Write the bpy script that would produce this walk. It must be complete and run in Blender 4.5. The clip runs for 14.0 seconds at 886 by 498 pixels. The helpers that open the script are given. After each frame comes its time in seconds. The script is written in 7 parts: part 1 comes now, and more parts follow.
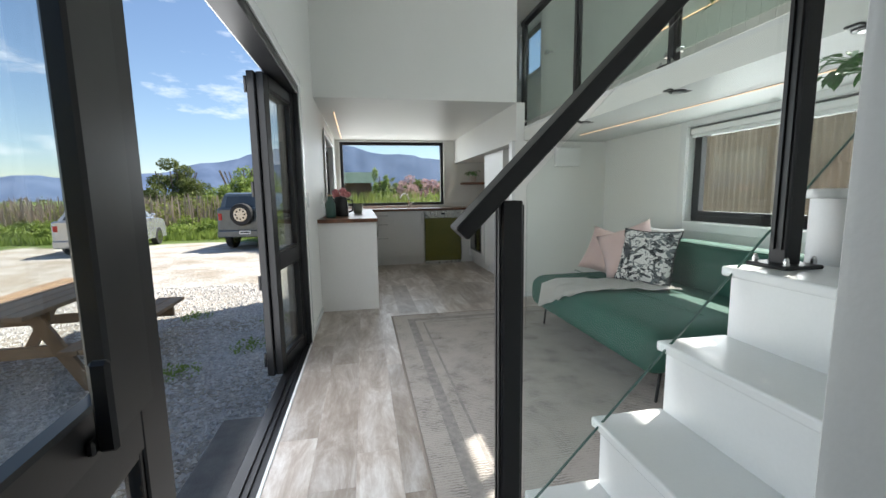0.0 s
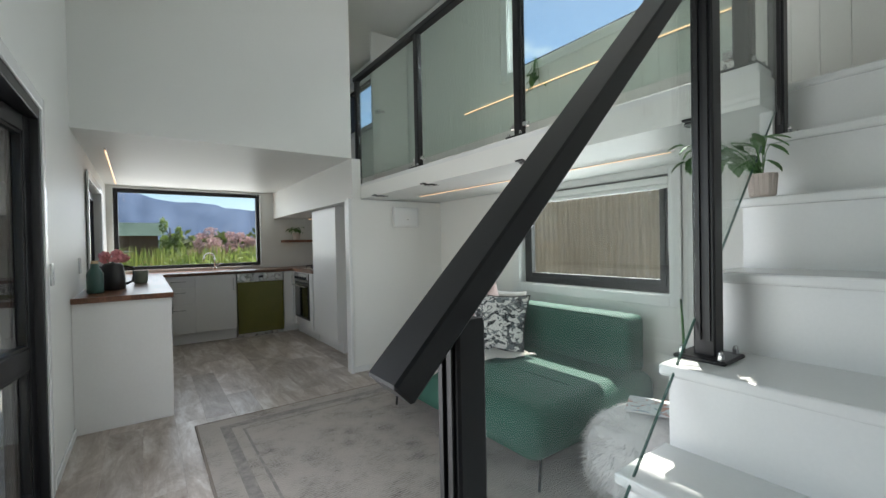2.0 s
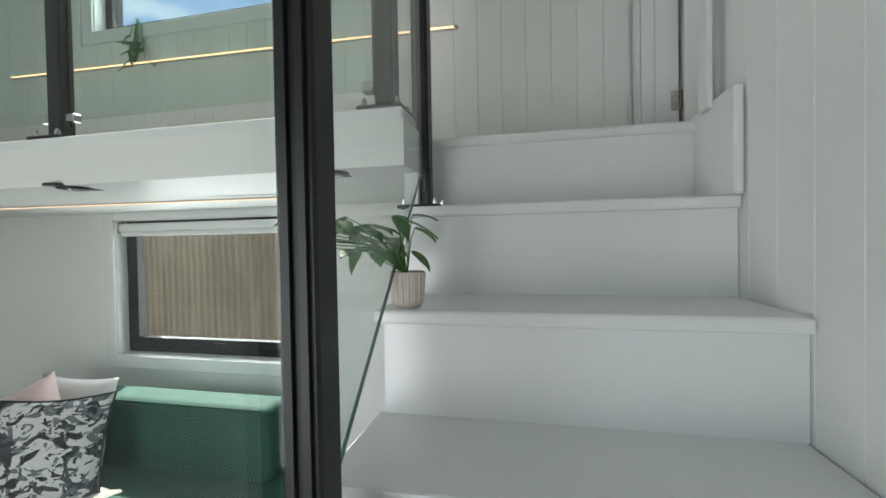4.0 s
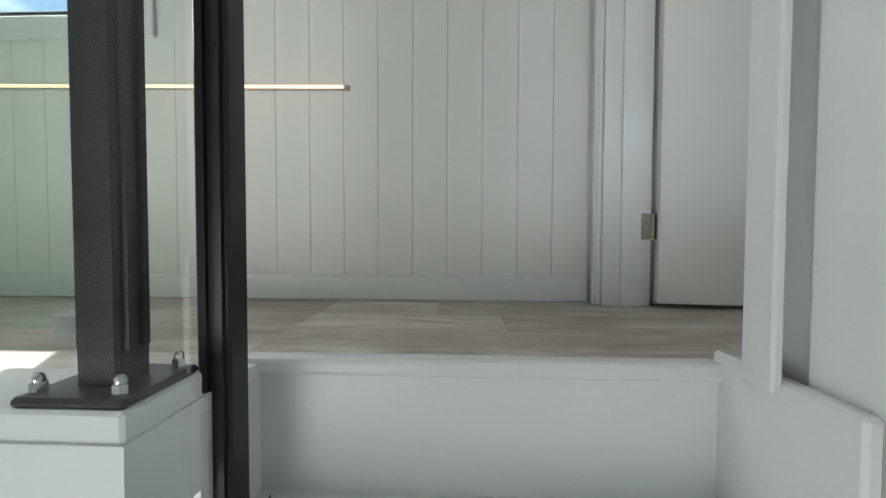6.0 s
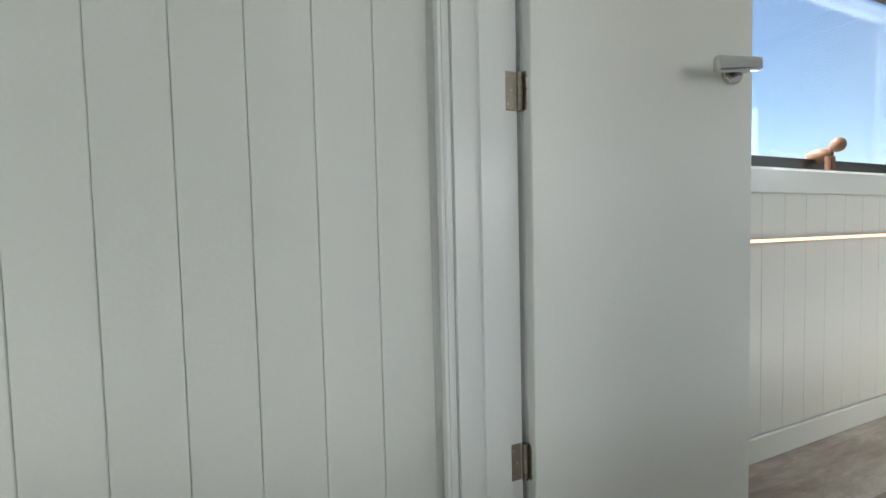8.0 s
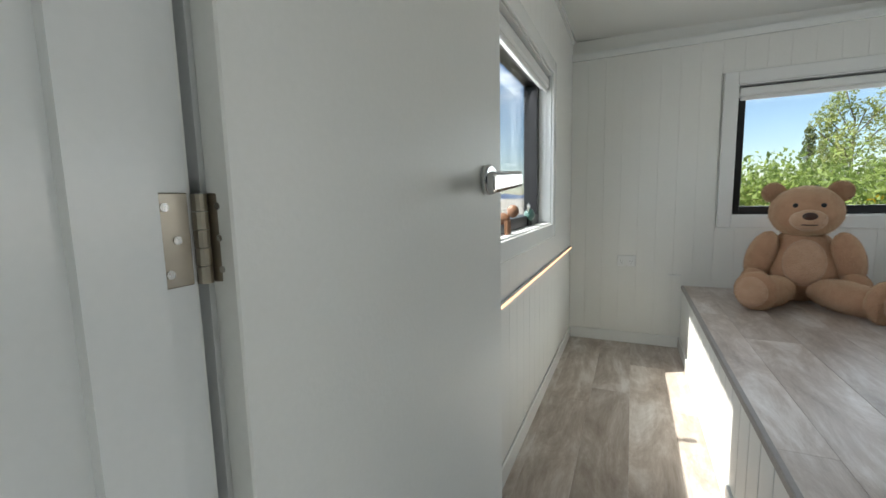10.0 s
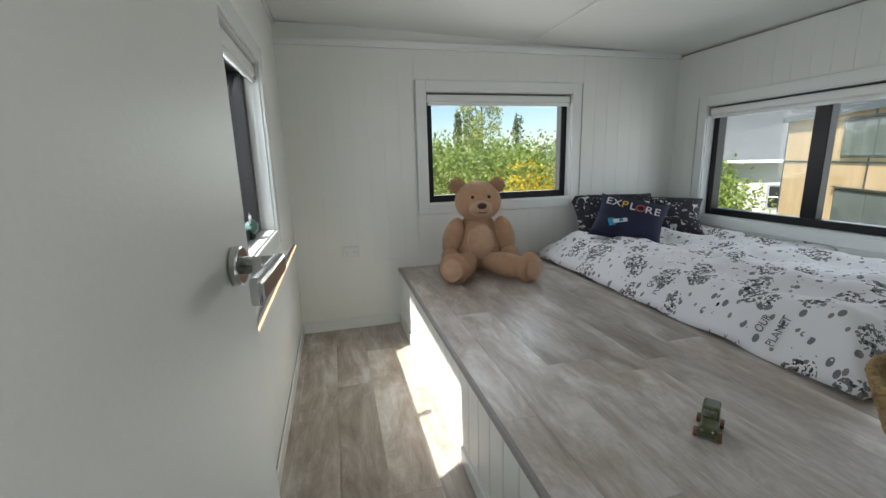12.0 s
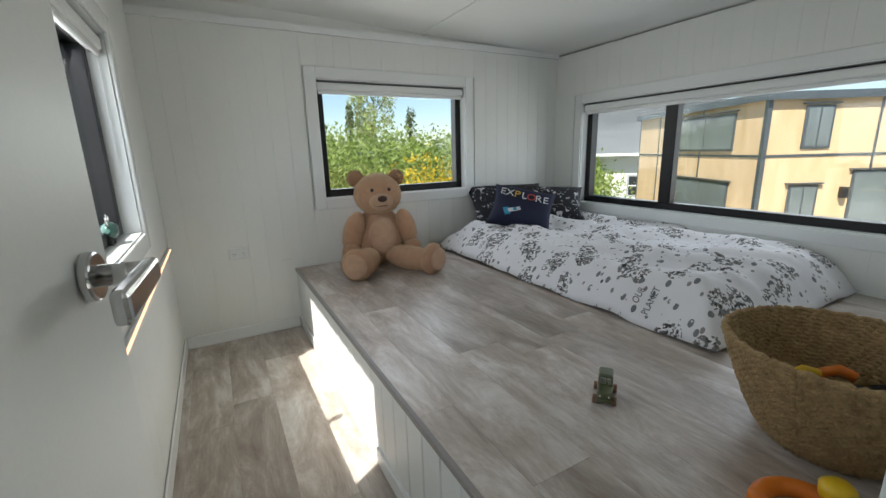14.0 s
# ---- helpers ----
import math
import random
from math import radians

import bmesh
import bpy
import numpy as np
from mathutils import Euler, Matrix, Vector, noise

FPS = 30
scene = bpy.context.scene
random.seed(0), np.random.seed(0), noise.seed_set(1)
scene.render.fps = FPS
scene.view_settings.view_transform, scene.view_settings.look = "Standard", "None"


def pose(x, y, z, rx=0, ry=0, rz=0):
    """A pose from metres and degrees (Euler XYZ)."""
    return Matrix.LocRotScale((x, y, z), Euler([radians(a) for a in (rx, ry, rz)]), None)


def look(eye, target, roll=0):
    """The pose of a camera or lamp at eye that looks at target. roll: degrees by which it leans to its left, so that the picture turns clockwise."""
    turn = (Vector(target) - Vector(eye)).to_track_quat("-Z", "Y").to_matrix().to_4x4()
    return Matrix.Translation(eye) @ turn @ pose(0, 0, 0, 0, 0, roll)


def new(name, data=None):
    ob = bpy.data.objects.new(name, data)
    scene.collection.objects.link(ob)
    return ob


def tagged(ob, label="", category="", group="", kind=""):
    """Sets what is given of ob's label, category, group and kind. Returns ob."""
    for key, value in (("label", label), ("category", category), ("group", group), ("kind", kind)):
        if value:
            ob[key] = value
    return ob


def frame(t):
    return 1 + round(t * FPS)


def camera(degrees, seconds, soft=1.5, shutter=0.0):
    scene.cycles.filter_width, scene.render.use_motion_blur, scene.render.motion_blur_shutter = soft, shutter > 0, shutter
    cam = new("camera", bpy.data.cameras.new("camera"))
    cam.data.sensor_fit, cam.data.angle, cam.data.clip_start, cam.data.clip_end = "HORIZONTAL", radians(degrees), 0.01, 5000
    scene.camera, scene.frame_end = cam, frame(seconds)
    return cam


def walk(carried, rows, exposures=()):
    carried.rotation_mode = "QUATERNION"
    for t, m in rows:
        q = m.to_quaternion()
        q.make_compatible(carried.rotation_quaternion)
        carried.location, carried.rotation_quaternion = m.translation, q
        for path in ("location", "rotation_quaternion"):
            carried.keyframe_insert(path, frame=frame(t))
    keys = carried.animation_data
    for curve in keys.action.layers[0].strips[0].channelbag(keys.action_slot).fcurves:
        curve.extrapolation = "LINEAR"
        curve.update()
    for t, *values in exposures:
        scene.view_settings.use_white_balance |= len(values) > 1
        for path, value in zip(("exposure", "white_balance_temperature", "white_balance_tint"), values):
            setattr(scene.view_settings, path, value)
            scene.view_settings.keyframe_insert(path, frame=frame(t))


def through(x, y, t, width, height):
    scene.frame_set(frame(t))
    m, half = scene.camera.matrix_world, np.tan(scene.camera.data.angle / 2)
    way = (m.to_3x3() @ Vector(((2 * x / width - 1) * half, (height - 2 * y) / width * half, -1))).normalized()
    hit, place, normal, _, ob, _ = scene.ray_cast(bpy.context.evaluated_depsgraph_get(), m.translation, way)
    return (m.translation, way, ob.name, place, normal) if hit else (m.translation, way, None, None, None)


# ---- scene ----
cam = camera(93.9, 14.0)
EXPOSURES = [(0.0, 1.07), (1.5, 1.02), (3.5, 1.1), (5.9, 1.38), (7.2, 1.66), (9.5, 1.12), (14.0, 1.08)]
PATH = [
    (0, (0.436, 0.208, 1.117), (0.803, 2.156, 0.856), -0.9),
    (0.5, (0.415, 0.339, 1.134), (0.907, 2.265, 0.914), -1.1),
    (1, (0.388, 0.449, 1.156), (1.055, 2.328, 0.999), -1.1),
    (1.5, (0.365, 0.574, 1.187), (1.254, 2.364, 1.103), -1.2),
    (2, (0.404, 0.684, 1.21), (1.57, 2.308, 1.186), -1.1),
    (2.5, (0.574, 0.792, 1.235), (2.04, 2.152, 1.237), -1.1),
    (2.8, (0.669, 0.813, 1.242), (2.297, 1.974, 1.244), -1.4),
    (3, (0.752, 0.841, 1.241), (2.479, 1.85, 1.245), -1.2),
    (3.5, (0.958, 0.877, 1.286), (2.847, 1.532, 1.263), -1.3),
    (3.7, (1.032, 0.889, 1.359), (2.957, 1.43, 1.329), -1.2),
    (4.8, (1.365, 0.889, 1.695), (3.335, 1.181, 1.655), -0.5),
    (5.8, (1.675, 0.883, 1.919), (3.672, 0.981, 1.863), 0.2),
    (6, (1.729, 0.866, 1.995), (3.726, 0.951, 1.928), 0.2),
    (6.5, (1.85, 0.858, 2.105), (3.847, 0.849, 2.013), 0.0),
    (7, (2.003, 0.889, 2.246), (3.99, 0.686, 2.143), -0.3),
    (7.2, (2.048, 0.873, 2.292), (4.025, 0.585, 2.198), -0.5),
    (9.3, (2.547, 0.612, 2.714), (3.811, -0.929, 2.547), -1.4),
    (9.5, (2.574, 0.595, 2.709), (3.722, -1.033, 2.527), -1.2),
    (10, (2.629, 0.54, 2.797), (3.454, -1.266, 2.559), -1.3),
    (10.5, (2.667, 0.487, 2.843), (3.143, -1.432, 2.544), -1.6),
    (11, (2.743, 0.44, 2.928), (2.877, -1.524, 2.576), -1.8),
    (11.5, (2.728, 0.431, 2.956), (2.536, -1.52, 2.562), -1.8),
    (12, (2.73, 0.418, 2.961), (2.244, -1.477, 2.545), -1.6),
    (12.5, (2.735, 0.426, 2.965), (2.037, -1.4, 2.544), -1.4),
    (13, (2.741, 0.435, 2.972), (1.898, -1.327, 2.539), -1.3),
    (13.5, (2.753, 0.424, 2.966), (1.837, -1.297, 2.521), -1.4),
    (14, (2.738, 0.373, 2.949), (1.807, -1.337, 2.492), -1.6),
]
walk(cam, [(t, look(eye, target, roll)) for t, eye, target, roll in PATH], EXPOSURES)

# ---- world and sun ----
SUN_DIR = Vector((0.60, 0.35, 0.90)).normalized()
world = bpy.data.worlds.new("world")
scene.world = world
world.use_nodes = True
wn = world.node_tree.nodes
wl = world.node_tree.links
bg = wn["Background"]
sky = wn.new("ShaderNodeTexSky")
sky.sky_type = "NISHITA"
sky.sun_disc = False
sky.sun_elevation = math.asin(SUN_DIR.z)
sky.sun_rotation = math.atan2(SUN_DIR.x, SUN_DIR.y)
sky.ozone_density = 3.0
sky.dust_density = 0.35
# thin bands of cloud over the clear sky
wtc = wn.new("ShaderNodeTexCoord")
wmap = wn.new("ShaderNodeMapping")
wmap.inputs["Scale"].default_value = (1.6, 1.6, 5.0)
wnoise = wn.new("ShaderNodeTexNoise")
wnoise.inputs["Scale"].default_value = 2.1
wnoise.inputs["Detail"].default_value = 9
wnoise.inputs["Roughness"].default_value = 0.6
wramp = wn.new("ShaderNodeValToRGB")
wramp.color_ramp.elements[0].position = 0.56
wramp.color_ramp.elements[1].position = 0.72
wmix = wn.new("ShaderNodeMixRGB")
wmix.inputs[2].default_value = (8.5, 8.8, 9.2, 1)
wl.new(wtc.outputs["Generated"], wmap.inputs["Vector"])
wl.new(wmap.outputs["Vector"], wnoise.inputs["Vector"])
wl.new(wnoise.outputs["Fac"], wramp.inputs["Fac"])
wl.new(wramp.outputs["Color"], wmix.inputs["Fac"])
wl.new(sky.outputs["Color"], wmix.inputs[1])
wl.new(wmix.outputs["Color"], bg.inputs["Color"])
bg.inputs["Strength"].default_value = 0.082

sun_data = bpy.data.lights.new("sun", "SUN")
sun_data.energy = 4.8
sun_data.angle = radians(0.6)
sun_data.color = (1.0, 0.95, 0.87)
sun = new("sun", sun_data)
sun.matrix_world = look(SUN_DIR * 30, (0, 0, 0))


def window_light(name, at, towards, wide, high, watts):
    """Sky light that comes in through an opening."""
    d = bpy.data.lights.new(name, "AREA")
    d.shape, d.size, d.size_y, d.energy = "RECTANGLE", wide, high, watts
    d.color = (0.95, 0.97, 1.0)
    o = new(name, d)
    o.matrix_world = look(at, towards)
    return o


window_light("window_light", (-0.25, 2.1, 0.95), (1.5, 2.1, 0.9), 1.5, 1.7, 13)
window_light("window_light", (0.95, 7.60, 1.5), (0.95, 5.0, 1.0), 1.7, 1.0, 6)
window_light("window_light", (3.18, 2.55, 3.1), (1.0, 2.5, 2.3), 1.2, 0.8, 9)
window_light("window_light", (3.18, 2.55, 1.25), (1.0, 2.5, 1.0), 1.1, 0.7, 6)
window_light("window_light", (1.5, -2.72, 3.05), (1.5, 0.0, 2.4), 1.1, 0.75, 3)
window_light("window_light", (-0.25, -1.15, 2.9), (2.0, -1.3, 2.2), 1.9, 0.7, 4)
window_light("window_light", (3.2, -1.2, 3.0), (1.0, -1.2, 2.4), 0.9, 0.7, 3)

# ---- materials ----
MATS = {}


def material(name, c1, c2=None, rough=0.5, metal=0.0, scale=6.0, bump=0.0, bump_scale=60.0, stretch=(1, 1, 1), sheen=0.0,
             coat=0.0, random_tone=0.0, emit=None, emit_power=0.0, alpha=1.0, transmission=0.0, detail=6.0, spec=0.5):
    """Two-tone surface: broad variation between c1 and c2, fine grain, fine relief."""
    if name in MATS:
        return MATS[name]
    m = bpy.data.materials.new(name)
    m.use_nodes = True
    n, l = m.node_tree.nodes, m.node_tree.links
    b = n["Principled BSDF"]
    c2 = c2 or tuple(v * 0.9 for v in c1)
    tc = n.new("ShaderNodeTexCoord")
    mp = n.new("ShaderNodeMapping")
    mp.inputs["Scale"].default_value = stretch
    l.new(tc.outputs["Object"], mp.inputs["Vector"])
    vec = mp.outputs["Vector"]
    if random_tone:
        info = n.new("ShaderNodeObjectInfo")
        mul = n.new("ShaderNodeVectorMath")
        mul.operation = "MULTIPLY_ADD"
        comb = n.new("ShaderNodeCombineXYZ")
        for i in range(3):
            l.new(info.outputs["Random"], comb.inputs[i])
        mul.inputs[1].default_value = (17.0, 31.0, 11.0)
        l.new(comb.outputs[0], mul.inputs[0])
        l.new(vec, mul.inputs[2])
        vec = mul.outputs[0]
    big = n.new("ShaderNodeTexNoise")
    big.inputs["Scale"].default_value = scale
    big.inputs["Detail"].default_value = detail
    big.inputs["Roughness"].default_value = 0.6
    l.new(vec, big.inputs["Vector"])
    fine = n.new("ShaderNodeTexNoise")
    fine.inputs["Scale"].default_value = bump_scale
    fine.inputs["Detail"].default_value = 4
    l.new(vec, fine.inputs["Vector"])
    ramp = n.new("ShaderNodeValToRGB")
    ramp.color_ramp.elements[0].position, ramp.color_ramp.elements[1].position = 0.3, 0.7
    ramp.color_ramp.elements[0].color = (*c2, 1)
    ramp.color_ramp.elements[1].color = (*c1, 1)
    l.new(big.outputs["Fac"], ramp.inputs["Fac"])
    mixn = n.new("ShaderNodeMixRGB")
    mixn.blend_type = "OVERLAY"
    mixn.inputs[0].default_value = 0.10
    l.new(ramp.outputs["Color"], mixn.inputs[1])
    l.new(fine.outputs["Fac"], mixn.inputs[2])
    col = mixn.outputs["Color"]
    if random_tone:
        hsv = n.new("ShaderNodeHueSaturation")
        mr = n.new("ShaderNodeMapRange")
        mr.inputs["To Min"].default_value, mr.inputs["To Max"].default_value = 1 - random_tone, 1 + random_tone
        l.new(info.outputs["Random"], mr.inputs["Value"])
        l.new(mr.outputs["Result"], hsv.inputs["Value"])
        l.new(col, hsv.inputs["Color"])
        col = hsv.outputs["Color"]
    l.new(col, b.inputs["Base Color"])
    rr = n.new("ShaderNodeMapRange")
    rr.inputs["To Min"].default_value, rr.inputs["To Max"].default_value = max(0.02, rough - 0.06), min(1, rough + 0.06)
    l.new(big.outputs["Fac"], rr.inputs["Value"])
    l.new(rr.outputs["Result"], b.inputs["Roughness"])
    b.inputs["Metallic"].default_value = metal
    b.inputs["Specular IOR Level"].default_value = spec
    if sheen:
        b.inputs["Sheen Weight"].default_value = sheen
        b.inputs["Sheen Roughness"].default_value = 0.4
        b.inputs["Sheen Tint"].default_value = (*[min(1, v * 2.5 + 0.15) for v in c1], 1)
    if coat:
        b.inputs["Coat Weight"].default_value = coat
    if transmission:
        b.inputs["Transmission Weight"].default_value = transmission
    if bump:
        bp = n.new("ShaderNodeBump")
        bp.inputs["Strength"].default_value = bump
        bp.inputs["Distance"].default_value = 0.01
        l.new(fine.outputs["Fac"], bp.inputs["Height"])
        l.new(bp.outputs["Normal"], b.inputs["Normal"])
    if emit:
        b.inputs["Emission Color"].default_value = (*emit, 1)
        b.inputs["Emission Strength"].default_value = emit_power
    MATS[name] = m
    return m


def glass_material(name, tint, rough=0.0):
    m = bpy.data.materials.new(name)
    m.use_nodes = True
    n, l = m.node_tree.nodes, m.node_tree.links
    n.remove(n["Principled BSDF"])
    tr = n.new("ShaderNodeBsdfTransparent")
    tr.inputs["Color"].default_value = (*tint, 1)
    gl = n.new("ShaderNodeBsdfGlossy")
    gl.inputs["Roughness"].default_value = rough
    lw = n.new("ShaderNodeLayerWeight")
    lw.inputs["Blend"].default_value = 0.5
    pw = n.new("ShaderNodeMath")
    pw.operation, pw.inputs[1].default_value = "POWER", 4.0
    fr = n.new("ShaderNodeMath")
    fr.operation, fr.inputs[1].default_value, fr.inputs[2].default_value = "MULTIPLY_ADD", 0.75, 0.03
    l.new(lw.outputs["Facing"], pw.inputs[0])
    l.new(pw.outputs[0], fr.inputs[0])
    mx = n.new("ShaderNodeMixShader")
    l.new(fr.outputs[0], mx.inputs["Fac"])
    l.new(tr.outputs[0], mx.inputs[1])
    l.new(gl.outputs[0], mx.inputs[2])
    l.new(mx.outputs[0], n["Material Output"].inputs["Surface"])
    return m


def plank_material():
    """Weathered grey oak vinyl: streaks along the plank, pale worn patches, darker knots."""
    m = bpy.data.materials.new("vinyl_plank")
    m.use_nodes = True
    n, l = m.node_tree.nodes, m.node_tree.links
    b = n["Principled BSDF"]
    tc = n.new("ShaderNodeTexCoord")
    info = n.new("ShaderNodeObjectInfo")
    comb = n.new("ShaderNodeCombineXYZ")
    for i in range(3):
        l.new(info.outputs["Random"], comb.inputs[i])
    off = n.new("ShaderNodeVectorMath")
    off.operation = "MULTIPLY_ADD"
    off.inputs[1].default_value = (23.0, 41.0, 7.0)
    l.new(comb.outputs[0], off.inputs[0])
    l.new(tc.outputs["Object"], off.inputs[2])

    def noise_at(scale, stretch, detail, rough, dist):
        mp = n.new("ShaderNodeMapping")
        mp.inputs["Scale"].default_value = stretch
        l.new(off.outputs[0], mp.inputs["Vector"])
        t = n.new("ShaderNodeTexNoise")
        t.inputs["Scale"].default_value, t.inputs["Detail"].default_value = scale, detail
        t.inputs["Roughness"].default_value, t.inputs["Distortion"].default_value = rough, dist
        l.new(mp.outputs[0], t.inputs["Vector"])
        return t

    grain = noise_at(9, (5, 0.55, 1), 9, 0.72, 0.4)
    cloud = noise_at(2.8, (2.4, 0.75, 1), 9, 0.72, 0.5)
    ramp = n.new("ShaderNodeValToRGB")
    e = ramp.color_ramp.elements
    e[0].position, e[0].color = 0.33, (0.225, 0.175, 0.135, 1)
    e[1].position, e[1].color = 0.66, (0.70, 0.675, 0.64, 1)
    mid = e.new(0.5)
    mid.color = (0.43, 0.375, 0.325, 1)
    mixf = n.new("ShaderNodeMath")
    mixf.operation = "MULTIPLY_ADD"
    mixf.inputs[1].default_value = 0.20
    l.new(grain.outputs["Fac"], mixf.inputs[0])
    sc = n.new("ShaderNodeMath")
    sc.operation = "MULTIPLY"
    sc.inputs[1].default_value = 0.80
    l.new(cloud.outputs["Fac"], sc.inputs[0])
    l.new(sc.outputs[0], mixf.inputs[2])
    l.new(mixf.outputs[0], ramp.inputs["Fac"])
    hsv = n.new("ShaderNodeHueSaturation")
    mr = n.new("ShaderNodeMapRange")
    mr.inputs["To Min"].default_value, mr.inputs["To Max"].default_value = 0.86, 1.20
    l.new(info.outputs["Random"], mr.inputs["Value"])
    l.new(mr.outputs[0], hsv.inputs["Value"])
    l.new(ramp.outputs["Color"], hsv.inputs["Color"])
    l.new(hsv.outputs["Color"], b.inputs["Base Color"])
    b.inputs["Roughness"].default_value = 0.32
    bp = n.new("ShaderNodeBump")
    bp.inputs["Strength"].default_value, bp.inputs["Distance"].default_value = 0.25, 0.004
    l.new(grain.outputs["Fac"], bp.inputs["Height"])
    l.new(bp.outputs[0], b.inputs["Normal"])
    return m


def patterned(name, ground, inks, scale, thr, rough=0.9, stretch=(1, 1, 1), bump=0.15, distortion=1.5):
    """Printed or woven cloth: blotches of several inks on a ground."""
    m = bpy.data.materials.new(name)
    m.use_nodes = True
    n, l = m.node_tree.nodes, m.node_tree.links
    b = n["Principled BSDF"]
    tc = n.new("ShaderNodeTexCoord")
    prev = None
    for i, ink in enumerate(inks):
        mp = n.new("ShaderNodeMapping")
        mp.inputs["Scale"].default_value = stretch
        mp.inputs["Location"].default_value = (3.7 * i, 1.3 * i, 5.1 * i)
        l.new(tc.outputs["Object"], mp.inputs["Vector"])
        t = n.new("ShaderNodeTexNoise")
        t.inputs["Scale"].default_value = scale * (1 + 0.35 * i)
        t.inputs["Detail"].default_value = 2.5
        t.inputs["Distortion"].default_value = distortion
        l.new(mp.outputs[0], t.inputs["Vector"])
        r = n.new("ShaderNodeValToRGB")
        r.color_ramp.elements[0].position, r.color_ramp.elements[1].position = thr, thr + 0.02
        l.new(t.outputs["Fac"], r.inputs["Fac"])
        mx = n.new("ShaderNodeMixRGB")
        l.new(r.outputs["Color"], mx.inputs[0])
        if prev:
            l.new(prev, mx.inputs[1])
        else:
            mx.inputs[1].default_value = (*ground, 1)
        mx.inputs[2].default_value = (*ink, 1)
        prev = mx.outputs["Color"]
    l.new(prev, b.inputs["Base Color"])
    b.inputs["Roughness"].default_value = rough
    w = n.new("ShaderNodeTexNoise")
    w.inputs["Scale"].default_value = 220
    l.new(tc.outputs["Object"], w.inputs["Vector"])
    bp = n.new("ShaderNodeBump")
    bp.inputs["Strength"].default_value, bp.inputs["Distance"].default_value = bump, 0.003
    l.new(w.outputs["Fac"], bp.inputs["Height"])
    l.new(bp.outputs[0], b.inputs["Normal"])
    return m


WHITE = material("white_paint", (0.782, 0.80, 0.77), (0.752, 0.77, 0.742), 0.45, scale=1.2, bump=0.03, bump_scale=180)
BOARD = material("white_board_paint", (0.782, 0.80, 0.77), (0.75, 0.765, 0.738), 0.38, scale=1.5, bump=0.04, bump_scale=140)
GLOSS = material("white_enamel", (0.785, 0.81, 0.80), (0.755, 0.78, 0.772), 0.24, scale=2.0, bump=0.02, bump_scale=120)
CABINET = material("white_lacquer", (0.78, 0.78, 0.76), (0.75, 0.75, 0.735), 0.3, scale=1.5)
DARK = material("dark_aluminium", (0.014, 0.0145, 0.016), (0.010, 0.0105, 0.012), 0.38, metal=0.0, scale=4, bump=0.03, bump_scale=300, spec=0.35)
BLACK = material("black_plastic", (0.012, 0.012, 0.013), None, 0.4)
RUBBER = material("rubber", (0.02, 0.02, 0.02), (0.03, 0.03, 0.03), 0.8, bump=0.2, bump_scale=80)
STEEL = material("brushed_steel", (0.55, 0.55, 0.54), (0.45, 0.45, 0.44), 0.28, metal=1.0, scale=20, stretch=(1, 12, 1))
CHROME = material("satin_chrome", (0.62, 0.62, 0.62), (0.55, 0.55, 0.55), 0.16, metal=1.0)
GLASS = glass_material("window_glass", (0.97, 0.985, 0.975))
GREENGLASS = glass_material("balustrade_glass", (0.90, 0.96, 0.93))
STAIRGLASS = glass_material("stair_glass", (0.95, 0.975, 0.965))
CARGLASS = material("car_glass", (0.03, 0.035, 0.04), None, 0.05, coat=0.5)
# lighter grey base stands in for sky mirrored in the panes
HOUSEGLASS = material("house_glass", (0.20, 0.23, 0.23), (0.11, 0.13, 0.13), 0.06, scale=0.8, coat=0.8)
PLANK = plank_material()
BUTCHER = material("acacia_worktop", (0.19, 0.085, 0.045), (0.075, 0.032, 0.018), 0.3, scale=14, stretch=(5, 0.6, 1), random_tone=0.35)
VELVET = material("green_velvet", (0.026, 0.105, 0.077), (0.019, 0.080, 0.058), 0.75, scale=5, sheen=0.09)
PINK = material("pink_linen", (0.63, 0.47, 0.44), (0.56, 0.42, 0.40), 0.9, scale=9, bump=0.3, bump_scale=260, sheen=0.2)
CREAM = material("cream_cotton", (0.83, 0.81, 0.775), (0.74, 0.715, 0.675), 0.95, scale=14, bump=0.5, bump_scale=120, sheen=0.2)
FUR = material("white_fur", (0.82, 0.81, 0.80), (0.70, 0.69, 0.68), 0.9, scale=30, sheen=0.4)
LED = material("warm_led", (0.70, 0.55, 0.40), None, 0.5, emit=(1.0, 0.60, 0.33), emit_power=0.85)
LEDBASE = material("led_channel", (0.6, 0.6, 0.6), None, 0.3, metal=1.0)
OLIVE = material("olive_film", (0.16, 0.155, 0.03), (0.125, 0.125, 0.028), 0.2, scale=3, metal=0.3, coat=0.3)
LEAFY = patterned("leaf_print", (0.66, 0.66, 0.64), [(0.05, 0.06, 0.065), (0.14, 0.16, 0.17), (0.02, 0.025, 0.03)], 8, 0.55, stretch=(1, 1.2, 0.8), distortion=2.2)


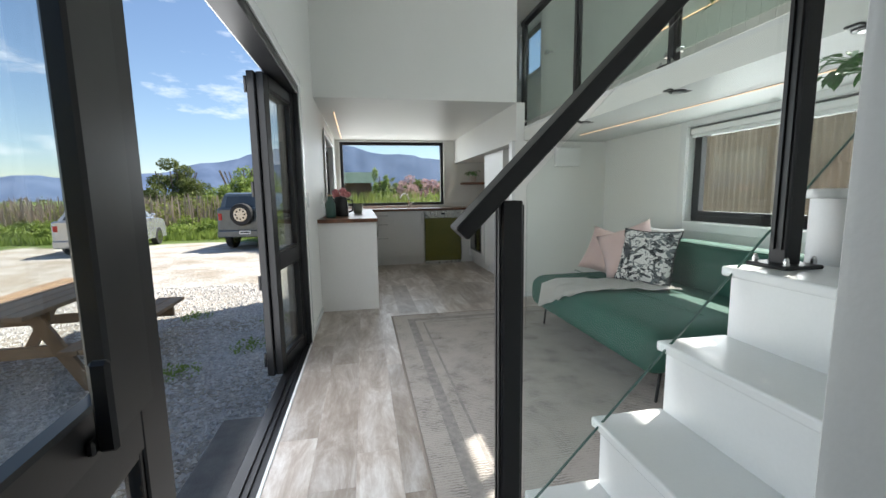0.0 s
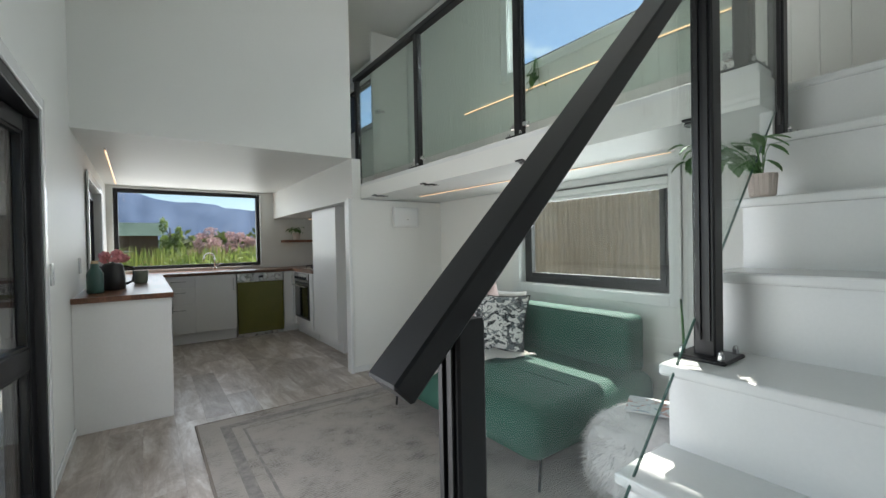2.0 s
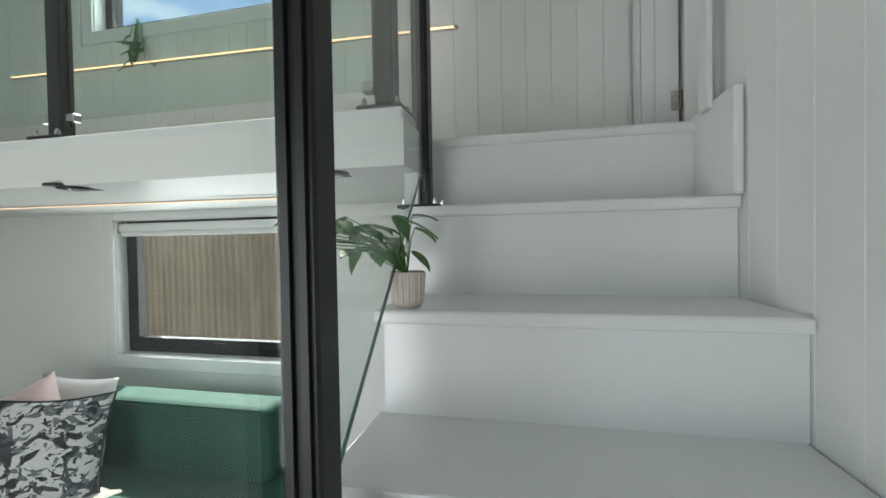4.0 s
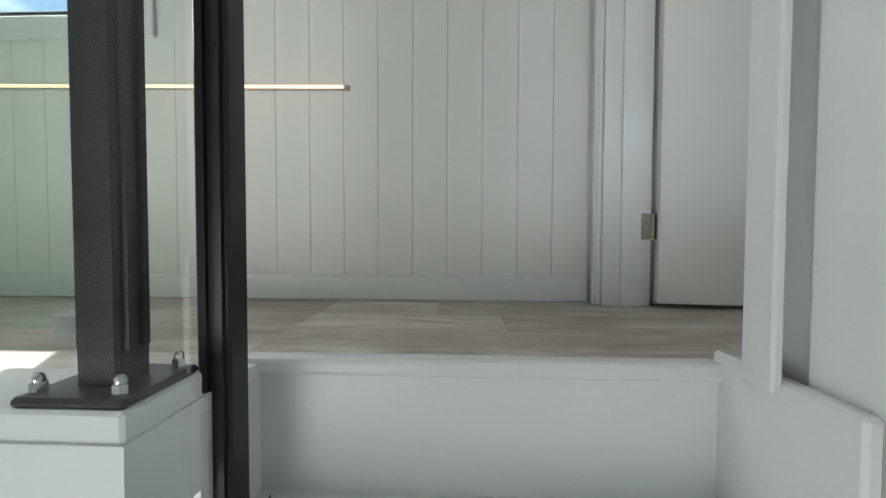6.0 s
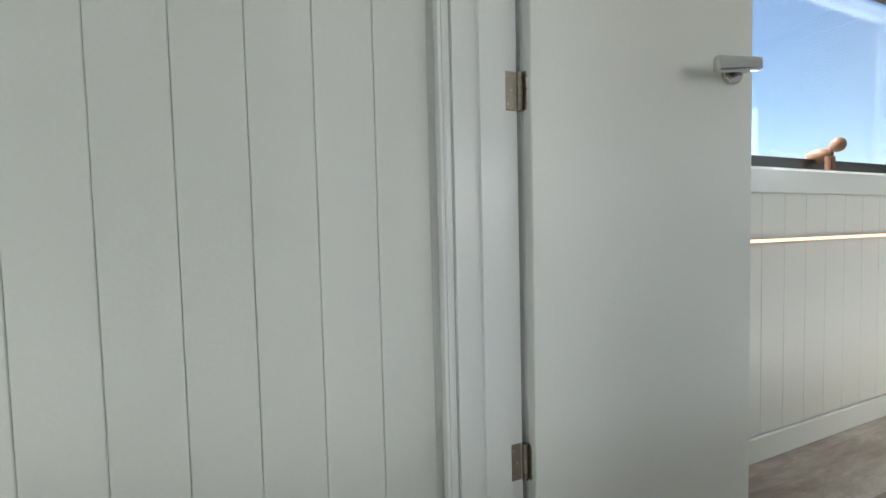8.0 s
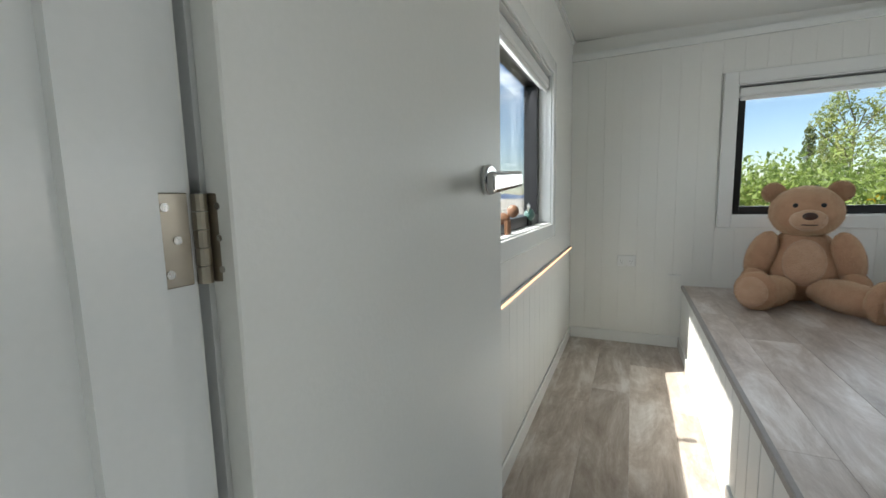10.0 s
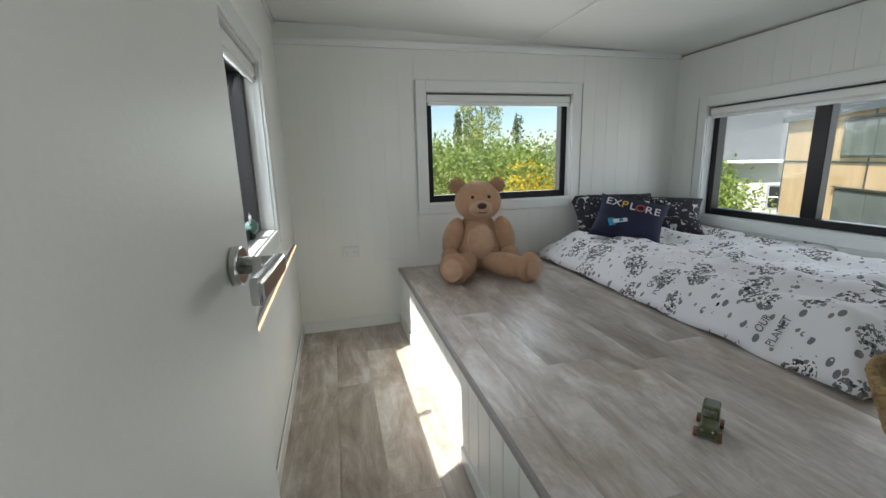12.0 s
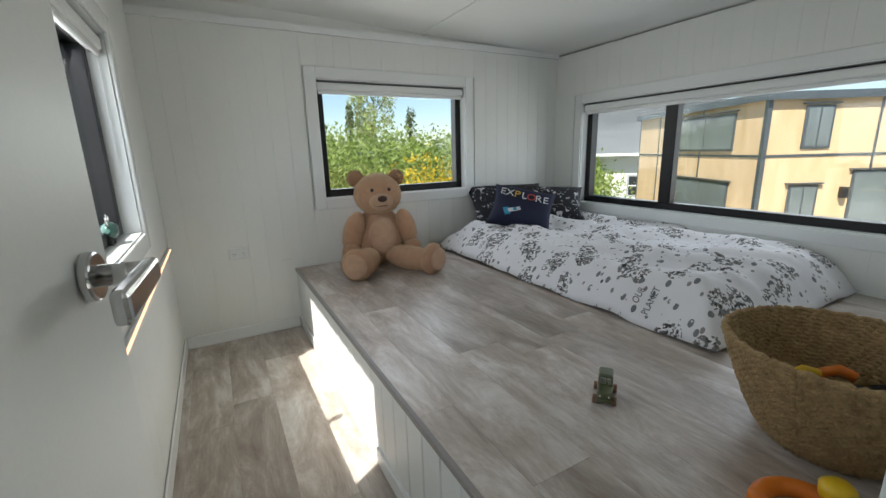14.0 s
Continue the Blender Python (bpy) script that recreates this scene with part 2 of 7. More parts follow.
def duvet_material():
    """White cotton with scattered round motifs in greys and single small leaves."""
    m = bpy.data.materials.new("duvet_motifs")
    m.use_nodes = True
    n, l = m.node_tree.nodes, m.node_tree.links
    b = n["Principled BSDF"]
    tc = n.new("ShaderNodeTexCoord")
    prev = None
    for scale, reach, keep, fine, cut, ink in ((6.0, 0.44, 0.30, 55, 0.53, (0.20, 0.20, 0.195)), (6.0, 0.38, 0.30, 75, 0.57, (0.055, 0.055, 0.06)), (17, 0.24, 0.25, 30, 0.43, (0.20, 0.215, 0.23)),
                                               (11, 0.15, 0.66, 30, 0.46, (0.025, 0.025, 0.03)), (23, 0.24, 0.35, 36, 0.43, (0.27, 0.26, 0.25))):
        mp = n.new("ShaderNodeMapping")
        mp.inputs["Scale"].default_value = (1, 1.25, 0.6)
        l.new(tc.outputs["Object"], mp.inputs["Vector"])
        vo = n.new("ShaderNodeTexVoronoi")
        vo.inputs["Scale"].default_value = scale
        l.new(mp.outputs[0], vo.inputs["Vector"])
        no = n.new("ShaderNodeTexNoise")
        no.inputs["Scale"].default_value, no.inputs["Detail"].default_value = fine, 1.5
        l.new(tc.outputs["Object"], no.inputs["Vector"])

        def test(op, src, val):
            t = n.new("ShaderNodeMath")
            t.operation, t.inputs[1].default_value = op, val
            l.new(src, t.inputs[0])
            return t.outputs[0]

        def times(p, q):
            t = n.new("ShaderNodeMath")
            t.operation = "MULTIPLY"
            l.new(p, t.inputs[0])
            l.new(q, t.inputs[1])
            return t.outputs[0]
        sp = n.new("ShaderNodeSeparateColor")
        l.new(vo.outputs["Color"], sp.inputs[0])
        mask = times(times(test("LESS_THAN", vo.outputs["Distance"], reach), test("GREATER_THAN", sp.outputs[0], keep)), test("GREATER_THAN", no.outputs["Fac"], cut))
        mx = n.new("ShaderNodeMixRGB")
        l.new(mask, mx.inputs[0])
        if prev:
            l.new(prev, mx.inputs[1])
        else:
            mx.inputs[1].default_value = (0.80, 0.80, 0.82, 1)
        mx.inputs[2].default_value = (*ink, 1)
        prev = mx.outputs[0]
    l.new(prev, b.inputs["Base Color"])
    b.inputs["Roughness"].default_value = 0.9
    w = n.new("ShaderNodeTexNoise")
    w.inputs["Scale"].default_value = 220
    l.new(tc.outputs["Object"], w.inputs["Vector"])
    bp = n.new("ShaderNodeBump")
    bp.inputs["Strength"].default_value, bp.inputs["Distance"].default_value = 0.12, 0.003
    l.new(w.outputs["Fac"], bp.inputs["Height"])
    l.new(bp.outputs[0], b.inputs["Normal"])
    return m


DUVET = duvet_material()
NAVY = material("navy_cotton", (0.012, 0.016, 0.045), (0.010, 0.013, 0.035), 0.9, bump=0.2, bump_scale=260)
BLACKPRINT = patterned("black_print", (0.013, 0.013, 0.017), [(0.55, 0.55, 0.56), (0.30, 0.30, 0.31)], 14, 0.63)
TEDDY = material("teddy_plush", (0.57, 0.34, 0.21), (0.47, 0.27, 0.16), 0.95, scale=25, bump=0.8, bump_scale=170, sheen=0.5)
TEDDYPALE = material("pale_plush", (0.61, 0.40, 0.265), (0.53, 0.33, 0.21), 0.95, scale=25, bump=0.8, bump_scale=170, sheen=0.5)
BASKET = material("seagrass_rope", (0.47, 0.33, 0.16), (0.28, 0.18, 0.08), 0.9, scale=40, bump=0.8, bump_scale=160)
GRAVEL = material("gravel", (0.42, 0.39, 0.34), (0.24, 0.22, 0.19), 0.95, scale=1.3, bump=1.0, bump_scale=22, detail=10)
SHINGLE = material("shingle", (0.62, 0.60, 0.57), (0.32, 0.31, 0.29), 0.9, scale=18, random_tone=0.3)
GRASS = material("grass", (0.10, 0.155, 0.025), (0.05, 0.085, 0.015), 0.9, scale=3, bump=0.5, bump_scale=40)
BARK = material("bark", (0.16, 0.13, 0.10), (0.09, 0.07, 0.055), 0.9, scale=8, bump=0.6, bump_scale=40)
# blue distance haze is mixed into the hills' own colour
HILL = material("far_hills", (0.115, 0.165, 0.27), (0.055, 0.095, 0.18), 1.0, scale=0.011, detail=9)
IRON = material("weathered_iron", (0.29, 0.245, 0.195), (0.16, 0.13, 0.10), 0.75, scale=2.2, stretch=(1, 2, 0.4), bump=0.15, bump_scale=50)
RUST = material("rust_roof", (0.13, 0.06, 0.04), (0.09, 0.045, 0.035), 0.8, scale=3)
PLY = material("pine_plywood", (0.66, 0.50, 0.31), (0.52, 0.37, 0.20), 0.5, scale=3.6, stretch=(1, 1, 0.22), bump=0.05, random_tone=0.06)
TIMBER = material("weathered_timber", (0.33, 0.22, 0.13), (0.22, 0.145, 0.085), 0.75, scale=10, stretch=(1, 1, 1), bump=0.2, bump_scale=60, random_tone=0.15)
GREYROOF = material("grey_roofing", (0.38, 0.40, 0.42), (0.32, 0.34, 0.36), 0.45, scale=3)
GREENROOF = material("green_roofing", (0.17, 0.25, 0.20), (0.12, 0.19, 0.15), 0.5, scale=3)
HUTRED = material("red_brown_boards", (0.16, 0.085, 0.065), (0.11, 0.06, 0.045), 0.8, scale=3)
SILVERCAR = material("silver_paint", (0.50, 0.52, 0.54), (0.45, 0.47, 0.49), 0.25, metal=0.6, coat=0.6)
GREYCAR = material("slate_paint", (0.12, 0.14, 0.15), (0.09, 0.105, 0.115), 0.3, metal=0.4, coat=0.4)
REDLAMP = material("red_lens", (0.4, 0.02, 0.02), None, 0.2)
BRASSHINGE = material("nickel_hinge", (0.42, 0.38, 0.32), (0.34, 0.31, 0.26), 0.32, metal=1.0, scale=20)
POT = material("ribbed_pot", (0.62, 0.55, 0.50), (0.56, 0.50, 0.45), 0.8)
CONCRETE = material("concrete_step", (0.17, 0.165, 0.155), (0.11, 0.105, 0.10), 0.9, scale=10, bump=0.4, bump_scale=90)
TOYGREEN = material("worn_green_tin", (0.13, 0.155, 0.07), (0.08, 0.095, 0.045), 0.4, scale=20)
TOYWOOD = material("toy_wood", (0.25, 0.13, 0.07), (0.18, 0.09, 0.05), 0.5, scale=20)
ORANGE = material("orange_plastic", (0.75, 0.20, 0.02), None, 0.35)
YELLOW = material("yellow_plastic", (0.80, 0.52, 0.02), None, 0.35)
PALEWOOD = material("pale_wood", (0.60, 0.44, 0.26), (0.52, 0.37, 0.21), 0.5, scale=10)
TEAL = material("teal_glaze", (0.05, 0.12, 0.10), None, 0.3)
ROSE = material("pink_petal", (0.75, 0.30, 0.30), (0.65, 0.24, 0.25), 0.7, scale=30)


def leaf_material(name, c1, c2, scale=0.8, through=0.45):
    """Thin leaves that let some light through."""
    m = material(name, c1, c2, 0.6, scale=scale, detail=3)
    n, l = m.node_tree.nodes, m.node_tree.links
    b = n["Principled BSDF"]
    tr = n.new("ShaderNodeBsdfTranslucent")
    l.new(b.inputs["Base Color"].links[0].from_socket, tr.inputs["Color"])
    mx = n.new("ShaderNodeMixShader")
    mx.inputs[0].default_value = through
    l.new(b.outputs[0], mx.inputs[1])
    l.new(tr.outputs[0], mx.inputs[2])
    l.new(mx.outputs[0], n["Material Output"].inputs["Surface"])
    return m


SCRUB = leaf_material("scrub_leaves", (0.33, 0.36, 0.10), (0.15, 0.19, 0.045))
SCRUBDRY = leaf_material("dry_scrub_leaves", (0.36, 0.30, 0.25), (0.20, 0.16, 0.125))
LEAFGREEN = leaf_material("fresh_leaves", (0.33, 0.42, 0.10), (0.15, 0.22, 0.045), 0.6)
LEAFPALE = leaf_material("pale_birch_leaves", (0.40, 0.44, 0.15), (0.27, 0.32, 0.09), 0.6)
LEAFDARK = leaf_material("dark_leaves", (0.15, 0.18, 0.05), (0.06, 0.085, 0.022))
BLOSSOM = leaf_material("blossom_petals", (0.62, 0.42, 0.42), (0.42, 0.27, 0.27))
GORSE = leaf_material("gorse_petals", (0.78, 0.55, 0.02), (0.42, 0.32, 0.02), 2.0)


def rug_material():
    """Faded flat-woven rug: ribs, a paler border and worn medallion pattern."""
    m = bpy.data.materials.new("faded_rug")
    m.use_nodes = True
    n, l = m.node_tree.nodes, m.node_tree.links
    b = n["Principled BSDF"]
    tc = n.new("ShaderNodeTexCoord")
    vor = n.new("ShaderNodeTexVoronoi")
    vor.inputs["Scale"].default_value = 5.5
    l.new(tc.outputs["Object"], vor.inputs["Vector"])
    no = n.new("ShaderNodeTexNoise")
    no.inputs["Scale"].default_value, no.inputs["Detail"].default_value = 11, 9
    no.inputs["Roughness"].default_value = 0.75
    l.new(tc.outputs["Object"], no.inputs["Vector"])
    wv = n.new("ShaderNodeTexWave")
    wv.wave_type, wv.bands_direction = "BANDS", "Y"
    wv.inputs["Scale"].default_value, wv.inputs["Distortion"].default_value = 21, 4.0
    wv.inputs["Detail"].default_value, wv.inputs["Detail Scale"].default_value = 2, 3.0
    l.new(tc.outputs["Object"], wv.inputs["Vector"])
    add = n.new("ShaderNodeMath")
    add.operation = "MULTIPLY_ADD"
    add.inputs[1].default_value = 0.35
    l.new(vor.outputs["Distance"], add.inputs[0])
    l.new(no.outputs["Fac"], add.inputs[2])
    add2 = n.new("ShaderNodeMath")
    add2.operation = "MULTIPLY_ADD"
    add2.inputs[1].default_value = 0.34
    l.new(wv.outputs["Fac"], add2.inputs[0])
    l.new(add.outputs[0], add2.inputs[2])
    r = n.new("ShaderNodeValToRGB")
    r.color_ramp.elements[0].position, r.color_ramp.elements[0].color = 0.48, (0.155, 0.14, 0.13, 1)
    r.color_ramp.elements[1].position, r.color_ramp.elements[1].color = 0.82, (0.47, 0.43, 0.39, 1)
    l.new(add2.outputs[0], r.inputs["Fac"])
    l.new(r.outputs["Color"], b.inputs["Base Color"])
    b.inputs["Roughness"].default_value = 0.95
    bp = n.new("ShaderNodeBump")
    bp.inputs["Strength"].default_value, bp.inputs["Distance"].default_value = 0.5, 0.006
    l.new(wv.outputs["Fac"], bp.inputs["Height"])
    l.new(bp.outputs[0], b.inputs["Normal"])
    return m


RUG = rug_material()

# ---- building blocks ----


def part(name, bm, mat, parent=None, label="", smooth=False, kind=""):
    me = bpy.data.meshes.new(name)
    bm.to_mesh(me)
    bm.free()
    me.materials.append(mat)
    if smooth:
        for p in me.polygons:
            p.use_smooth = True
    ob = new(name, me)
    if parent:
        ob.parent = parent
    return tagged(ob, label=label, kind=kind)


def thing(name, x, y, z, label, category, rz=0.0, group="", rx=0.0, ry=0.0):
    ob = new(name)
    ob.empty_display_size = 0.1
    ob.matrix_basis = pose(x, y, z, rx, ry, rz)
    return tagged(ob, label, category, group)


def box(bm, x0, x1, y0, y1, z0, z1, bevel=0.0, m=None, seg=1):
    """Adds a box to bm; bevel rounds its edges."""
    r = bmesh.ops.create_cube(bm, size=1.0, matrix=Matrix.Translation(((x0 + x1) / 2, (y0 + y1) / 2, (z0 + z1) / 2)) @ Matrix.Diagonal((abs(x1 - x0), abs(y1 - y0), abs(z1 - z0), 1)))
    vs = r["verts"]
    if bevel:
        es = list({e for v in vs for e in v.link_edges})
        rb = bmesh.ops.bevel(bm, geom=es, offset=bevel, segments=seg, affect="EDGES", profile=0.5)
        vs = list({v for f in rb["faces"] for v in f.verts} | {v for v in vs if v.is_valid})
    if m is not None:
        bmesh.ops.transform(bm, matrix=m, verts=vs)
    return bm


def B(x0, x1, y0, y1, z0, z1, bevel=0.0, m=None, seg=1):
    return box(bmesh.new(), x0, x1, y0, y1, z0, z1, bevel, m, seg)


def C(radius, depth, m=None, seg=20, r2=None, bevel=0.0):
    """A cylinder or cone along z, standing on z = 0."""
    bm = bmesh.new()
    bmesh.ops.create_cone(bm, cap_ends=True, segments=seg, radius1=radius, radius2=radius if r2 is None else r2, depth=depth, matrix=Matrix.Translation((0, 0, depth / 2)))
    if bevel:
        es = [e for e in bm.edges if abs(e.verts[0].co.z - e.verts[1].co.z) < 1e-6]
        bmesh.ops.bevel(bm, geom=es, offset=bevel, segments=2, affect="EDGES", profile=0.5)
    if m is not None:
        bm.transform(m)
    return bm


def tube(points, radius, seg=8):
    """A round bar along a line of points."""
    bm = bmesh.new()
    pts = [Vector(p) for p in points]
    rings = []
    for i, p in enumerate(pts):
        d = (pts[min(i + 1, len(pts) - 1)] - pts[max(i - 1, 0)]).normalized()
        q = d.to_track_quat("Z", "Y")
        rings.append([bm.verts.new(p + q @ Vector((radius * math.cos(a), radius * math.sin(a), 0))) for a in [2 * math.pi * k / seg for k in range(seg)]])
    for a, b in zip(rings, rings[1:]):
        for k in range(seg):
            bm.faces.new((a[k], a[(k + 1) % seg], b[(k + 1) % seg], b[k]))
    bm.faces.new(rings[0][::-1])
    bm.faces.new(rings[-1])
    return bm


def lathe(profile, seg=28):
    """A body of revolution about z from (radius, height) pairs."""
    bm = bmesh.new()
    rings = [[bm.verts.new((r * math.cos(2 * math.pi * k / seg), r * math.sin(2 * math.pi * k / seg), z)) for k in range(seg)] for r, z in profile]
    for a, b in zip(rings, rings[1:]):
        for k in range(seg):
            bm.faces.new((a[k], a[(k + 1) % seg], b[(k + 1) % seg], b[k]))
    bm.faces.new(rings[0][::-1])
    bm.faces.new(rings[-1])
    return bm


def blob(rx, ry, rz, m=None, sub=3, rough=0.0, freq=3.0, power=1.0):
    """A rounded body, uneven by rough; power under 1 makes it boxier."""
    bm = bmesh.new()
    bmesh.ops.create_icosphere(bm, subdivisions=sub, radius=1.0)
    for v in bm.verts:
        d = v.co.normalized()
        if power != 1.0:
            d = Vector([math.copysign(abs(c) ** power, c) for c in d])
        k = 1 + rough * noise.noise(v.co * freq)
        v.co = Vector((d.x * rx, d.y * ry, d.z * rz)) * k
    if m is not None:
        bm.transform(m)
    return bm


def pillow(w, h, t, n=14, pinch=0.10):
    """A filled cushion lying in x and y, with pointed corners."""
    bm = bmesh.new()
    sides = []
    for s in (1, -1):
        g = [[None] * (n + 1) for _ in range(n + 1)]
        for i in range(n + 1):
            for j in range(n + 1):
                u, v = 2 * i / n - 1, 2 * j / n - 1
                f = (max(0, 1 - abs(u) ** 3) * max(0, 1 - abs(v) ** 3)) ** 0.5
                x = u * w / 2 * (1 - pinch * (1 - v * v) * abs(u))
                y = v * h / 2 * (1 - pinch * (1 - u * u) * abs(v))
                z = s * (t / 2 * f + 0.008 * noise.noise(Vector((u * 3, v * 3, s))) * f)
                g[i][j] = bm.verts.new((x, y, z))
        for i in range(n):
            for j in range(n):
                q = (g[i][j], g[i + 1][j], g[i + 1][j + 1], g[i][j + 1])
                bm.faces.new(q if s > 0 else q[::-1])
        sides.append(g)
    bmesh.ops.remove_doubles(bm, verts=bm.verts, dist=0.0005)
    return bm


def pane_hole_wall(name, axis, plane0, plane1, a0, a1, z0, z1, holes, mat=None):
    """A wall as one mesh, with thickness plane0..plane1 and openings (a0, a1, z0, z1) through it. axis: the one it stands across."""
    bm = bmesh.new()
    xs = sorted({a0, a1, *[h[0] for h in holes], *[h[1] for h in holes]})
    zs = sorted({z0, z1, *[h[2] for h in holes], *[h[3] for h in holes]})
    xs = [v for v in xs if a0 <= v <= a1]
    zs = [v for v in zs if z0 <= v <= z1]
    for i in range(len(xs) - 1):
        for j in range(len(zs) - 1):
            cx, cz = (xs[i] + xs[i + 1]) / 2, (zs[j] + zs[j + 1]) / 2
            if any(h[0] < cx < h[1] and h[2] < cz < h[3] for h in holes):
                continue
            if axis == "x":
                box(bm, plane0, plane1, xs[i], xs[i + 1], zs[j], zs[j + 1])
            else:
                box(bm, xs[i], xs[i + 1], plane0, plane1, zs[j], zs[j + 1])
    bmesh.ops.remove_doubles(bm, verts=bm.verts, dist=0.0004)
    seen = {}
    for f in bm.faces:
        c = f.calc_center_median()
        seen.setdefault((round(c.x, 3), round(c.y, 3), round(c.z, 3)), []).append(f)
    bmesh.ops.delete(bm, geom=[f for fs in seen.values() if len(fs) > 1 for f in fs], context="FACES")
    ob = part(name, bm, mat or WHITE)
    return tagged(ob, kind="structure")


def boards(wall, axis, plane, out, a0, a1, z0, z1, holes, pitch=0.108, thick=0.010, lie=None, groove=0.0015):
    """Tongue-and-groove boards as pieces of a wall; out: the side of the plane that they stand proud on."""
    a = a0
    while a < a1 - 0.01:
        b = min(a + pitch, a1)
        spans = [(z0, z1 if not lie else None)]
        top = z1 if not lie else lie((a + b) / 2)
        spans = [(z0, top)]
        for h in holes:
            if h[0] < b - 0.004 and h[1] > a + 0.004:
                cut = []
                for s in spans:
                    if h[2] > s[0]:
                        cut.append((s[0], min(h[2], s[1])))
                    if h[3] < s[1]:
                        cut.append((max(h[3], s[0]), s[1]))
                spans = cut
        for s in spans:
            if s[1] - s[0] < 0.01:
                continue
            bm = bmesh.new()
            g = groove * 0.3
            p0, p1 = plane, plane + out * thick
            if axis == "x":
                box(bm, min(p0, p1), max(p0, p1), a + g, b - g, s[0], s[1])
                edges = [e for e in bm.edges if all(abs(v.co.x - p1) < 1e-5 for v in e.verts) and abs(e.verts[0].co.z - e.verts[1].co.z) > 0.005]
            else:
                box(bm, a + g, b - g, min(p0, p1), max(p0, p1), s[0], s[1])
                edges = [e for e in bm.edges if all(abs(v.co.y - p1) < 1e-5 for v in e.verts) and abs(e.verts[0].co.z - e.verts[1].co.z) > 0.005]
            bmesh.ops.bevel(bm, geom=edges, offset=groove, segments=1, affect="EDGES")
            part("board", bm, BOARD, wall)
        a = b


def planks(floor, x0, x1, y0, y1, z, width=0.182, length=1.22, seed=1, thick=0.006, skip=None):
    """Vinyl planks along y, each a piece of the floor, staggered."""
    rnd = random.Random(seed)
    x = x0
    while x < x1 - 0.005:
        xe = min(x + width, x1)
        y = y0 - rnd.random() * length
        for _ in range(20):
            first, last = y + length - y0, (y1 - y) % length
            if (first > 0.3 and last > 0.3) or y1 - y0 < 0.7:
                break
            y = y0 - rnd.random() * length
        while y < y1:
            ya, yb = max(y, y0), min(y + length, y1)
            if yb - ya > 0.01 and not (skip and skip((x + xe) / 2, (ya + yb) / 2)):
                g = 0.0002
                me_key = (round(xe - x, 3), round(yb - ya, 3))
                if me_key not in PLANK_MESH:
                    bm = B(-(xe - x) / 2 + g, (xe - x) / 2 - g, -(yb - ya) / 2 + g, (yb - ya) / 2 - g, 0, thick)
                    top = [e for e in bm.edges if all(v.co.z > thick - 1e-5 for v in e.verts)]
                    bmesh.ops.bevel(bm, geom=top, offset=0.0006, segments=1, affect="EDGES")
                    me = bpy.data.meshes.new("plank")
                    bm.to_mesh(me)
                    bm.free()
                    me.materials.append(PLANK)
                    PLANK_MESH[me_key] = me
                ob = new("plank", PLANK_MESH[me_key])
                ob.parent = floor
                ob.location = ((x + xe) / 2, (ya + yb) / 2, z)
            y += length
        x = xe


PLANK_MESH = {}

# ---- shell of the tiny house ----
W, F, PZ = 3.03, 1.79, 2.208   # east wall, upper floor, bed platform
Y0, Y1 = -2.5, 7.47            # south and north inner faces
WB = 0.0                       # west inner face of the bedroom


def ceil_z(x):
    return 3.72 + 0.037 * x


SOFA_WIN = (1.93, 3.20, 0.86, 1.63)
UP_WIN = (1.90, 3.30, 2.68, 3.52)
LOFT_WIN = (5.75, 6.9, 2.92, 3.62)
BEDL_WIN = (-1.70, -0.42, 2.65, 3.42)
BACK_WIN = (0.945, 2.085, 2.653, 3.435)
BEDR_WIN = (-2.19, -0.10, 2.495, 3.31)
KIT_WIN = (0.06, 1.85, 0.93, 2.03)
KITW_WIN = (5.30, 6.55, 0.95, 1.83)
BIFOLD = (0.46, 3.43, -0.03, 1.85)
HALL = (0.0, 0.745, 0.0, 2.05)
DOORWAY = (2.335, 2.965, F, 3.70)

wall_east = pane_hole_wall("wall_east", "x", W, W + 0.12, Y0 - 0.12, Y1 + 0.12, -0.1, 3.82, [SOFA_WIN, UP_WIN, LOFT_WIN, BEDL_WIN])
wall_west = pane_hole_wall("wall_west", "x", -0.12, 0.0, 0.42, Y1 + 0.12, -0.1, 3.72, [BIFOLD, KITW_WIN])
wall_west_bedroom = pane_hole_wall("wall_west_bedroom", "x", WB - 0.12, WB, Y0 - 0.12, 0.31, -0.1, 3.71, [BEDR_WIN])
wall_north = pane_hole_wall("wall_north", "y", Y1, Y1 + 0.12, 0.0, W, -0.1, 3.82, [KIT_WIN])
wall_south = pane_hole_wall("wall_south", "y", Y0 - 0.12, Y0, WB, W, -0.1, 3.82, [BACK_WIN])
wall_partition = pane_hole_wall("wall_partition", "y", 0.31, 0.42, WB - 0.12, W, 0.0, 3.80, [HALL, DOORWAY])
wall_loft = pane_hole_wall("wall_loft", "y", 4.43, 4.53, 0.0, 2.03, 2.05, 3.80, [])
wall_corridor = pane_hole_wall("wall_corridor", "x", 1.93, 2.03, 4.53, Y1, 2.15, 3.8, [])
wall_fridge = pane_hole_wall("wall_fridge", "y", 4.375, 4.43, 1.965, W, 0.0, 1.655, [])
kitchen_soffit = tagged(part("kitchen_soffit", B(2.03, 2.12, 4.43, Y1, 1.655, 2.05), WHITE), kind="structure")
tagged(part("ceiling_kitchen", B(0.0, 2.03, 4.53, Y1, 2.05, 2.15), WHITE), kind="structure")


def slab(name, x0, x1, y0, y1, zt, thick, mat):
    return tagged(part(name, B(x0, x1, y0, y1, zt - thick, zt), mat), kind="structure")


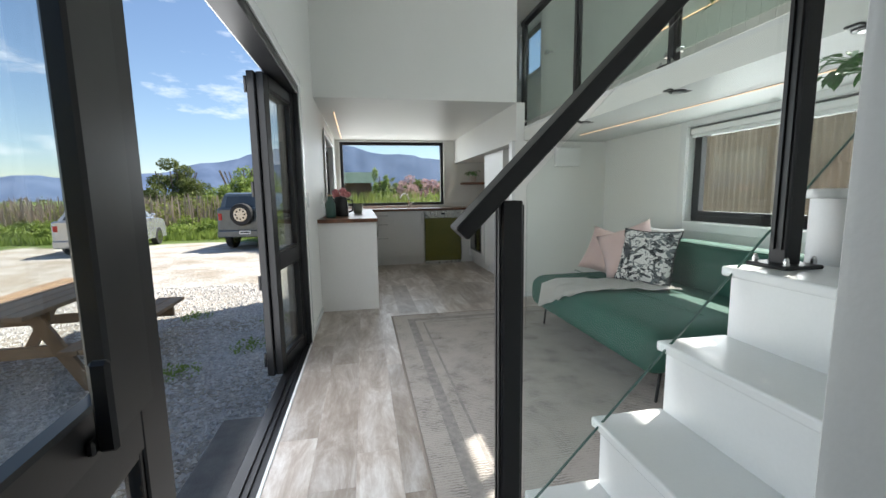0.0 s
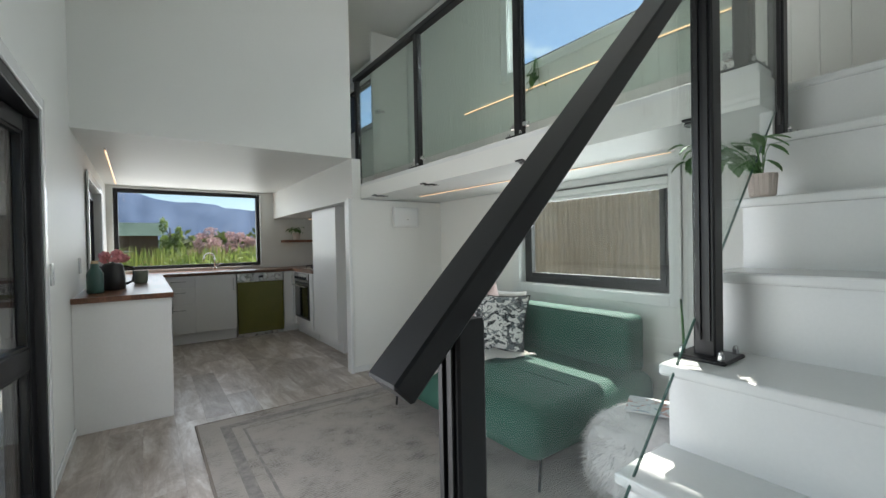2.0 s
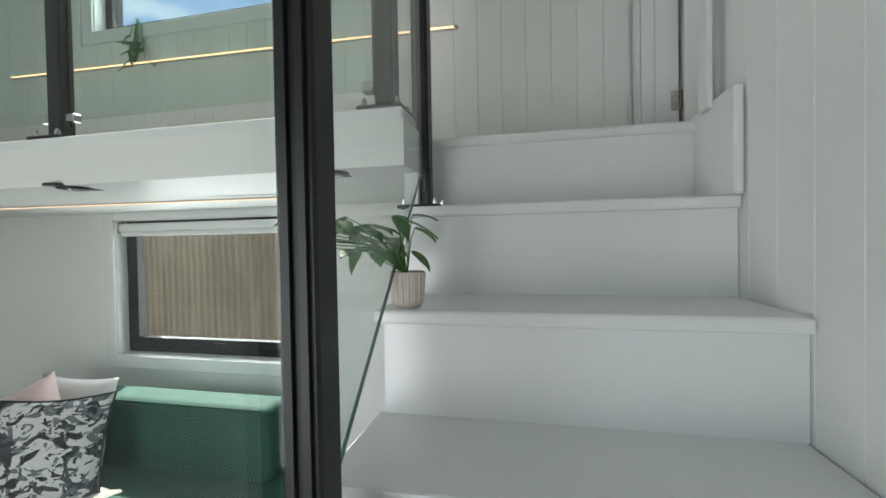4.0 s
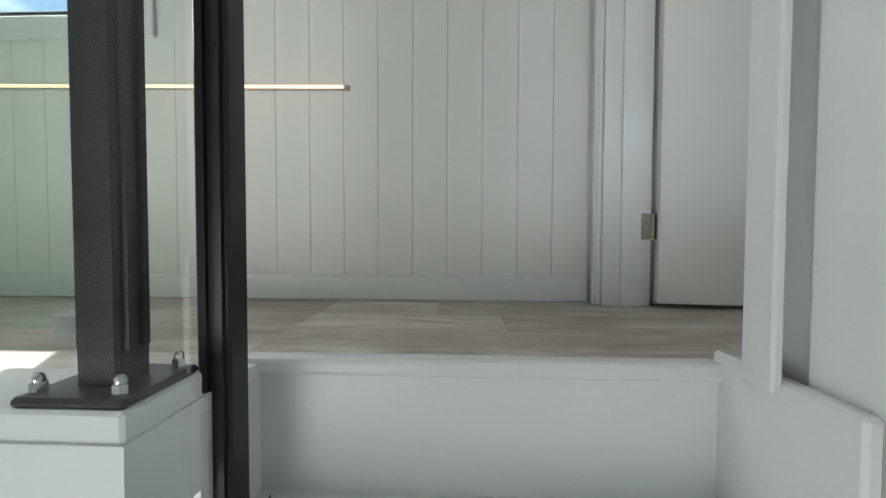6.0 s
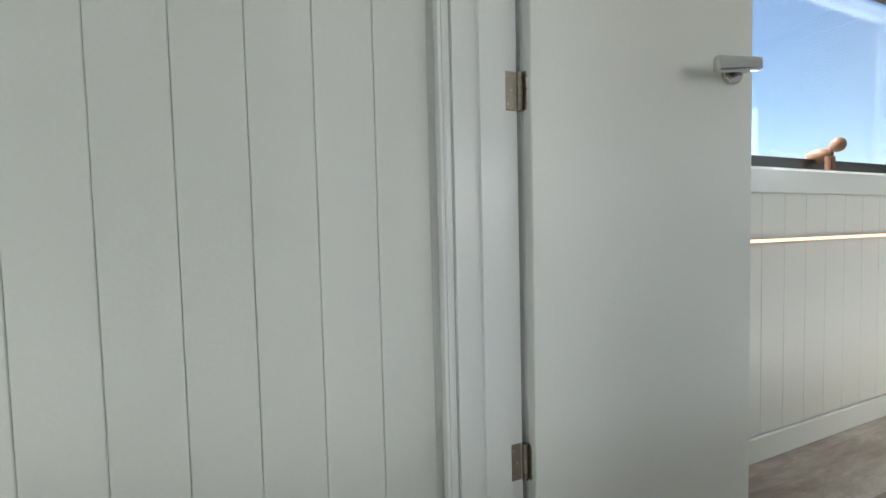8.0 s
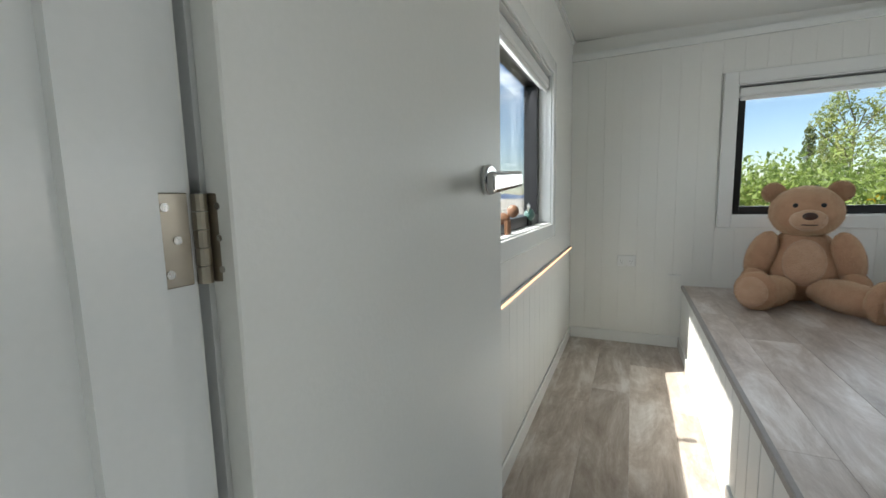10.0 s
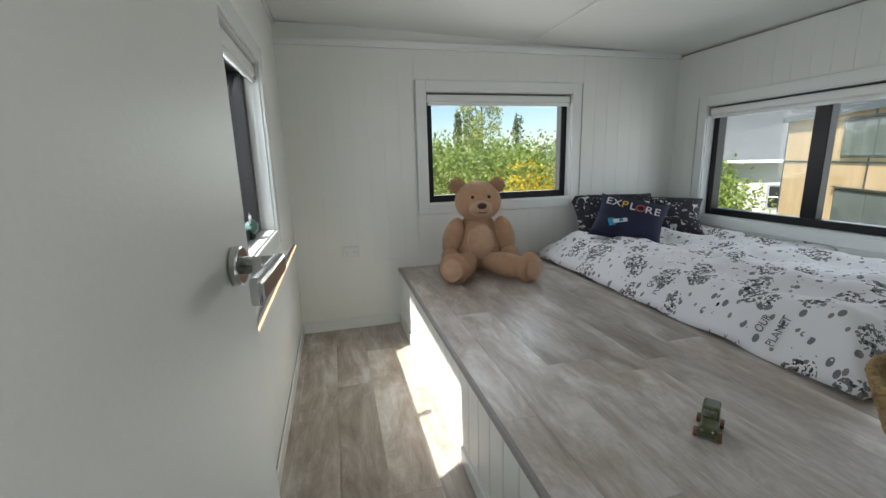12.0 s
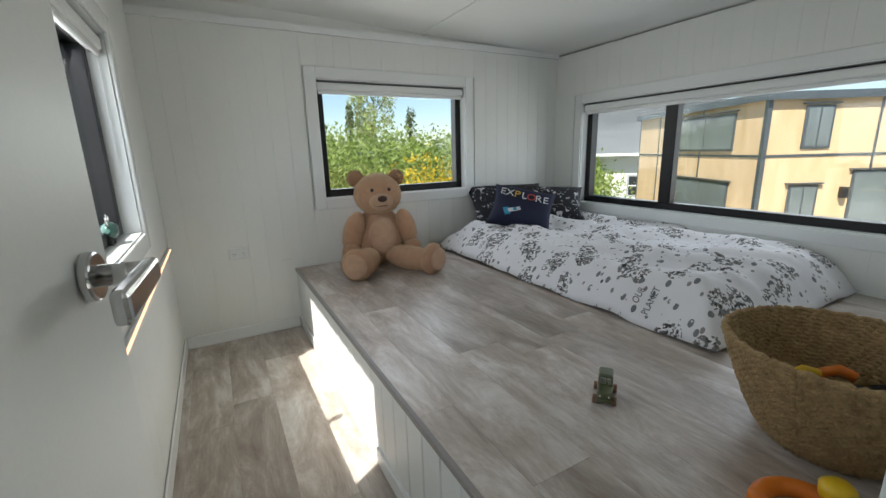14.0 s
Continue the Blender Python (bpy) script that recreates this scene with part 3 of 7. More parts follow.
def roof():
    bm = bmesh.new()
    vs = []
    for z in (0.0, 0.09):
        for x, y in ((WB - 0.32, Y0 - 0.2), (W + 0.3, Y0 - 0.2), (W + 0.3, Y1 + 0.2), (WB - 0.32, Y1 + 0.2)):
            vs.append(bm.verts.new((x, y, ceil_z(x) + z)))
    for q in ((3, 2, 1, 0), (4, 5, 6, 7), (0, 1, 5, 4), (1, 2, 6, 5), (2, 3, 7, 6), (3, 0, 4, 7)):
        bm.faces.new([vs[i] for i in q])
    # cover strip along the joint of the lining sheets
    box(bm, WB, W, -0.96, -0.945, 3.70, 3.706)
    return bm


tagged(part("ceiling", roof(), WHITE), kind="structure")
part("joint_strip", B(1.28, 1.31, Y0, 0.31, ceil_z(1.28) - 0.006, ceil_z(1.28) + 0.01), WHITE, bpy.data.objects["ceiling"])
floor = slab("floor", -0.05, W, Y0, Y1, -0.007, 0.12, CONCRETE)
upper_floor = slab("upper_floor", 2.12, W, 1.20, Y1, F - 0.007, F - 0.007 - 1.665, WHITE)
landing = slab("landing_floor", 2.42, W, 0.448, 1.20, F - 0.007, 0.12, WHITE)
bedroom_floor = slab("bedroom_floor", 2.31, W, Y0, 0.448, F - 0.007, 0.12, WHITE)
tagged(part("platform_base", B(WB, 2.309, Y0, 0.31, 2.10, PZ - 0.007), WHITE), kind="structure")

# rounded kerb board under the balustrade
tagged(part("beam", B(2.125, 2.257, 1.205, 7.3, 1.672, 1.815, 0.004), GLOSS), kind="structure")
tagged(part("trim", B(1.955, 1.985, 4.352, 4.445, 0.0, 1.655, 0.003), GLOSS), kind="structure")

WIN_N = [0]


def window(axis, plane, out, hole, bars=(), depth=0.085, casing=0.065, blind=True, sash=None, low_rail=0.0):
    """A dark aluminium window in a white reveal. bars: places of mullions; out: +1 or -1, the outward side."""
    WIN_N[0] += 1
    a0, a1, z0, z1 = hole

    def bb(p0, p1, b0, b1, c0, c1, bev=0.0):
        p0, p1 = plane + out * p0, plane + out * p1
        if axis == "x":
            return B(min(p0, p1), max(p0, p1), b0, b1, c0, c1, bev)
        return B(b0, b1, min(p0, p1), max(p0, p1), c0, c1, bev)

    w = tagged(part(f"window_{WIN_N[0]}", bb(-0.012, depth + 0.02, a0 - 0.0005, a1 + 0.0005, z0 - 0.001, z0 + 0.012), GLOSS), kind="structure")
    w.name = f"window_{WIN_N[0]}"
    for b0, b1, c0, c1 in ((a0, a0 + 0.012, z0 + 0.012, z1), (a1 - 0.012, a1, z0 + 0.012, z1), (a0 + 0.012, a1 - 0.012, z1 - 0.012, z1)):
        part("reveal", bb(-0.010, depth + 0.02, b0, b1, c0, c1), GLOSS, w)
    if casing:
        for b0, b1, c0, c1 in ((a0 - casing, a0 + 0.006, z0 - casing, z1 + casing), (a1 - 0.006, a1 + casing, z0 - casing, z1 + casing),
                               (a0 + 0.006, a1 - 0.006, z1 - 0.006, z1 + casing), (a0 + 0.006, a1 - 0.006, z0 - casing, z0 + 0.006)):
            part("architrave", bb(-0.024, -0.0105, b0, b1, c0, c1, 0.003), GLOSS, w)
    f = 0.048
    i0, i1, j0, j1 = a0 + 0.012, a1 - 0.012, z0 + 0.012, z1 - 0.012
    for b0, b1, c0, c1 in ((i0, i0 + f, j0, j1), (i1 - f, i1, j0, j1), (i0 + f, i1 - f, j0, j0 + f), (i0 + f, i1 - f, j1 - f, j1)):
        fr = part("window_frame", bb(depth - 0.035, depth + 0.035, b0, b1, c0, c1, 0.003), DARK, w)
    for mb in bars:
        part("mullion", bb(depth - 0.03, depth + 0.03, mb - 0.045, mb + 0.045, j0 + f, j1 - f, 0.003), DARK, w)
    edges = [i0 + f, *[v for mb in bars for v in (mb - 0.045, mb + 0.045)], i1 - f]
    for k in range(0, len(edges), 2):
        p = part("pane", bb(depth + 0.004, depth + 0.010, edges[k] - 0.006, edges[k + 1] + 0.006, j0 + f - 0.006, j1 - f + 0.006), GLASS, w)
        p.visible_shadow = False
    if sash:
        s0, s1 = sash
        for b0, b1, c0, c1 in ((s0, s0 + 0.035, j0 + f, j1 - f), (s1 - 0.035, s1, j0 + f, j1 - f), (s0 + 0.035, s1 - 0.035, j0 + f, j0 + f + 0.035), (s0 + 0.035, s1 - 0.035, j1 - f - 0.035, j1 - f)):
            part("sash", bb(depth - 0.045, depth + 0.003, b0, b1, c0, c1, 0.003), DARK, w)
        part("catch", bb(depth - 0.065, depth - 0.045, (s0 + s1) / 2 - 0.04, (s0 + s1) / 2 + 0.04, j0 + f + 0.005, j0 + f + 0.02, 0.003), DARK, w)
    if blind:
        bl = thing("roller_blind", 0, 0, 0, "rolled-up white roller blind in the window head", "blind")
        part("cassette", bb(0.000, 0.052, i0 + 0.002, i1 - 0.002, j1 - 0.062, j1 - 0.012, 0.008), GLOSS, bl)
        part("bottom_bar", bb(0.008, 0.020, i0 + 0.012, i1 - 0.012, j1 - 0.085, j1 - 0.062, 0.004), GLOSS, bl)
        part("bracket", bb(-0.002, 0.045, i0 + 0.0005, i0 + 0.006, j1 - 0.07, j1 - 0.004), STEEL, bl)
        part("bracket", bb(-0.002, 0.045, i1 - 0.006, i1 - 0.0005, j1 - 0.07, j1 - 0.004), STEEL, bl)
        part("chain", bb(0.018, 0.021, i0 + 0.014, i0 + 0.017, j0 + 0.25, j1 - 0.06), GLOSS, bl)
    return w


window("x", W, 1, SOFA_WIN, low_rail=0.03, sash=(SOFA_WIN[0] + 0.06, SOFA_WIN[1] - 0.06))
window("x", W, 1, UP_WIN, blind=False)
window("x", W, 1, LOFT_WIN, blind=False)
window("x", W, 1, BEDL_WIN)
window("y", Y0, -1, BACK_WIN)
window("x", WB, -1, BEDR_WIN, bars=(-1.455,))
window("y", Y1, 1, KIT_WIN, blind=False, casing=0.0)
window("x", 0.0, -1, KITW_WIN, blind=False, sash=(5.38, 6.47))


def skirting(bits):
    for n, (x0, x1, y0, y1, z0, z1) in enumerate(bits):
        tagged(part("baseboard", B(x0, x1, y0, y1, z0, z1, 0.004), GLOSS), kind="structure")


skirting([
    (W - 0.021, W - 0.0105, 0.476, 4.9, F, F + 0.078), (W - 0.021, W - 0.0105, Y0 + 0.021, 0.31, F, F + 0.078),
    (2.33, W - 0.021, Y0 + 0.0105, Y0 + 0.021, F, F + 0.078),
    (0.0, 0.012, 3.52, 4.27, 0, 0.055), (1.985, W, 4.363, 4.375, 0, 0.055), (W - 0.012, W, 1.3, 4.363, 0, 0.055),
])

# cornice strips of the bedroom
tagged(part("cornice", B(WB + 0.0105, W - 0.0105, Y0 + 0.0105, Y0 + 0.0285, 3.69, 3.735), GLOSS), kind="structure")
tagged(part("cornice", B(W - 0.0285, W - 0.0105, Y0 + 0.0285, 0.31, 3.80, 3.835), GLOSS), kind="structure")

# ---- stairs ----
NOSE = [(0.846, 0.293), (1.043, 0.490), (1.240, 0.696), (1.438, 0.902), (1.685, 1.117), (1.925, 1.335), (2.175, 1.566), (2.388, F)]
SY0, SY1 = 0.432, 1.20


def staircase():
    st = thing("staircase", 0.85, SY0, 0, "steep white painted box staircase with bullnosed treads", "staircase")
    base = Vector((0.85, SY0, 0))
    zb = 0.0
    for i, (x, z) in enumerate(NOSE[:-1]):
        nx = NOSE[i + 1][0]
        end = SY1 + 0.012
        t = B(x, nx + 0.030, SY0, end, z - 0.028, z, 0.006, seg=2)
        t.transform(Matrix.Translation(-base))
        part("tread", t, GLOSS, st)
        r = B(x + 0.022, x + 0.04, SY0, SY1 - 0.004, zb, z - 0.028)
        r.transform(Matrix.Translation(-base))
        part("riser", r, GLOSS, st)
        s = B(x + 0.04, 2.40, SY1 - 0.02, SY1 - 0.004, zb, z - 0.028)
        s.transform(Matrix.Translation(-base))
        part("side_panel", s, GLOSS, st)
        zb = z
    x, z = NOSE[-1]
    for name, b in (("riser", B(x + 0.012, x + 0.03, SY0, SY1 + 0.04, zb, z - 0.026)), ("nosing", B(x, x + 0.042, SY0, SY1 + 0.04, z - 0.026, z + 0.003, 0.008, seg=2)),
                    ("kerb_board", B(2.16, x + 0.03, SY0 + 0.0005, SY0 + 0.022, zb + 0.0005, z + 0.02, 0.005)),
                    ("kerb_board", B(2.24, x + 0.012, SY1, SY1 + 0.038, zb - 0.24, z - 0.027))):
        b.transform(Matrix.Translation(-base))
        part(name, b, GLOSS, st)
    return st


staircase()


def bolts(parent, cx, cy, z, r=0.045):
    for dx in (-r, r):
        for dy in (-r, r):
            b = part("bolt", C(0.008, 0.012, Matrix.Translation((cx + dx, cy + dy, z)), 6), CHROME, parent)
            part("nut_cap", blob(0.0065, 0.0065, 0.009, Matrix.Translation((cx + dx, cy + dy, z + 0.014)), 2), CHROME, b, smooth=True)


def post(parent, x, y, z0, z1, s=0.025, slot="y", plate=True):
    """A square grooved aluminium post on a bolted plate."""
    bm = B(x - s, x + s, y - s, y + s, z0, z1, 0.004)
    p = part("post", bm, DARK, parent)
    for k in (-1, 1):
        if slot == "y":
            part("glazing_bead", B(x + k * s, x + k * (s + 0.006), y - 0.016, y - 0.006, z0 + 0.05, z1 - 0.01), BLACK, p)
            part("glazing_bead", B(x + k * s, x + k * (s + 0.006), y + 0.006, y + 0.016, z0 + 0.05, z1 - 0.01), BLACK, p)
        else:
            part("glazing_bead", B(x - 0.016, x - 0.006, y + k * s, y + k * (s + 0.006), z0 + 0.05, z1 - 0.01), BLACK, p)
            part("glazing_bead", B(x + 0.006, x + 0.016, y + k * s, y + k * (s + 0.006), z0 + 0.05, z1 - 0.01), BLACK, p)
    if plate:
        part("base_plate", B(x - 0.062, x + 0.062, y - 0.062, y + 0.062, z0, z0 + 0.011, 0.004), DARK, parent)
        bolts(parent, x, y, z0 + 0.011)
    return p


def sheet(pts, thick, nrm):
    """A flat sheet of glass from its outline."""
    bm = bmesh.new()
    n = Vector(nrm) * thick / 2
    a = [bm.verts.new(Vector(p) + n) for p in pts]
    b = [bm.verts.new(Vector(p) - n) for p in pts]
    bm.faces.new(a)
    bm.faces.new(b[::-1])
    for i in range(len(pts)):
        j = (i + 1) % len(pts)
        bm.faces.new((a[j], a[i], b[i], b[j]))
    bmesh.ops.recalc_face_normals(bm, faces=bm.faces)
    return bm


def sloping_rail(x0, z0, x1, z1, y, half, thick):
    ang = math.atan2(z1 - z0, x1 - x0)
    L = math.hypot(x1 - x0, z1 - z0)
    m = Matrix.Translation((x0, y, z0)) @ Matrix.Rotation(-ang, 4, "Y")
    return B(0, L, -half, half, -thick, 0, 0.004, m)


RY = 1.175
stair_rail = thing("stair_balustrade", 0, 0, 0, "dark aluminium stair balustrade with glass infill", "balustrade")
post(stair_rail, 0.783, 1.170, 0.0, 1.10, 0.026, "y", plate=False)
post(stair_rail, 1.585, RY - 0.02, 0.902, 1.93, 0.026, "y")
post(stair_rail, 2.29, RY + 0.022, 1.566, 2.64, 0.024, "y")
part("handrail", sloping_rail(0.637, 1.040, 2.32, 2.750, 1.152, 0.038, 0.040), DARK, stair_rail)
for (xa, xb) in ((0.83, 1.555), (1.615, 2.18)):
    def zline(x):
        return 0.36 + (x - 0.95) * 1.03 + 0.02
    g = part("glass_panel", sheet([(xa, RY, zline(xa)), (xb, RY, zline(xb)), (xb, RY, zline(xb) + 0.88), (xa, RY, zline(xa) + 0.88)], 0.01, (0, 1, 0)), STAIRGLASS, stair_rail, "clear toughened glass panel")
    g.visible_shadow = False
    part("glass_edge", tube([(xa, RY, zline(xa)), (xb, RY, zline(xb))], 0.0035, 6), TEAL, g)

mezz_rail = thing("mezzanine_balustrade", 0, 0, 0, "dark aluminium balustrade with clear glass along the mezzanine edge", "balustrade")
MX = 2.19
MP = [4.62, 3.475, 2.38, 1.268]
for y in MP:
    post(mezz_rail, MX, y, 1.815, 2.88, 0.025, "x")
part("top_rail", B(MX - 0.032, MX + 0.032, 1.245, 4.66, 2.88, 2.925, 0.005), DARK, mezz_rail)
for ya, yb in zip(MP[1:], MP):
    g = part("glass_panel", B(MX - 0.005, MX + 0.005, ya + 0.03, yb - 0.03, 1.885, 2.85), GREENGLASS, mezz_rail, "clear toughened glass panel")
    g.visible_shadow = False
    for yy in (ya + 0.045, yb - 0.045):
        part("glass_clamp", B(MX - 0.014, MX + 0.014, yy - 0.02, yy + 0.02, 1.875, 1.905, 0.004), CHROME, mezz_rail)


def led_strip(name, a, b, axis_out, label, w=1.0):
    """A slim aluminium channel with a lit diffuser."""
    t = thing("led_strip", *a, label, "light")
    d = Vector(b) - Vector(a)
    L = d.length
    m = Matrix.Translation((0, 0, 0)) @ d.to_track_quat("Y", "Z").to_matrix().to_4x4() @ Matrix.Diagonal((w, 1, w, 1))
    o = Vector(axis_out)
    part("channel", B(-0.007, 0.007, 0, L, -0.007, 0.007, 0.002, m), LEDBASE, t)
    off = Matrix.Translation(o * 0.008 * w)
    part("diffuser", B(-0.0045, 0.0045, 0.012, L - 0.012, -0.0045, 0.0045, 0.001, off @ m), LED, t, "lit warm white diffuser")
    part("end_cap", B(-0.0075, 0.0075, -0.004, 0.006, -0.0075, 0.0075, 0.001, m), STEEL, t)
    part("end_cap", B(-0.0075, 0.0075, L - 0.006, L + 0.004, -0.0075, 0.0075, 0.001, m), STEEL, t)
    return t


led_strip("led", (W - 0.020, 3.90, 2.488), (W - 0.020, 1.217, 2.449), (-1, 0, 0), "lit warm LED strip on the white boarded mezzanine wall")
led_strip("led", (W - 0.020, -0.45, 2.447), (W - 0.020, -2.41, 2.447), (-1, 0, 0), "lit warm LED strip low on the bedroom wall")
led_strip("led", (2.47, 3.92, 1.656), (2.575, 1.70, 1.656), (0, 0, -1), "lit warm LED strip under the mezzanine", 0.5)
led_strip("led", (0.15, 5.05, 2.041), (0.12, 7.2, 2.041), (0, 0, -1), "lit warm LED strip on the kitchen ceiling")
led_strip("led", (0.011, 2.6, 2.62), (0.011, 3.5, 2.62), (1, 0, 0), "lit warm LED strip above the folding doors")

# ---- upper door to the child's bedroom ----


def lever_handle(parent, x, y, z, side, point):
    """A round rose with a flat lever. side: -1 or +1 along x; point: the way the lever turns along y."""
    h = part("handle", C(0.027, 0.011, Matrix.Translation((x, y, z)) @ Matrix.Rotation(side * math.pi / 2, 4, "Y"), 28, bevel=0.003), CHROME, parent, "satin chrome lever handle", smooth=False)
    part("neck", C(0.012, 0.050, Matrix.Translation((x + side * 0.009, y, z)) @ Matrix.Rotation(side * math.pi / 2, 4, "Y"), 18), CHROME, h, smooth=True)
    bm = B(-0.008, 0.008, -0.014, 0.105, -0.014, 0.013, 0.005, seg=2)
    for v in bm.verts:
        if v.co.y > 0.03:
            v.co.z -= (v.co.y - 0.03) * 0.10
            v.co.z *= 1.25
    bm.transform(Matrix.Translation((x + side * 0.056, y, z)) @ Matrix.Diagonal((1, point, 1, 1)))
    bmesh.ops.recalc_face_normals(bm, faces=bm.faces)
    part("lever", bm, CHROME, h)
    return h


def hinge(parent, x, y, z, h=0.076):
    g = part("hinge", B(x - 0.0025, x + 0.0005, y + 0.004, y + 0.034, z, z + h, 0.001), BRASSHINGE, parent, "brushed nickel butt hinge")
    part("leaf", B(x - 0.030, x - 0.006, y - 0.0125, y - 0.0100, z, z + h, 0.001), BRASSHINGE, g)
    for k in range(5):
        part("knuckle", C(0.0062, h / 5 - 0.0008, Matrix.Translation((x - 0.0045, y - 0.004, z + k * h / 5)), 12), BRASSHINGE, g, smooth=False)
    for k, dy in ((0.15, 0.024), (0.5, 0.016), (0.85, 0.024)):
        part("screw", C(0.0035, 0.0015, Matrix.Translation((x - 0.0025, y + dy, z + k * h)) @ Matrix.Rotation(-math.pi / 2, 4, "Y"), 10), STEEL, g)
        part("screw", C(0.003, 0.0015, Matrix.Translation((x - 0.019, y - 0.0102, z + k * h)) @ Matrix.Rotation(-math.pi / 2, 4, "X"), 10), STEEL, g)
    return g


DX = 2.962
HY = 0.312
door_leaf = part("door_1", B(-0.036, -0.001, -0.565, -0.012, F + 0.012, 3.66, 0.002), BOARD)
tagged(door_leaf, "white flush bedroom door standing open against the wall", "door", kind="structure")
door_leaf.matrix_basis = pose(DX, HY, 0, 0, 0, -6.6)
lever_handle(door_leaf, -0.037, -0.498, 2.83, -1, 1)
frame_door = tagged(part("door_frame", B(DX, DX + 0.022, 0.314, 0.45, F, 3.70), GLOSS), kind="structure")
for z in (1.984, 2.731, 3.42):
    hinge(frame_door, DX, HY, z)
part("jamb", B(2.317, 2.339, 0.304, 0.45, F, 3.70), GLOSS, frame_door)
part("head", B(2.339, DX, 0.296, 0.45, 3.678, 3.70), GLOSS, frame_door)
part("stop", B(DX - 0.012, DX, 0.345, 0.40, F, 3.678), GLOSS, frame_door)
part("stop", B(2.339, 2.351, 0.345, 0.40, F, 3.678), GLOSS, frame_door)
for y0, y1 in ((0.4505, 0.466), (0.284, 0.2955)):
    part("architrave", B(DX + 0.006, W - 0.0105, y0, y1, F, 3.70, 0.004), GLOSS, frame_door)
    part("architrave", B(2.272, 2.333 if y0 > 0.4 else 2.316, max(y0, 0.297), max(y1, 0.3095), F, 3.70, 0.004), GLOSS, frame_door)
part("architrave", B(DX + 0.0065, DX + 0.028, 0.466, 0.474, F, 3.70, 0.003), GLOSS, frame_door)
strike = part("strike_plate", B(2.339, 2.3405, 0.306, 0.350, 2.735, 2.835, 0.0006), STEEL, frame_door)
part("latch_hole", B(2.3395, 2.3412, 0.320, 0.332, 2.770, 2.80), BRASSHINGE, strike)

# door of the loft at the end of the corridor
loft_door = part("door_2", B(2.55, W - 0.012, 5.0, 5.035, F + 0.01, 3.66, 0.002), BOARD)
tagged(loft_door, "white flush loft door standing ajar", "door", kind="structure")
hl = part("handle", C(0.026, 0.05, Matrix.Translation((2.605, 5.0, 2.745)) @ Matrix.Rotation(math.pi / 2, 4, "X"), 20), CHROME, loft_door)
part("lever", B(2.58, 2.68, 4.94, 4.956, 2.735, 2.755, 0.004), CHROME, hl)

# ---- folding glass doors ----


def glazed_leaf(name, L, label, mid=0.72, height=1.84, stile=0.075):
    """One aluminium leaf standing along +y from its hinge at the origin, glazed above and below a middle rail."""
    t = thing(name, 0, 0, 0, label, "door")
    d = 0.022
    for y0, y1 in ((0, stile), (L - stile, L)):
        part("stile", B(-d, d, y0, y1, 0, height, 0.004), DARK, t)
    for z0, z1 in ((0, 0.09), (mid - 0.05, mid + 0.05), (height - 0.08, height)):
        part("rail", B(-d, d, stile, L - stile, z0, z1, 0.004), DARK, t)
    for z0, z1 in ((0.09, mid - 0.05), (mid + 0.05, height - 0.08)):
        g = part("pane", B(-0.004, 0.004, stile - 0.008, L - stile + 0.008, z0 - 0.008, z1 + 0.008), GLASS, t)
        g.visible_shadow = False
        for y0, y1, c0, c1 in ((stile, stile + 0.014, z0, z1), (L - stile - 0.014, L - stile, z0, z1), (stile + 0.014, L - stile - 0.014, z0, z0 + 0.014), (stile + 0.014, L - stile - 0.014, z1 - 0.014, z1)):
            part("bead", B(-0.016, 0.016, y0, y1, c0, c1, 0.002), BLACK, t)
    return t


def leaf_hardware(t, L):
    for z in (0.06, 0.55, 1.12, 1.72):
        h = part("hinge", C(0.011, 0.09, Matrix.Translation((0.03, L - 0.012, z)), 12), BLACK, t)
        part("hinge_plate", B(0.022, 0.027, L - 0.075, L - 0.02, z, z + 0.09, 0.001), BLACK, h)
        for k in (0.02, 0.07):
            part("screw", C(0.004, 0.003, Matrix.Translation((0.027, L - 0.05, z + k)) @ Matrix.Rotation(math.pi / 2, 4, "Y"), 8), STEEL, h)


far_leaf = glazed_leaf("bifold_leaf", 0.56, "dark aluminium glazed bifold leaf folded back at the jamb")
far_leaf.matrix_basis = pose(-0.050, 3.415, 0.0, 0, 0, 172)
leaf_hardware(far_leaf, 0.56)
hb = part("lever", B(0.022, 0.045, 0.10, 0.125, 0.70, 0.83, 0.004), BLACK, far_leaf, "black lever handle")
second = glazed_leaf("bifold_leaf", 0.56, "dark aluminium glazed bifold leaf folded against its neighbour")
second.matrix_basis = pose(-0.100, 3.400, 0.0, 0, 0, 172)
leaf_hardware(second, 0.56)
near_leaf = glazed_leaf("bifold_leaf", 0.86, "dark aluminium glazed leaf with an awning sash by the entry", mid=0.66, stile=0.125)
near_leaf.matrix_basis = pose(-0.055, 1.222, 0.0, 0, 0, 184)
for y0, y1, z0, z1 in ((0.115, 0.265, 0.71, 1.76), (0.59, 0.745, 0.71, 1.76), (0.265, 0.59, 0.71, 0.80), (0.265, 0.59, 1.67, 1.76)):
    part("sash", B(-0.045, -0.008, y0, y1, z0, z1, 0.006), BLACK, near_leaf)
hn = part("handle", B(-0.058, -0.045, 0.30, 0.36, 0.735, 0.76, 0.004), BLACK, near_leaf, "black awning window catch")
part("lever", B(-0.085, -0.055, 0.335, 0.352, 0.735, 0.88, 0.006), BLACK, hn)
bif = tagged(part("door_frame_bifold", B(-0.11, 0.004, BIFOLD[0], BIFOLD[1], 1.842, 1.90, 0.003), DARK), kind="structure")
part("sill_track", B(-0.12, -0.005, BIFOLD[0], BIFOLD[1], -0.03, -0.004, 0.003), DARK, bif)
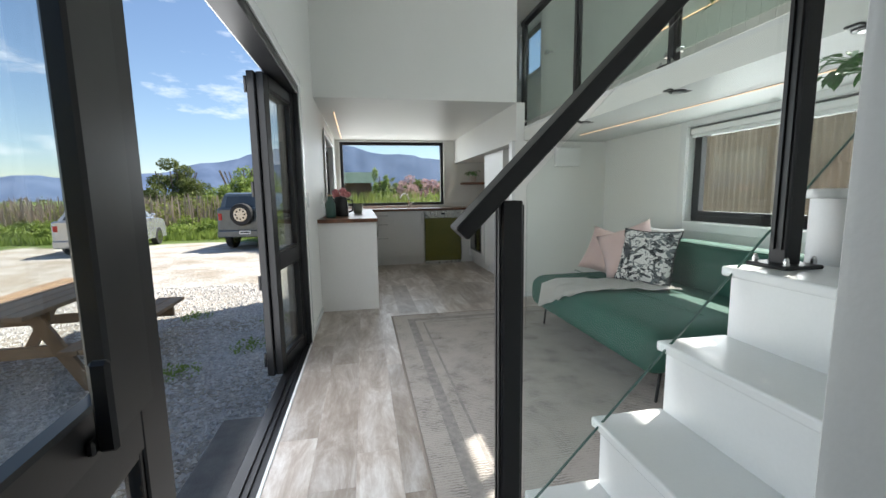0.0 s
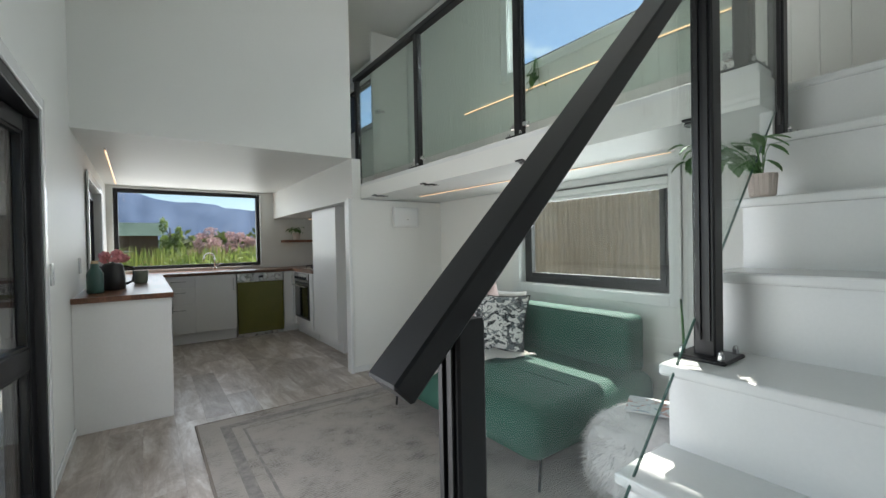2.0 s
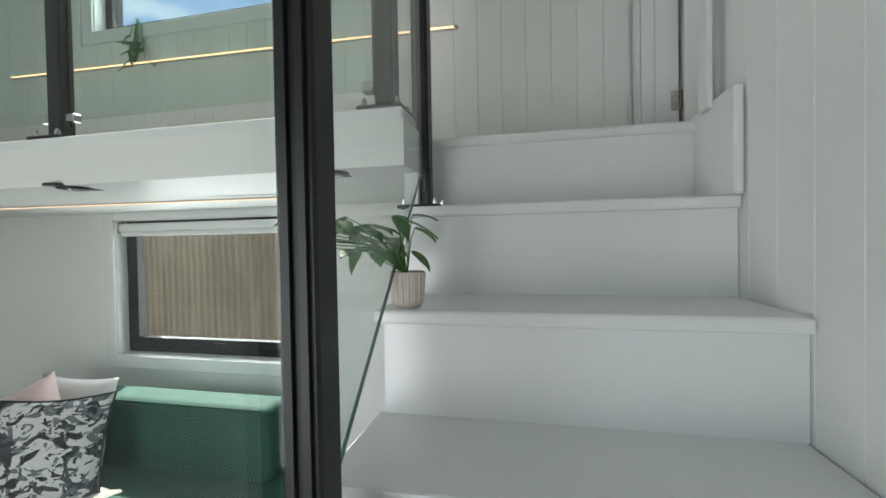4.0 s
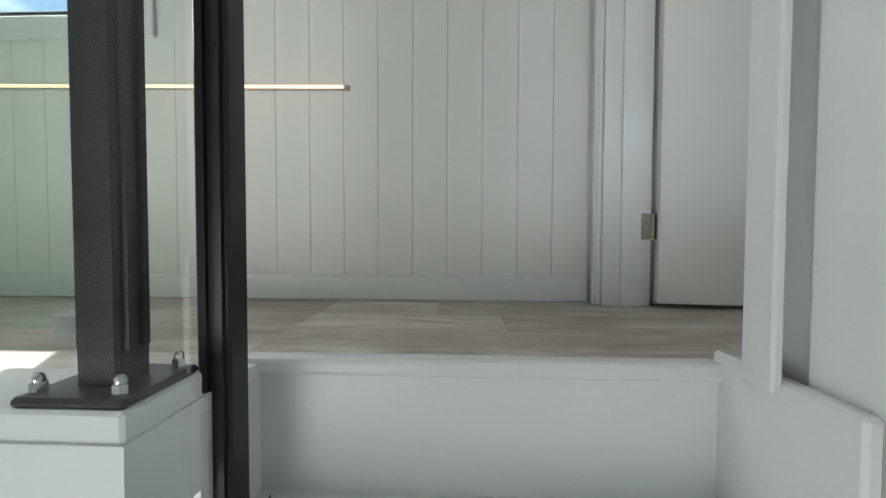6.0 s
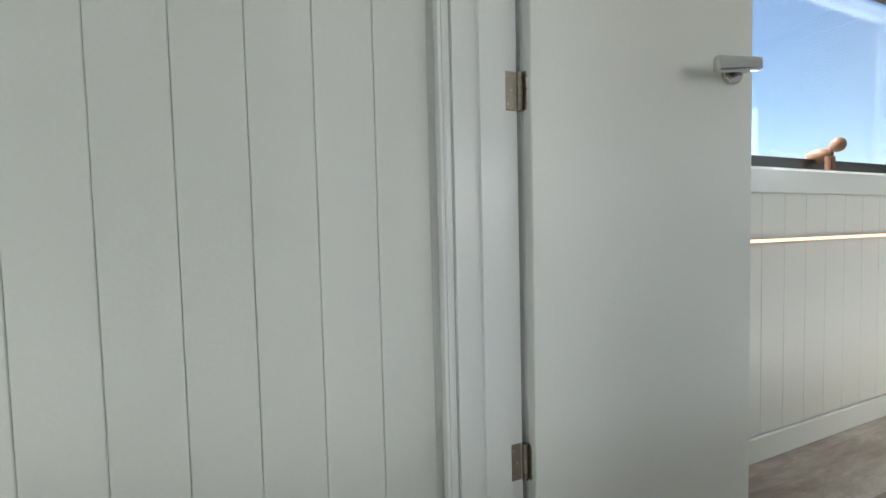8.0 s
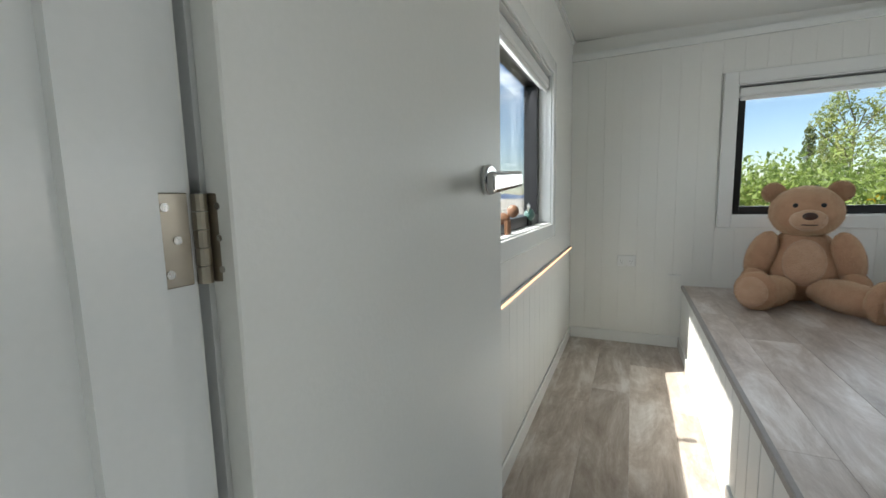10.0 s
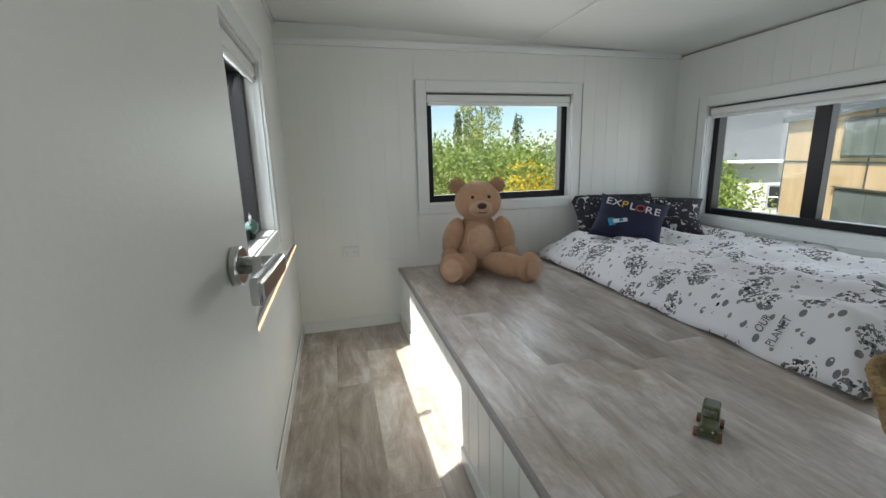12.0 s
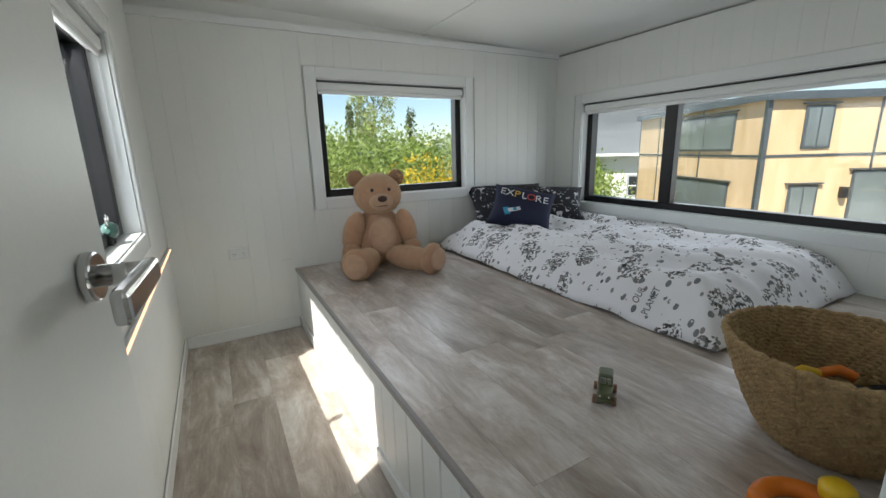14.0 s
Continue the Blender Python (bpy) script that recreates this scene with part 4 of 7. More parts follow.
part("track_rib", B(-0.075, -0.068, BIFOLD[0], BIFOLD[1], -0.004, 0.006), DARK, bif)
part("track_rib", B(-0.045, -0.038, BIFOLD[0], BIFOLD[1], -0.004, 0.006), DARK, bif)
part("jamb", B(-0.11, 0.004, BIFOLD[1] - 0.035, BIFOLD[1], -0.004, 1.842, 0.003), DARK, bif)
part("jamb", B(-0.11, 0.004, BIFOLD[0], BIFOLD[0] + 0.035, -0.004, 1.842, 0.003), DARK, bif)
part("architrave", B(0.0005, 0.013, BIFOLD[1] - 0.005, BIFOLD[1] + 0.06, 0, 1.955, 0.003), GLOSS, bif)
part("architrave", B(0.0005, 0.013, BIFOLD[0], BIFOLD[1] - 0.005, 1.895, 1.955, 0.003), GLOSS, bif)
part("threshold", B(-0.005, 0.010, BIFOLD[0], BIFOLD[1], -0.004, 0.005, 0.002), GLOSS, bif)

# ---- living room ----


def sofa():
    x0, x1, y0, y1 = 1.80, 2.90, 1.95, 3.50
    t = thing("sofa", 1.86, 1.98, 0, "dark green velvet daybed sofa with a loose back bolster", "sofa")
    o = Matrix.Translation((-1.86, -1.98, 0))
    s = B(x0, x1, y0, y1, 0.17, 0.435, 0.10, seg=6)
    for v in s.verts:
        if v.co.z > 0.40:
            v.co.z += 0.012 * noise.noise(v.co * 3) + 0.012 * (1 - ((v.co.x - 2.38) / 0.52) ** 2)
    s.transform(o)
    seat = part("seat", s, VELVET, t, smooth=True)
    part("piping", B(0.35, 0.356, 0.10, 1.50, 0.447, 0.4515), VELVET, seat)
    b = B(2.70, 2.90, 2.03, 3.06, 0.40, 0.755, 0.045, seg=5)
    b.transform(o)
    back = part("backrest", b, VELVET, t, smooth=True)
    pz = tube([(2.715 - 1.86, 0.09, 0.744), (2.715 - 1.86, 1.04, 0.744)], 0.006)
    part("piping", pz, VELVET, back)
    for x in (1.93, 2.80):
        for y in (2.03, 3.42):
            l = part("leg", tube([(x - 1.86, y - 1.98, 0.18), (x - 1.86 - 0.02, y - 1.98, 0.0)], 0.008), BLACK, t, "thin black steel leg")
            part("foot", C(0.014, 0.01, Matrix.Translation((x - 1.88, y - 1.98, 0)), 12), BLACK, l)
        part("stretcher", tube([(x - 1.86, 0.10, 0.15), (x - 1.86, 1.42, 0.15)], 0.006), BLACK, t)
    part("stretcher", tube([(0.07, 0.10, 0.15), (0.94, 0.10, 0.15)], 0.006), BLACK, t)
    return t


sofa()


def cushion(label, mat, w, h, th, m, piping=None):
    t = thing("cushion", 0, 0, 0, label, "cushion")
    t.matrix_basis = m
    c = part("cover", pillow(w, h, th), mat, t, smooth=True)
    if piping:
        n = 24
        pts = []
        for k in range(n + 1):
            a = 4 * k / n
            s, f = int(a) % 4, a - int(a)
            u, v = [(-1 + 2 * f, -1), (1, -1 + 2 * f), (1 - 2 * f, 1), (-1, 1 - 2 * f)][s]
            pts.append((u * w / 2 * (1 - 0.10 * (1 - v * v) * abs(u)), v * h / 2 * (1 - 0.10 * (1 - u * u) * abs(v)), 0))
        part("piping", tube(pts, 0.005, 6), piping, c)
    return t


def upright(x, y, z, yaw, lean):
    """Stands a cushion on its edge: faces yaw, leans back."""
    return pose(x, y, z) @ Matrix.Rotation(radians(yaw), 4, "Z") @ Matrix.Rotation(radians(90 - lean), 4, "X")


cushion("cushion printed with dark grey tropical leaves on white", LEAFY, 0.43, 0.43, 0.15, upright(2.44, 2.86, 0.635, -66, 20), BLACK)
cushion("plain dusty pink linen cushion", PINK, 0.43, 0.43, 0.18, upright(2.44, 3.07, 0.65, -56, 24) @ Matrix.Rotation(radians(24), 4, "Z"))
cushion("plain dusty pink linen cushion leaning on another", PINK, 0.39, 0.39, 0.17, upright(2.42, 3.30, 0.62, -45, 26) @ Matrix.Rotation(radians(-14), 4, "Z"))
cushion("cream cotton cushion behind the pink ones", CREAM, 0.46, 0.40, 0.14, upright(2.70, 3.10, 0.645, -88, 14))


def throw():
    """A cream throw over the front corner of the seat, hanging down."""
    bm = bmesh.new()
    n, k = 26, 22
    g = []
    for i in range(n + 1):
        row = []
        for j in range(k + 1):
            u, v = i / n, j / k
            x = 2.50 - 0.80 * u * (0.84 + 0.20 * v)
            y = 2.56 + (0.34 + 0.16 * u) * v + 0.20 * u
            z = 0.462
            if x < 1.85:
                z = 0.440 - (1.85 - x) * 1.25
                x = 1.785 - 0.01 * math.sin(v * 9)
            elif x < 1.95:
                z = 0.462 - (1.95 - x) ** 2 * 2.2
            z += 0.018 * noise.noise(Vector((u * 5, v * 6, 0.3))) + 0.010 * abs(noise.noise(Vector((u * 13, v * 11, 2)))) + 0.006 * math.sin(v * 22 + u * 5)
            row.append(bm.verts.new((x, y, z)))
        g.append(row)
    for i in range(n):
        for j in range(k):
            bm.faces.new((g[i][j], g[i + 1][j], g[i + 1][j + 1], g[i][j + 1]))
    r = bmesh.ops.solidify(bm, geom=bm.faces[:], thickness=0.012)
    ob = part("throw_blanket", bm, CREAM, None, smooth=True)
    return tagged(ob, "crumpled cream cotton throw over the sofa edge", "blanket")


throw()


def fur_pouf():
    t = thing("pouf", 2.30, 1.70, 0, "white long-haired sheepskin pouf beside the sofa", "pouf")
    body = part("cover", blob(0.27, 0.24, 0.20, Matrix.Translation((0, 0, 0.205)), 4, 0.06, 4, 0.75), FUR, t, smooth=True)
    rnd = random.Random(5)
    bm = bmesh.new()
    for _ in range(9000):
        a, zz = rnd.uniform(0, 2 * math.pi), rnd.uniform(-0.75, 1)
        q = math.sqrt(1 - zz * zz)
        d = Vector((q * math.cos(a), q * math.sin(a), zz))
        dd = Vector([math.copysign(abs(c) ** 0.75, c) for c in d])
        p = Vector((dd.x * 0.265, dd.y * 0.235, 0.205 + dd.z * 0.19))
        tip = p + d * rnd.uniform(0.025, 0.05) + Vector((rnd.uniform(-0.02, 0.02), rnd.uniform(-0.02, 0.02), -0.02))
        sd = d.cross(Vector((rnd.random(), rnd.random(), rnd.random()))).normalized() * 0.0022
        bm.faces.new([bm.verts.new(v) for v in (p - sd, p + sd, tip)])
    part("fleece", bm, FUR, body, kind="stuff")
    mag = thing("magazine", 2.33, 1.66, 0.425, "glossy magazine lying on the sheepskin pouf", "magazine", rz=24)
    part("pages", B(-0.10, 0.10, -0.14, 0.14, 0, 0.006, 0.001), material("paper", (0.75, 0.76, 0.76), None, 0.4), mag)
    part("cover", B(-0.10, 0.10, -0.14, 0.14, 0.006, 0.0072), patterned("magazine_cover", (0.62, 0.66, 0.68), [(0.25, 0.33, 0.38), (0.5, 0.3, 0.25)], 14, 0.56, 0.25), mag)
    return t


fur_pouf()


def rug():
    t = part("rug", B(0.655, 2.95, 1.28, 3.93, 0.0, 0.011, 0.004), RUG)
    tagged(t, "large faded grey-beige flat-woven rug on the plank floor", "rug")
    for x0, x1, y0, y1 in ((0.645, 0.66, 1.27, 3.94), (2.945, 2.96, 1.27, 3.94), (0.66, 2.945, 3.925, 3.94), (0.66, 2.945, 1.27, 1.285)):
        part("binding", B(x0, x1, y0, y1, 0.0, 0.013, 0.003), material("rug_binding", (0.28, 0.24, 0.21), None, 0.95), t)
    for k, (x0, x1, y0, y1) in enumerate(((0.78, 0.84, 1.40, 3.81), (0.84, 2.76, 3.75, 3.81), (0.90, 0.915, 1.46, 3.69), (0.915, 2.7, 3.675, 3.69))):
        part("border_band", B(x0, x1, y0, y1, 0.0105, 0.0122), material("rug_band", (0.40, 0.37, 0.34), (0.24, 0.225, 0.21), 0.95, scale=26, bump=0.4, bump_scale=90), t)
    return t


rug()


def downlight(x, y, z):
    t = thing("ceiling_light", x, y, z, "small round dark cabinet spotlight under the mezzanine", "light", group="mezzanine spotlights")
    part("body", C(0.045, 0.014, Matrix.Translation((0, 0, -0.014)), 24, bevel=0.003), DARK, t)
    part("lens", C(0.026, 0.006, Matrix.Translation((0, 0, -0.018)), 20), STEEL, t)
    part("mount", B(-0.075, 0.075, -0.028, 0.028, -0.009, 0.0, 0.004), DARK, t)


for x, y in ((2.17, 2.31), (2.17, 3.30), (2.17, 4.12)):
    downlight(x, y, 1.672)
downlight(2.17, 1.42, 1.672)

eb = thing("electrical_box", 2.57, 4.375, 1.49, "white electrical distribution box on the alcove wall", "box")
part("body", B(-0.14, 0.14, -0.06, 0, -0.10, 0.10, 0.008, seg=2), GLOSS, eb)
part("cover", B(-0.125, 0.125, -0.066, -0.06, -0.085, 0.085, 0.004), GLOSS, eb)
part("latch", B(-0.01, 0.01, -0.07, -0.066, -0.03, -0.02), STEEL, eb)


def wall_plate(x, y, z, rz, label, rockers, w=0.116, h=0.074):
    t = thing("power_outlet" if rockers == 4 else "light_switch", x, y, z, label, "outlet" if rockers == 4 else "switch", rz=rz)
    part("plate", B(-w / 2, w / 2, -0.009, 0, -h / 2, h / 2, 0.004, seg=2), GLOSS, t)
    if rockers == 4:
        for k in (-0.03, 0.03):
            part("socket", B(k - 0.02, k + 0.02, -0.011, -0.009, -0.028, 0.012, 0.001), GLOSS, t)
            for dx, tilt in ((-0.008, 25), (0.008, -25)):
                part("slot", B(-0.001, 0.001, -0.0116, -0.011, -0.004, 0.004, 0, Matrix.Translation((k + dx, 0, 0.0)) @ Matrix.Rotation(radians(tilt), 4, "Y")), BLACK, t)
            part("slot", B(k - 0.001, k + 0.001, -0.0116, -0.011, -0.018, -0.010), BLACK, t)
            part("rocker", B(k - 0.006, k + 0.006, -0.0125, -0.009, 0.018, 0.031, 0.001), GLOSS, t)
    else:
        for k in range(rockers):
            part("rocker", B(-0.007, 0.007, -0.013, -0.009, -0.02 + 0.024 * k - 0.009, -0.02 + 0.024 * k + 0.009, 0.001), GLOSS, t)
    return t


wall_plate(0.0, 3.63, 1.09, 90, "white double light switch beside the folding doors", 2, 0.074, 0.116)
wall_plate(0.0, 4.75, 1.10, 90, "white power switch above the kitchen bench", 2, 0.074, 0.116)


def leafy_plant(x, y, z, label, height, spread, n, mat, seed, pot=True, trailing=False, lean=(0, 0, 0)):
    rnd = random.Random(seed)
    t = thing("pot_plant", x, y, z, label, "plant")
    if pot:
        prof = [(0.040, 0.0), (0.044, 0.005)]
        prof += [(0.050 + 0.006 * k / 8, 0.015 + 0.095 * k / 8) for k in range(9)]
        prof += [(0.050, 0.110), (0.046, 0.100), (0.0, 0.098)]
        pt = part("pot", lathe(prof[:-1] + [(0.001, 0.098)], 36), POT, t, "ribbed pale pot", smooth=False)
        for k in range(18):
            a = 2 * math.pi * k / 18
            part("rib", tube([(0.0485 * math.cos(a), 0.0485 * math.sin(a), 0.012), (0.0555 * math.cos(a), 0.0555 * math.sin(a), 0.106)], 0.0035, 6), POT, pt)
    for k in range(n):
        a = rnd.uniform(0, 2 * math.pi)
        r = spread * rnd.uniform(0.25, 1.0)
        hz = height * rnd.uniform(0.35, 1.0)
        base = Vector((0, 0, 0.10 if pot else 0.0))
        tip = Vector((r * math.cos(a), r * math.sin(a), base.z + (hz if not trailing else -hz)))
        tip += Vector(lean)
        mid = (base + tip) / 2 + Vector((0, 0, 0.04))
        part("stem", tube([base, mid, tip], 0.0018, 5), mat, t)
        bm = bmesh.new()
        L, wd = rnd.uniform(0.055, 0.105), rnd.uniform(0.035, 0.062)
        rows = []
        for i in range(7):
            u = i / 6
            ww = wd * (math.sin(math.pi * min(1, u * 0.94 + 0.06)) ** 0.8) * (1.15 - 0.4 * u)
            sag = -0.03 * u * u
            rows.append([bm.verts.new((-ww / 2, u * L, sag + 0.006)), bm.verts.new((0, u * L, sag)), bm.verts.new((ww / 2, u * L, sag + 0.006))])
        for p, q in zip(rows, rows[1:]):
            for i in (0, 1):
                bm.faces.new((p[i], p[i + 1], q[i + 1], q[i]))
        bm.transform(Matrix.Translation(tip) @ Matrix.Rotation(a - math.pi / 2 + rnd.uniform(-0.7, 0.7), 4, "Z") @ Matrix.Rotation(rnd.uniform(-0.7, 0.3), 4, "X"))
        part("leaf", bm, mat, t, smooth=True)
    return t


PLANTLEAF = material("pothos_leaf", (0.095, 0.23, 0.065), (0.055, 0.145, 0.04), 0.4, scale=20)
pothos = leafy_plant(1.985, 1.155, 1.335, "green leafy pothos in a ribbed pale pot on a stair tread", 0.20, 0.19, 46, PLANTLEAF, 3, lean=(-0.06, 0.14, 0.0))
pothos.scale = (0.68, 0.68, 0.68)


def strap_plant():
    """A pot on the floor with one long strap leaf that shows beside the stairs."""
    t = thing("pot_plant", 1.80, 1.32, 0, "tall plant with a narrow green leaf beside the stairs", "plant")
    part("pot", lathe([(0.06, 0), (0.07, 0.02), (0.085, 0.15), (0.085, 0.17), (0.078, 0.17), (0.07, 0.15), (0.001, 0.145)], 28), POT, t, "pale pot", smooth=True)
    bm = bmesh.new()
    rows = []
    for i in range(15):
        u = i / 14
        c = Vector((-0.16 * u ** 3, -0.07 * u ** 2, 0.14 + 0.90 * u))
        w = 0.019 * (0.35 + 0.9 * u) * (1 - u ** 6) + 0.0008
        s = Vector((0.75, 0.6, 0.2 * u)).normalized()
        rows.append([bm.verts.new(c - s * w), bm.verts.new(c + Vector((0.003, -0.004, 0))), bm.verts.new(c + s * w)])
    for p, q in zip(rows, rows[1:]):
        for i in (0, 1):
            bm.faces.new((p[i], p[i + 1], q[i + 1], q[i]))
    part("leaf", bm, PLANTLEAF, t, smooth=True)


strap_plant()
leafy_plant(W - 0.05, 2.95, 2.70, "small trailing string plant on the upper window sill", 0.30, 0.04, 14, PLANTLEAF, 12, pot=False, trailing=True)

# ---- kitchen ----


def bar_handle(parent, x0, y0, z0, x1, y1, z1, out):
    o = Vector(out) * 0.028
    a, b = Vector((x0, y0, z0)), Vector((x1, y1, z1))
    h = part("handle", tube([a + o, b + o], 0.005), STEEL, parent, "slim steel bar handle")
    d = (b - a) * 0.12
    for p in (a + d, b - d):
        part("standoff", tube([p, p + o], 0.004), STEEL, h)


def cabinet(name, label, x0, x1, y0, y1, z0, z1, face, fronts, cat="cabinet"):
    """A cabinet body with door or drawer fronts on one face ('-y', '-x', '+x'). fronts: (a0, a1, z0, z1, handle)."""
    t = thing(name, x0, y0, 0, label, cat)
    o = Matrix.Translation((-x0, -y0, 0))

    def loc(bm):
        bm.transform(o)
        return bm
    part("body", loc(B(x0, x1, y0, y1, z0, z1)), CABINET, t)
    for a0, a1, c0, c1, hd in fronts:
        if face == "-y":
            f = part("door", loc(B(a0 + 0.0015, a1 - 0.0015, y0 - 0.019, y0 - 0.001, c0 + 0.0015, c1 - 0.0015, 0.0015)), CABINET, t)
            if hd == "h":
                bar_handle(f, (a0 + a1) / 2 - 0.08 - x0, -0.019, c1 - 0.06, (a0 + a1) / 2 + 0.08 - x0, -0.019, c1 - 0.06, (0, -1, 0))
            elif hd:
                hx = (a0 + 0.04 if hd == "l" else a1 - 0.04) - x0
                bar_handle(f, hx, -0.019, c1 - 0.2, hx, -0.019, c1 - 0.04, (0, -1, 0))
        else:
            s = -1 if face == "-x" else 1
            px = x0 if s < 0 else x1
            f = part("door", loc(B(min(px + s * 0.001, px + s * 0.019), max(px + s * 0.001, px + s * 0.019), a0 + 0.0015, a1 - 0.0015, c0 + 0.0015, c1 - 0.0015, 0.0015)), CABINET, t)
            if hd:
                hy = (a0 + 0.04 if hd == "l" else a1 - 0.04) - y0
                bar_handle(f, px + s * 0.019 - x0, hy, c1 - 0.2, px + s * 0.019 - x0, hy, c1 - 0.04, (s, 0, 0))
    part("plinth", loc(B(x0, x1, y0 + (0.05 if face == "-y" else 0), y1, 0.001, z0 - 0.001)) if face == "-y" else loc(B(x0 + (0.05 if face == "-x" else 0), x1 - (0.05 if face == "+x" else 0), y0, y1, 0.001, z0 - 0.001)), CABINET, t)
    return t


pen = cabinet("kitchen_peninsula", "white peninsula cabinet under the timber worktop", 0.002, 0.53, 4.292, 6.20, 0.12, 0.862, "+x", [(4.31, 4.93, 0.12, 0.86, "r"), (4.93, 5.56, 0.12, 0.86, "l")])
part("end_panel", B(0.0, 0.543, -0.022, -0.004, 0.001, 0.862, 0.001), CABINET, pen, "plain white end panel")
cabinet("drawer_unit", "white three-drawer kitchen unit under the window", 0.535, 0.90, 6.80, 7.46, 0.14, 0.862, "-y", [(0.535, 0.90, 0.14, 0.50, "h"), (0.535, 0.90, 0.50, 0.72, "h"), (0.535, 0.90, 0.72, 0.86, "h")])
cabinet("sink_unit", "white kitchen base unit below the sink", 0.90, 1.375, 6.80, 7.46, 0.14, 0.862, "-y", [(0.90, 1.375, 0.14, 0.86, "r")])
cabinet("corner_unit", "white kitchen corner base unit", 1.99, 3.02, 6.80, 7.46, 0.12, 0.862, "-y", [])
cabinet("range_unit", "white base unit round the built-in oven", 2.13, 3.02, 5.92, 6.78, 0.12, 0.862, "-x", [(6.68, 6.78, 0.12, 0.86, "l"), (5.92, 6.05, 0.12, 0.86, "")])
tall = cabinet("tall_cabinet", "tall white pantry cabinet", 2.14, 3.02, 5.12, 5.91, 0.12, 1.655, "-x", [(5.12, 5.91, 0.12, 1.65, "")])


def worktop():
    t = thing("worktop", 0, 4.25, 0.865, "dark reddish acacia butcher-block worktop", "worktop")
    k = 0
    for x0, x1, y0, y1, along in ((-0.0, 0.56, 4.245, 6.78, "y"), (0.0, 3.02, 6.785, 7.465, "x"), (2.10, 3.02, 5.915, 6.78, "y")):
        a = x0 if along == "y" else y0
        end = x1 if along == "y" else y1
        while a < end - 0.002:
            b = min(a + 0.045, end)
            rnd = random.Random(k)
            k += 1
            c0, c1 = (y0, y1) if along == "y" else (x0, x1)
            cuts = [c0]
            while cuts[-1] < c1:
                cuts.append(min(cuts[-1] + rnd.uniform(0.25, 0.6), c1))
            for p, q in zip(cuts, cuts[1:]):
                if along == "y":
                    bm = B(a + 0.001 if a == x0 else a, b, p - 4.25, q - 4.25, 0, 0.036)
                else:
                    bm = B(p, q, a - 4.25, b - 4.25, 0, 0.036)
                part("stave", bm, BUTCHER, t)
            a = b
    return t


worktop()


def dishwasher():
    t = thing("dishwasher", 1.38, 6.79, 0, "dishwasher with an olive-green filmed door", "dishwasher")
    part("body", B(0.004, 0.594, 0.0, 0.60, 0.05, 0.86), STEEL, t)
    d = part("door", B(0.004, 0.594, -0.03, -0.001, 0.055, 0.745, 0.004), OLIVE, t)
    pn = part("control_panel", B(0.004, 0.594, -0.03, -0.001, 0.75, 0.86, 0.004), STEEL, t)
    part("display", B(0.27, 0.33, -0.0312, -0.03, 0.80, 0.825), BLACK, pn)
    for k in range(4):
        part("button", C(0.006, 0.003, Matrix.Translation((0.40 + 0.03 * k, -0.03, 0.81)) @ Matrix.Rotation(math.pi / 2, 4, "X"), 10), STEEL, pn)
    part("kick_plate", B(0.004, 0.594, 0.02, 0.04, 0.001, 0.05), STEEL, t)


dishwasher()


def oven():
    t = thing("oven", 2.128, 6.07, 0, "built-in black glass oven under the hob", "oven")
    part("front", B(-0.02, 0.0, 0.0, 0.60, 0.24, 0.85, 0.003), BLACK, t)
    g = part("door_glass", B(-0.026, -0.02, 0.02, 0.58, 0.27, 0.70, 0.002), material("oven_glass", (0.006, 0.007, 0.006), None, 0.06, coat=0.5), t)
    part("handle", tube([(-0.055, 0.06, 0.68), (-0.055, 0.54, 0.68)], 0.008), STEEL, t)
    p = part("control_panel", B(-0.026, -0.02, 0.0, 0.60, 0.735, 0.85, 0.002), STEEL, t)
    for k in range(5):
        part("knob", C(0.018, 0.02, Matrix.Translation((-0.026, 0.09 + 0.105 * k, 0.79)) @ Matrix.Rotation(-math.pi / 2, 4, "Y"), 16), BLACK, p)
    h = thing("gas_hob", 2.20, 6.09, 0.901, "stainless gas hob with black pan supports", "hob")
    part("plate", B(0, 0.50, 0, 0.56, 0, 0.008, 0.003), STEEL, h)
    for x in (0.13, 0.36):
        for y in (0.15, 0.41):
            b = part("burner", C(0.045, 0.018, Matrix.Translation((x, y, 0.008)), 20), BLACK, h)
            for a in range(4):
                d = Vector((math.cos(a * math.pi / 2), math.sin(a * math.pi / 2), 0))
                part("pan_support", tube([Vector((x, y, 0.045)) + d * 0.02, Vector((x, y, 0.045)) + d * 0.10, Vector((x, y, 0.008)) + d * 0.11], 0.005, 6), BLACK, h)


oven()

sh = thing("wall_shelf", 2.13, 7.20, 1.30, "short dark timber shelf on the kitchen wall", "shelf")
part("board", B(0, 0.60, 0, 0.25, -0.018, 0.018, 0.003), BUTCHER, sh)
leafy_plant(2.32, 7.28, 1.318, "small green plant in a pale pot on the shelf", 0.10, 0.10, 16, PLANTLEAF, 4)
led_strip("led", (2.5, 6.0, 1.646), (2.5, 7.2, 1.646), (0, 0, -1), "lit warm LED strip under the kitchen soffit")


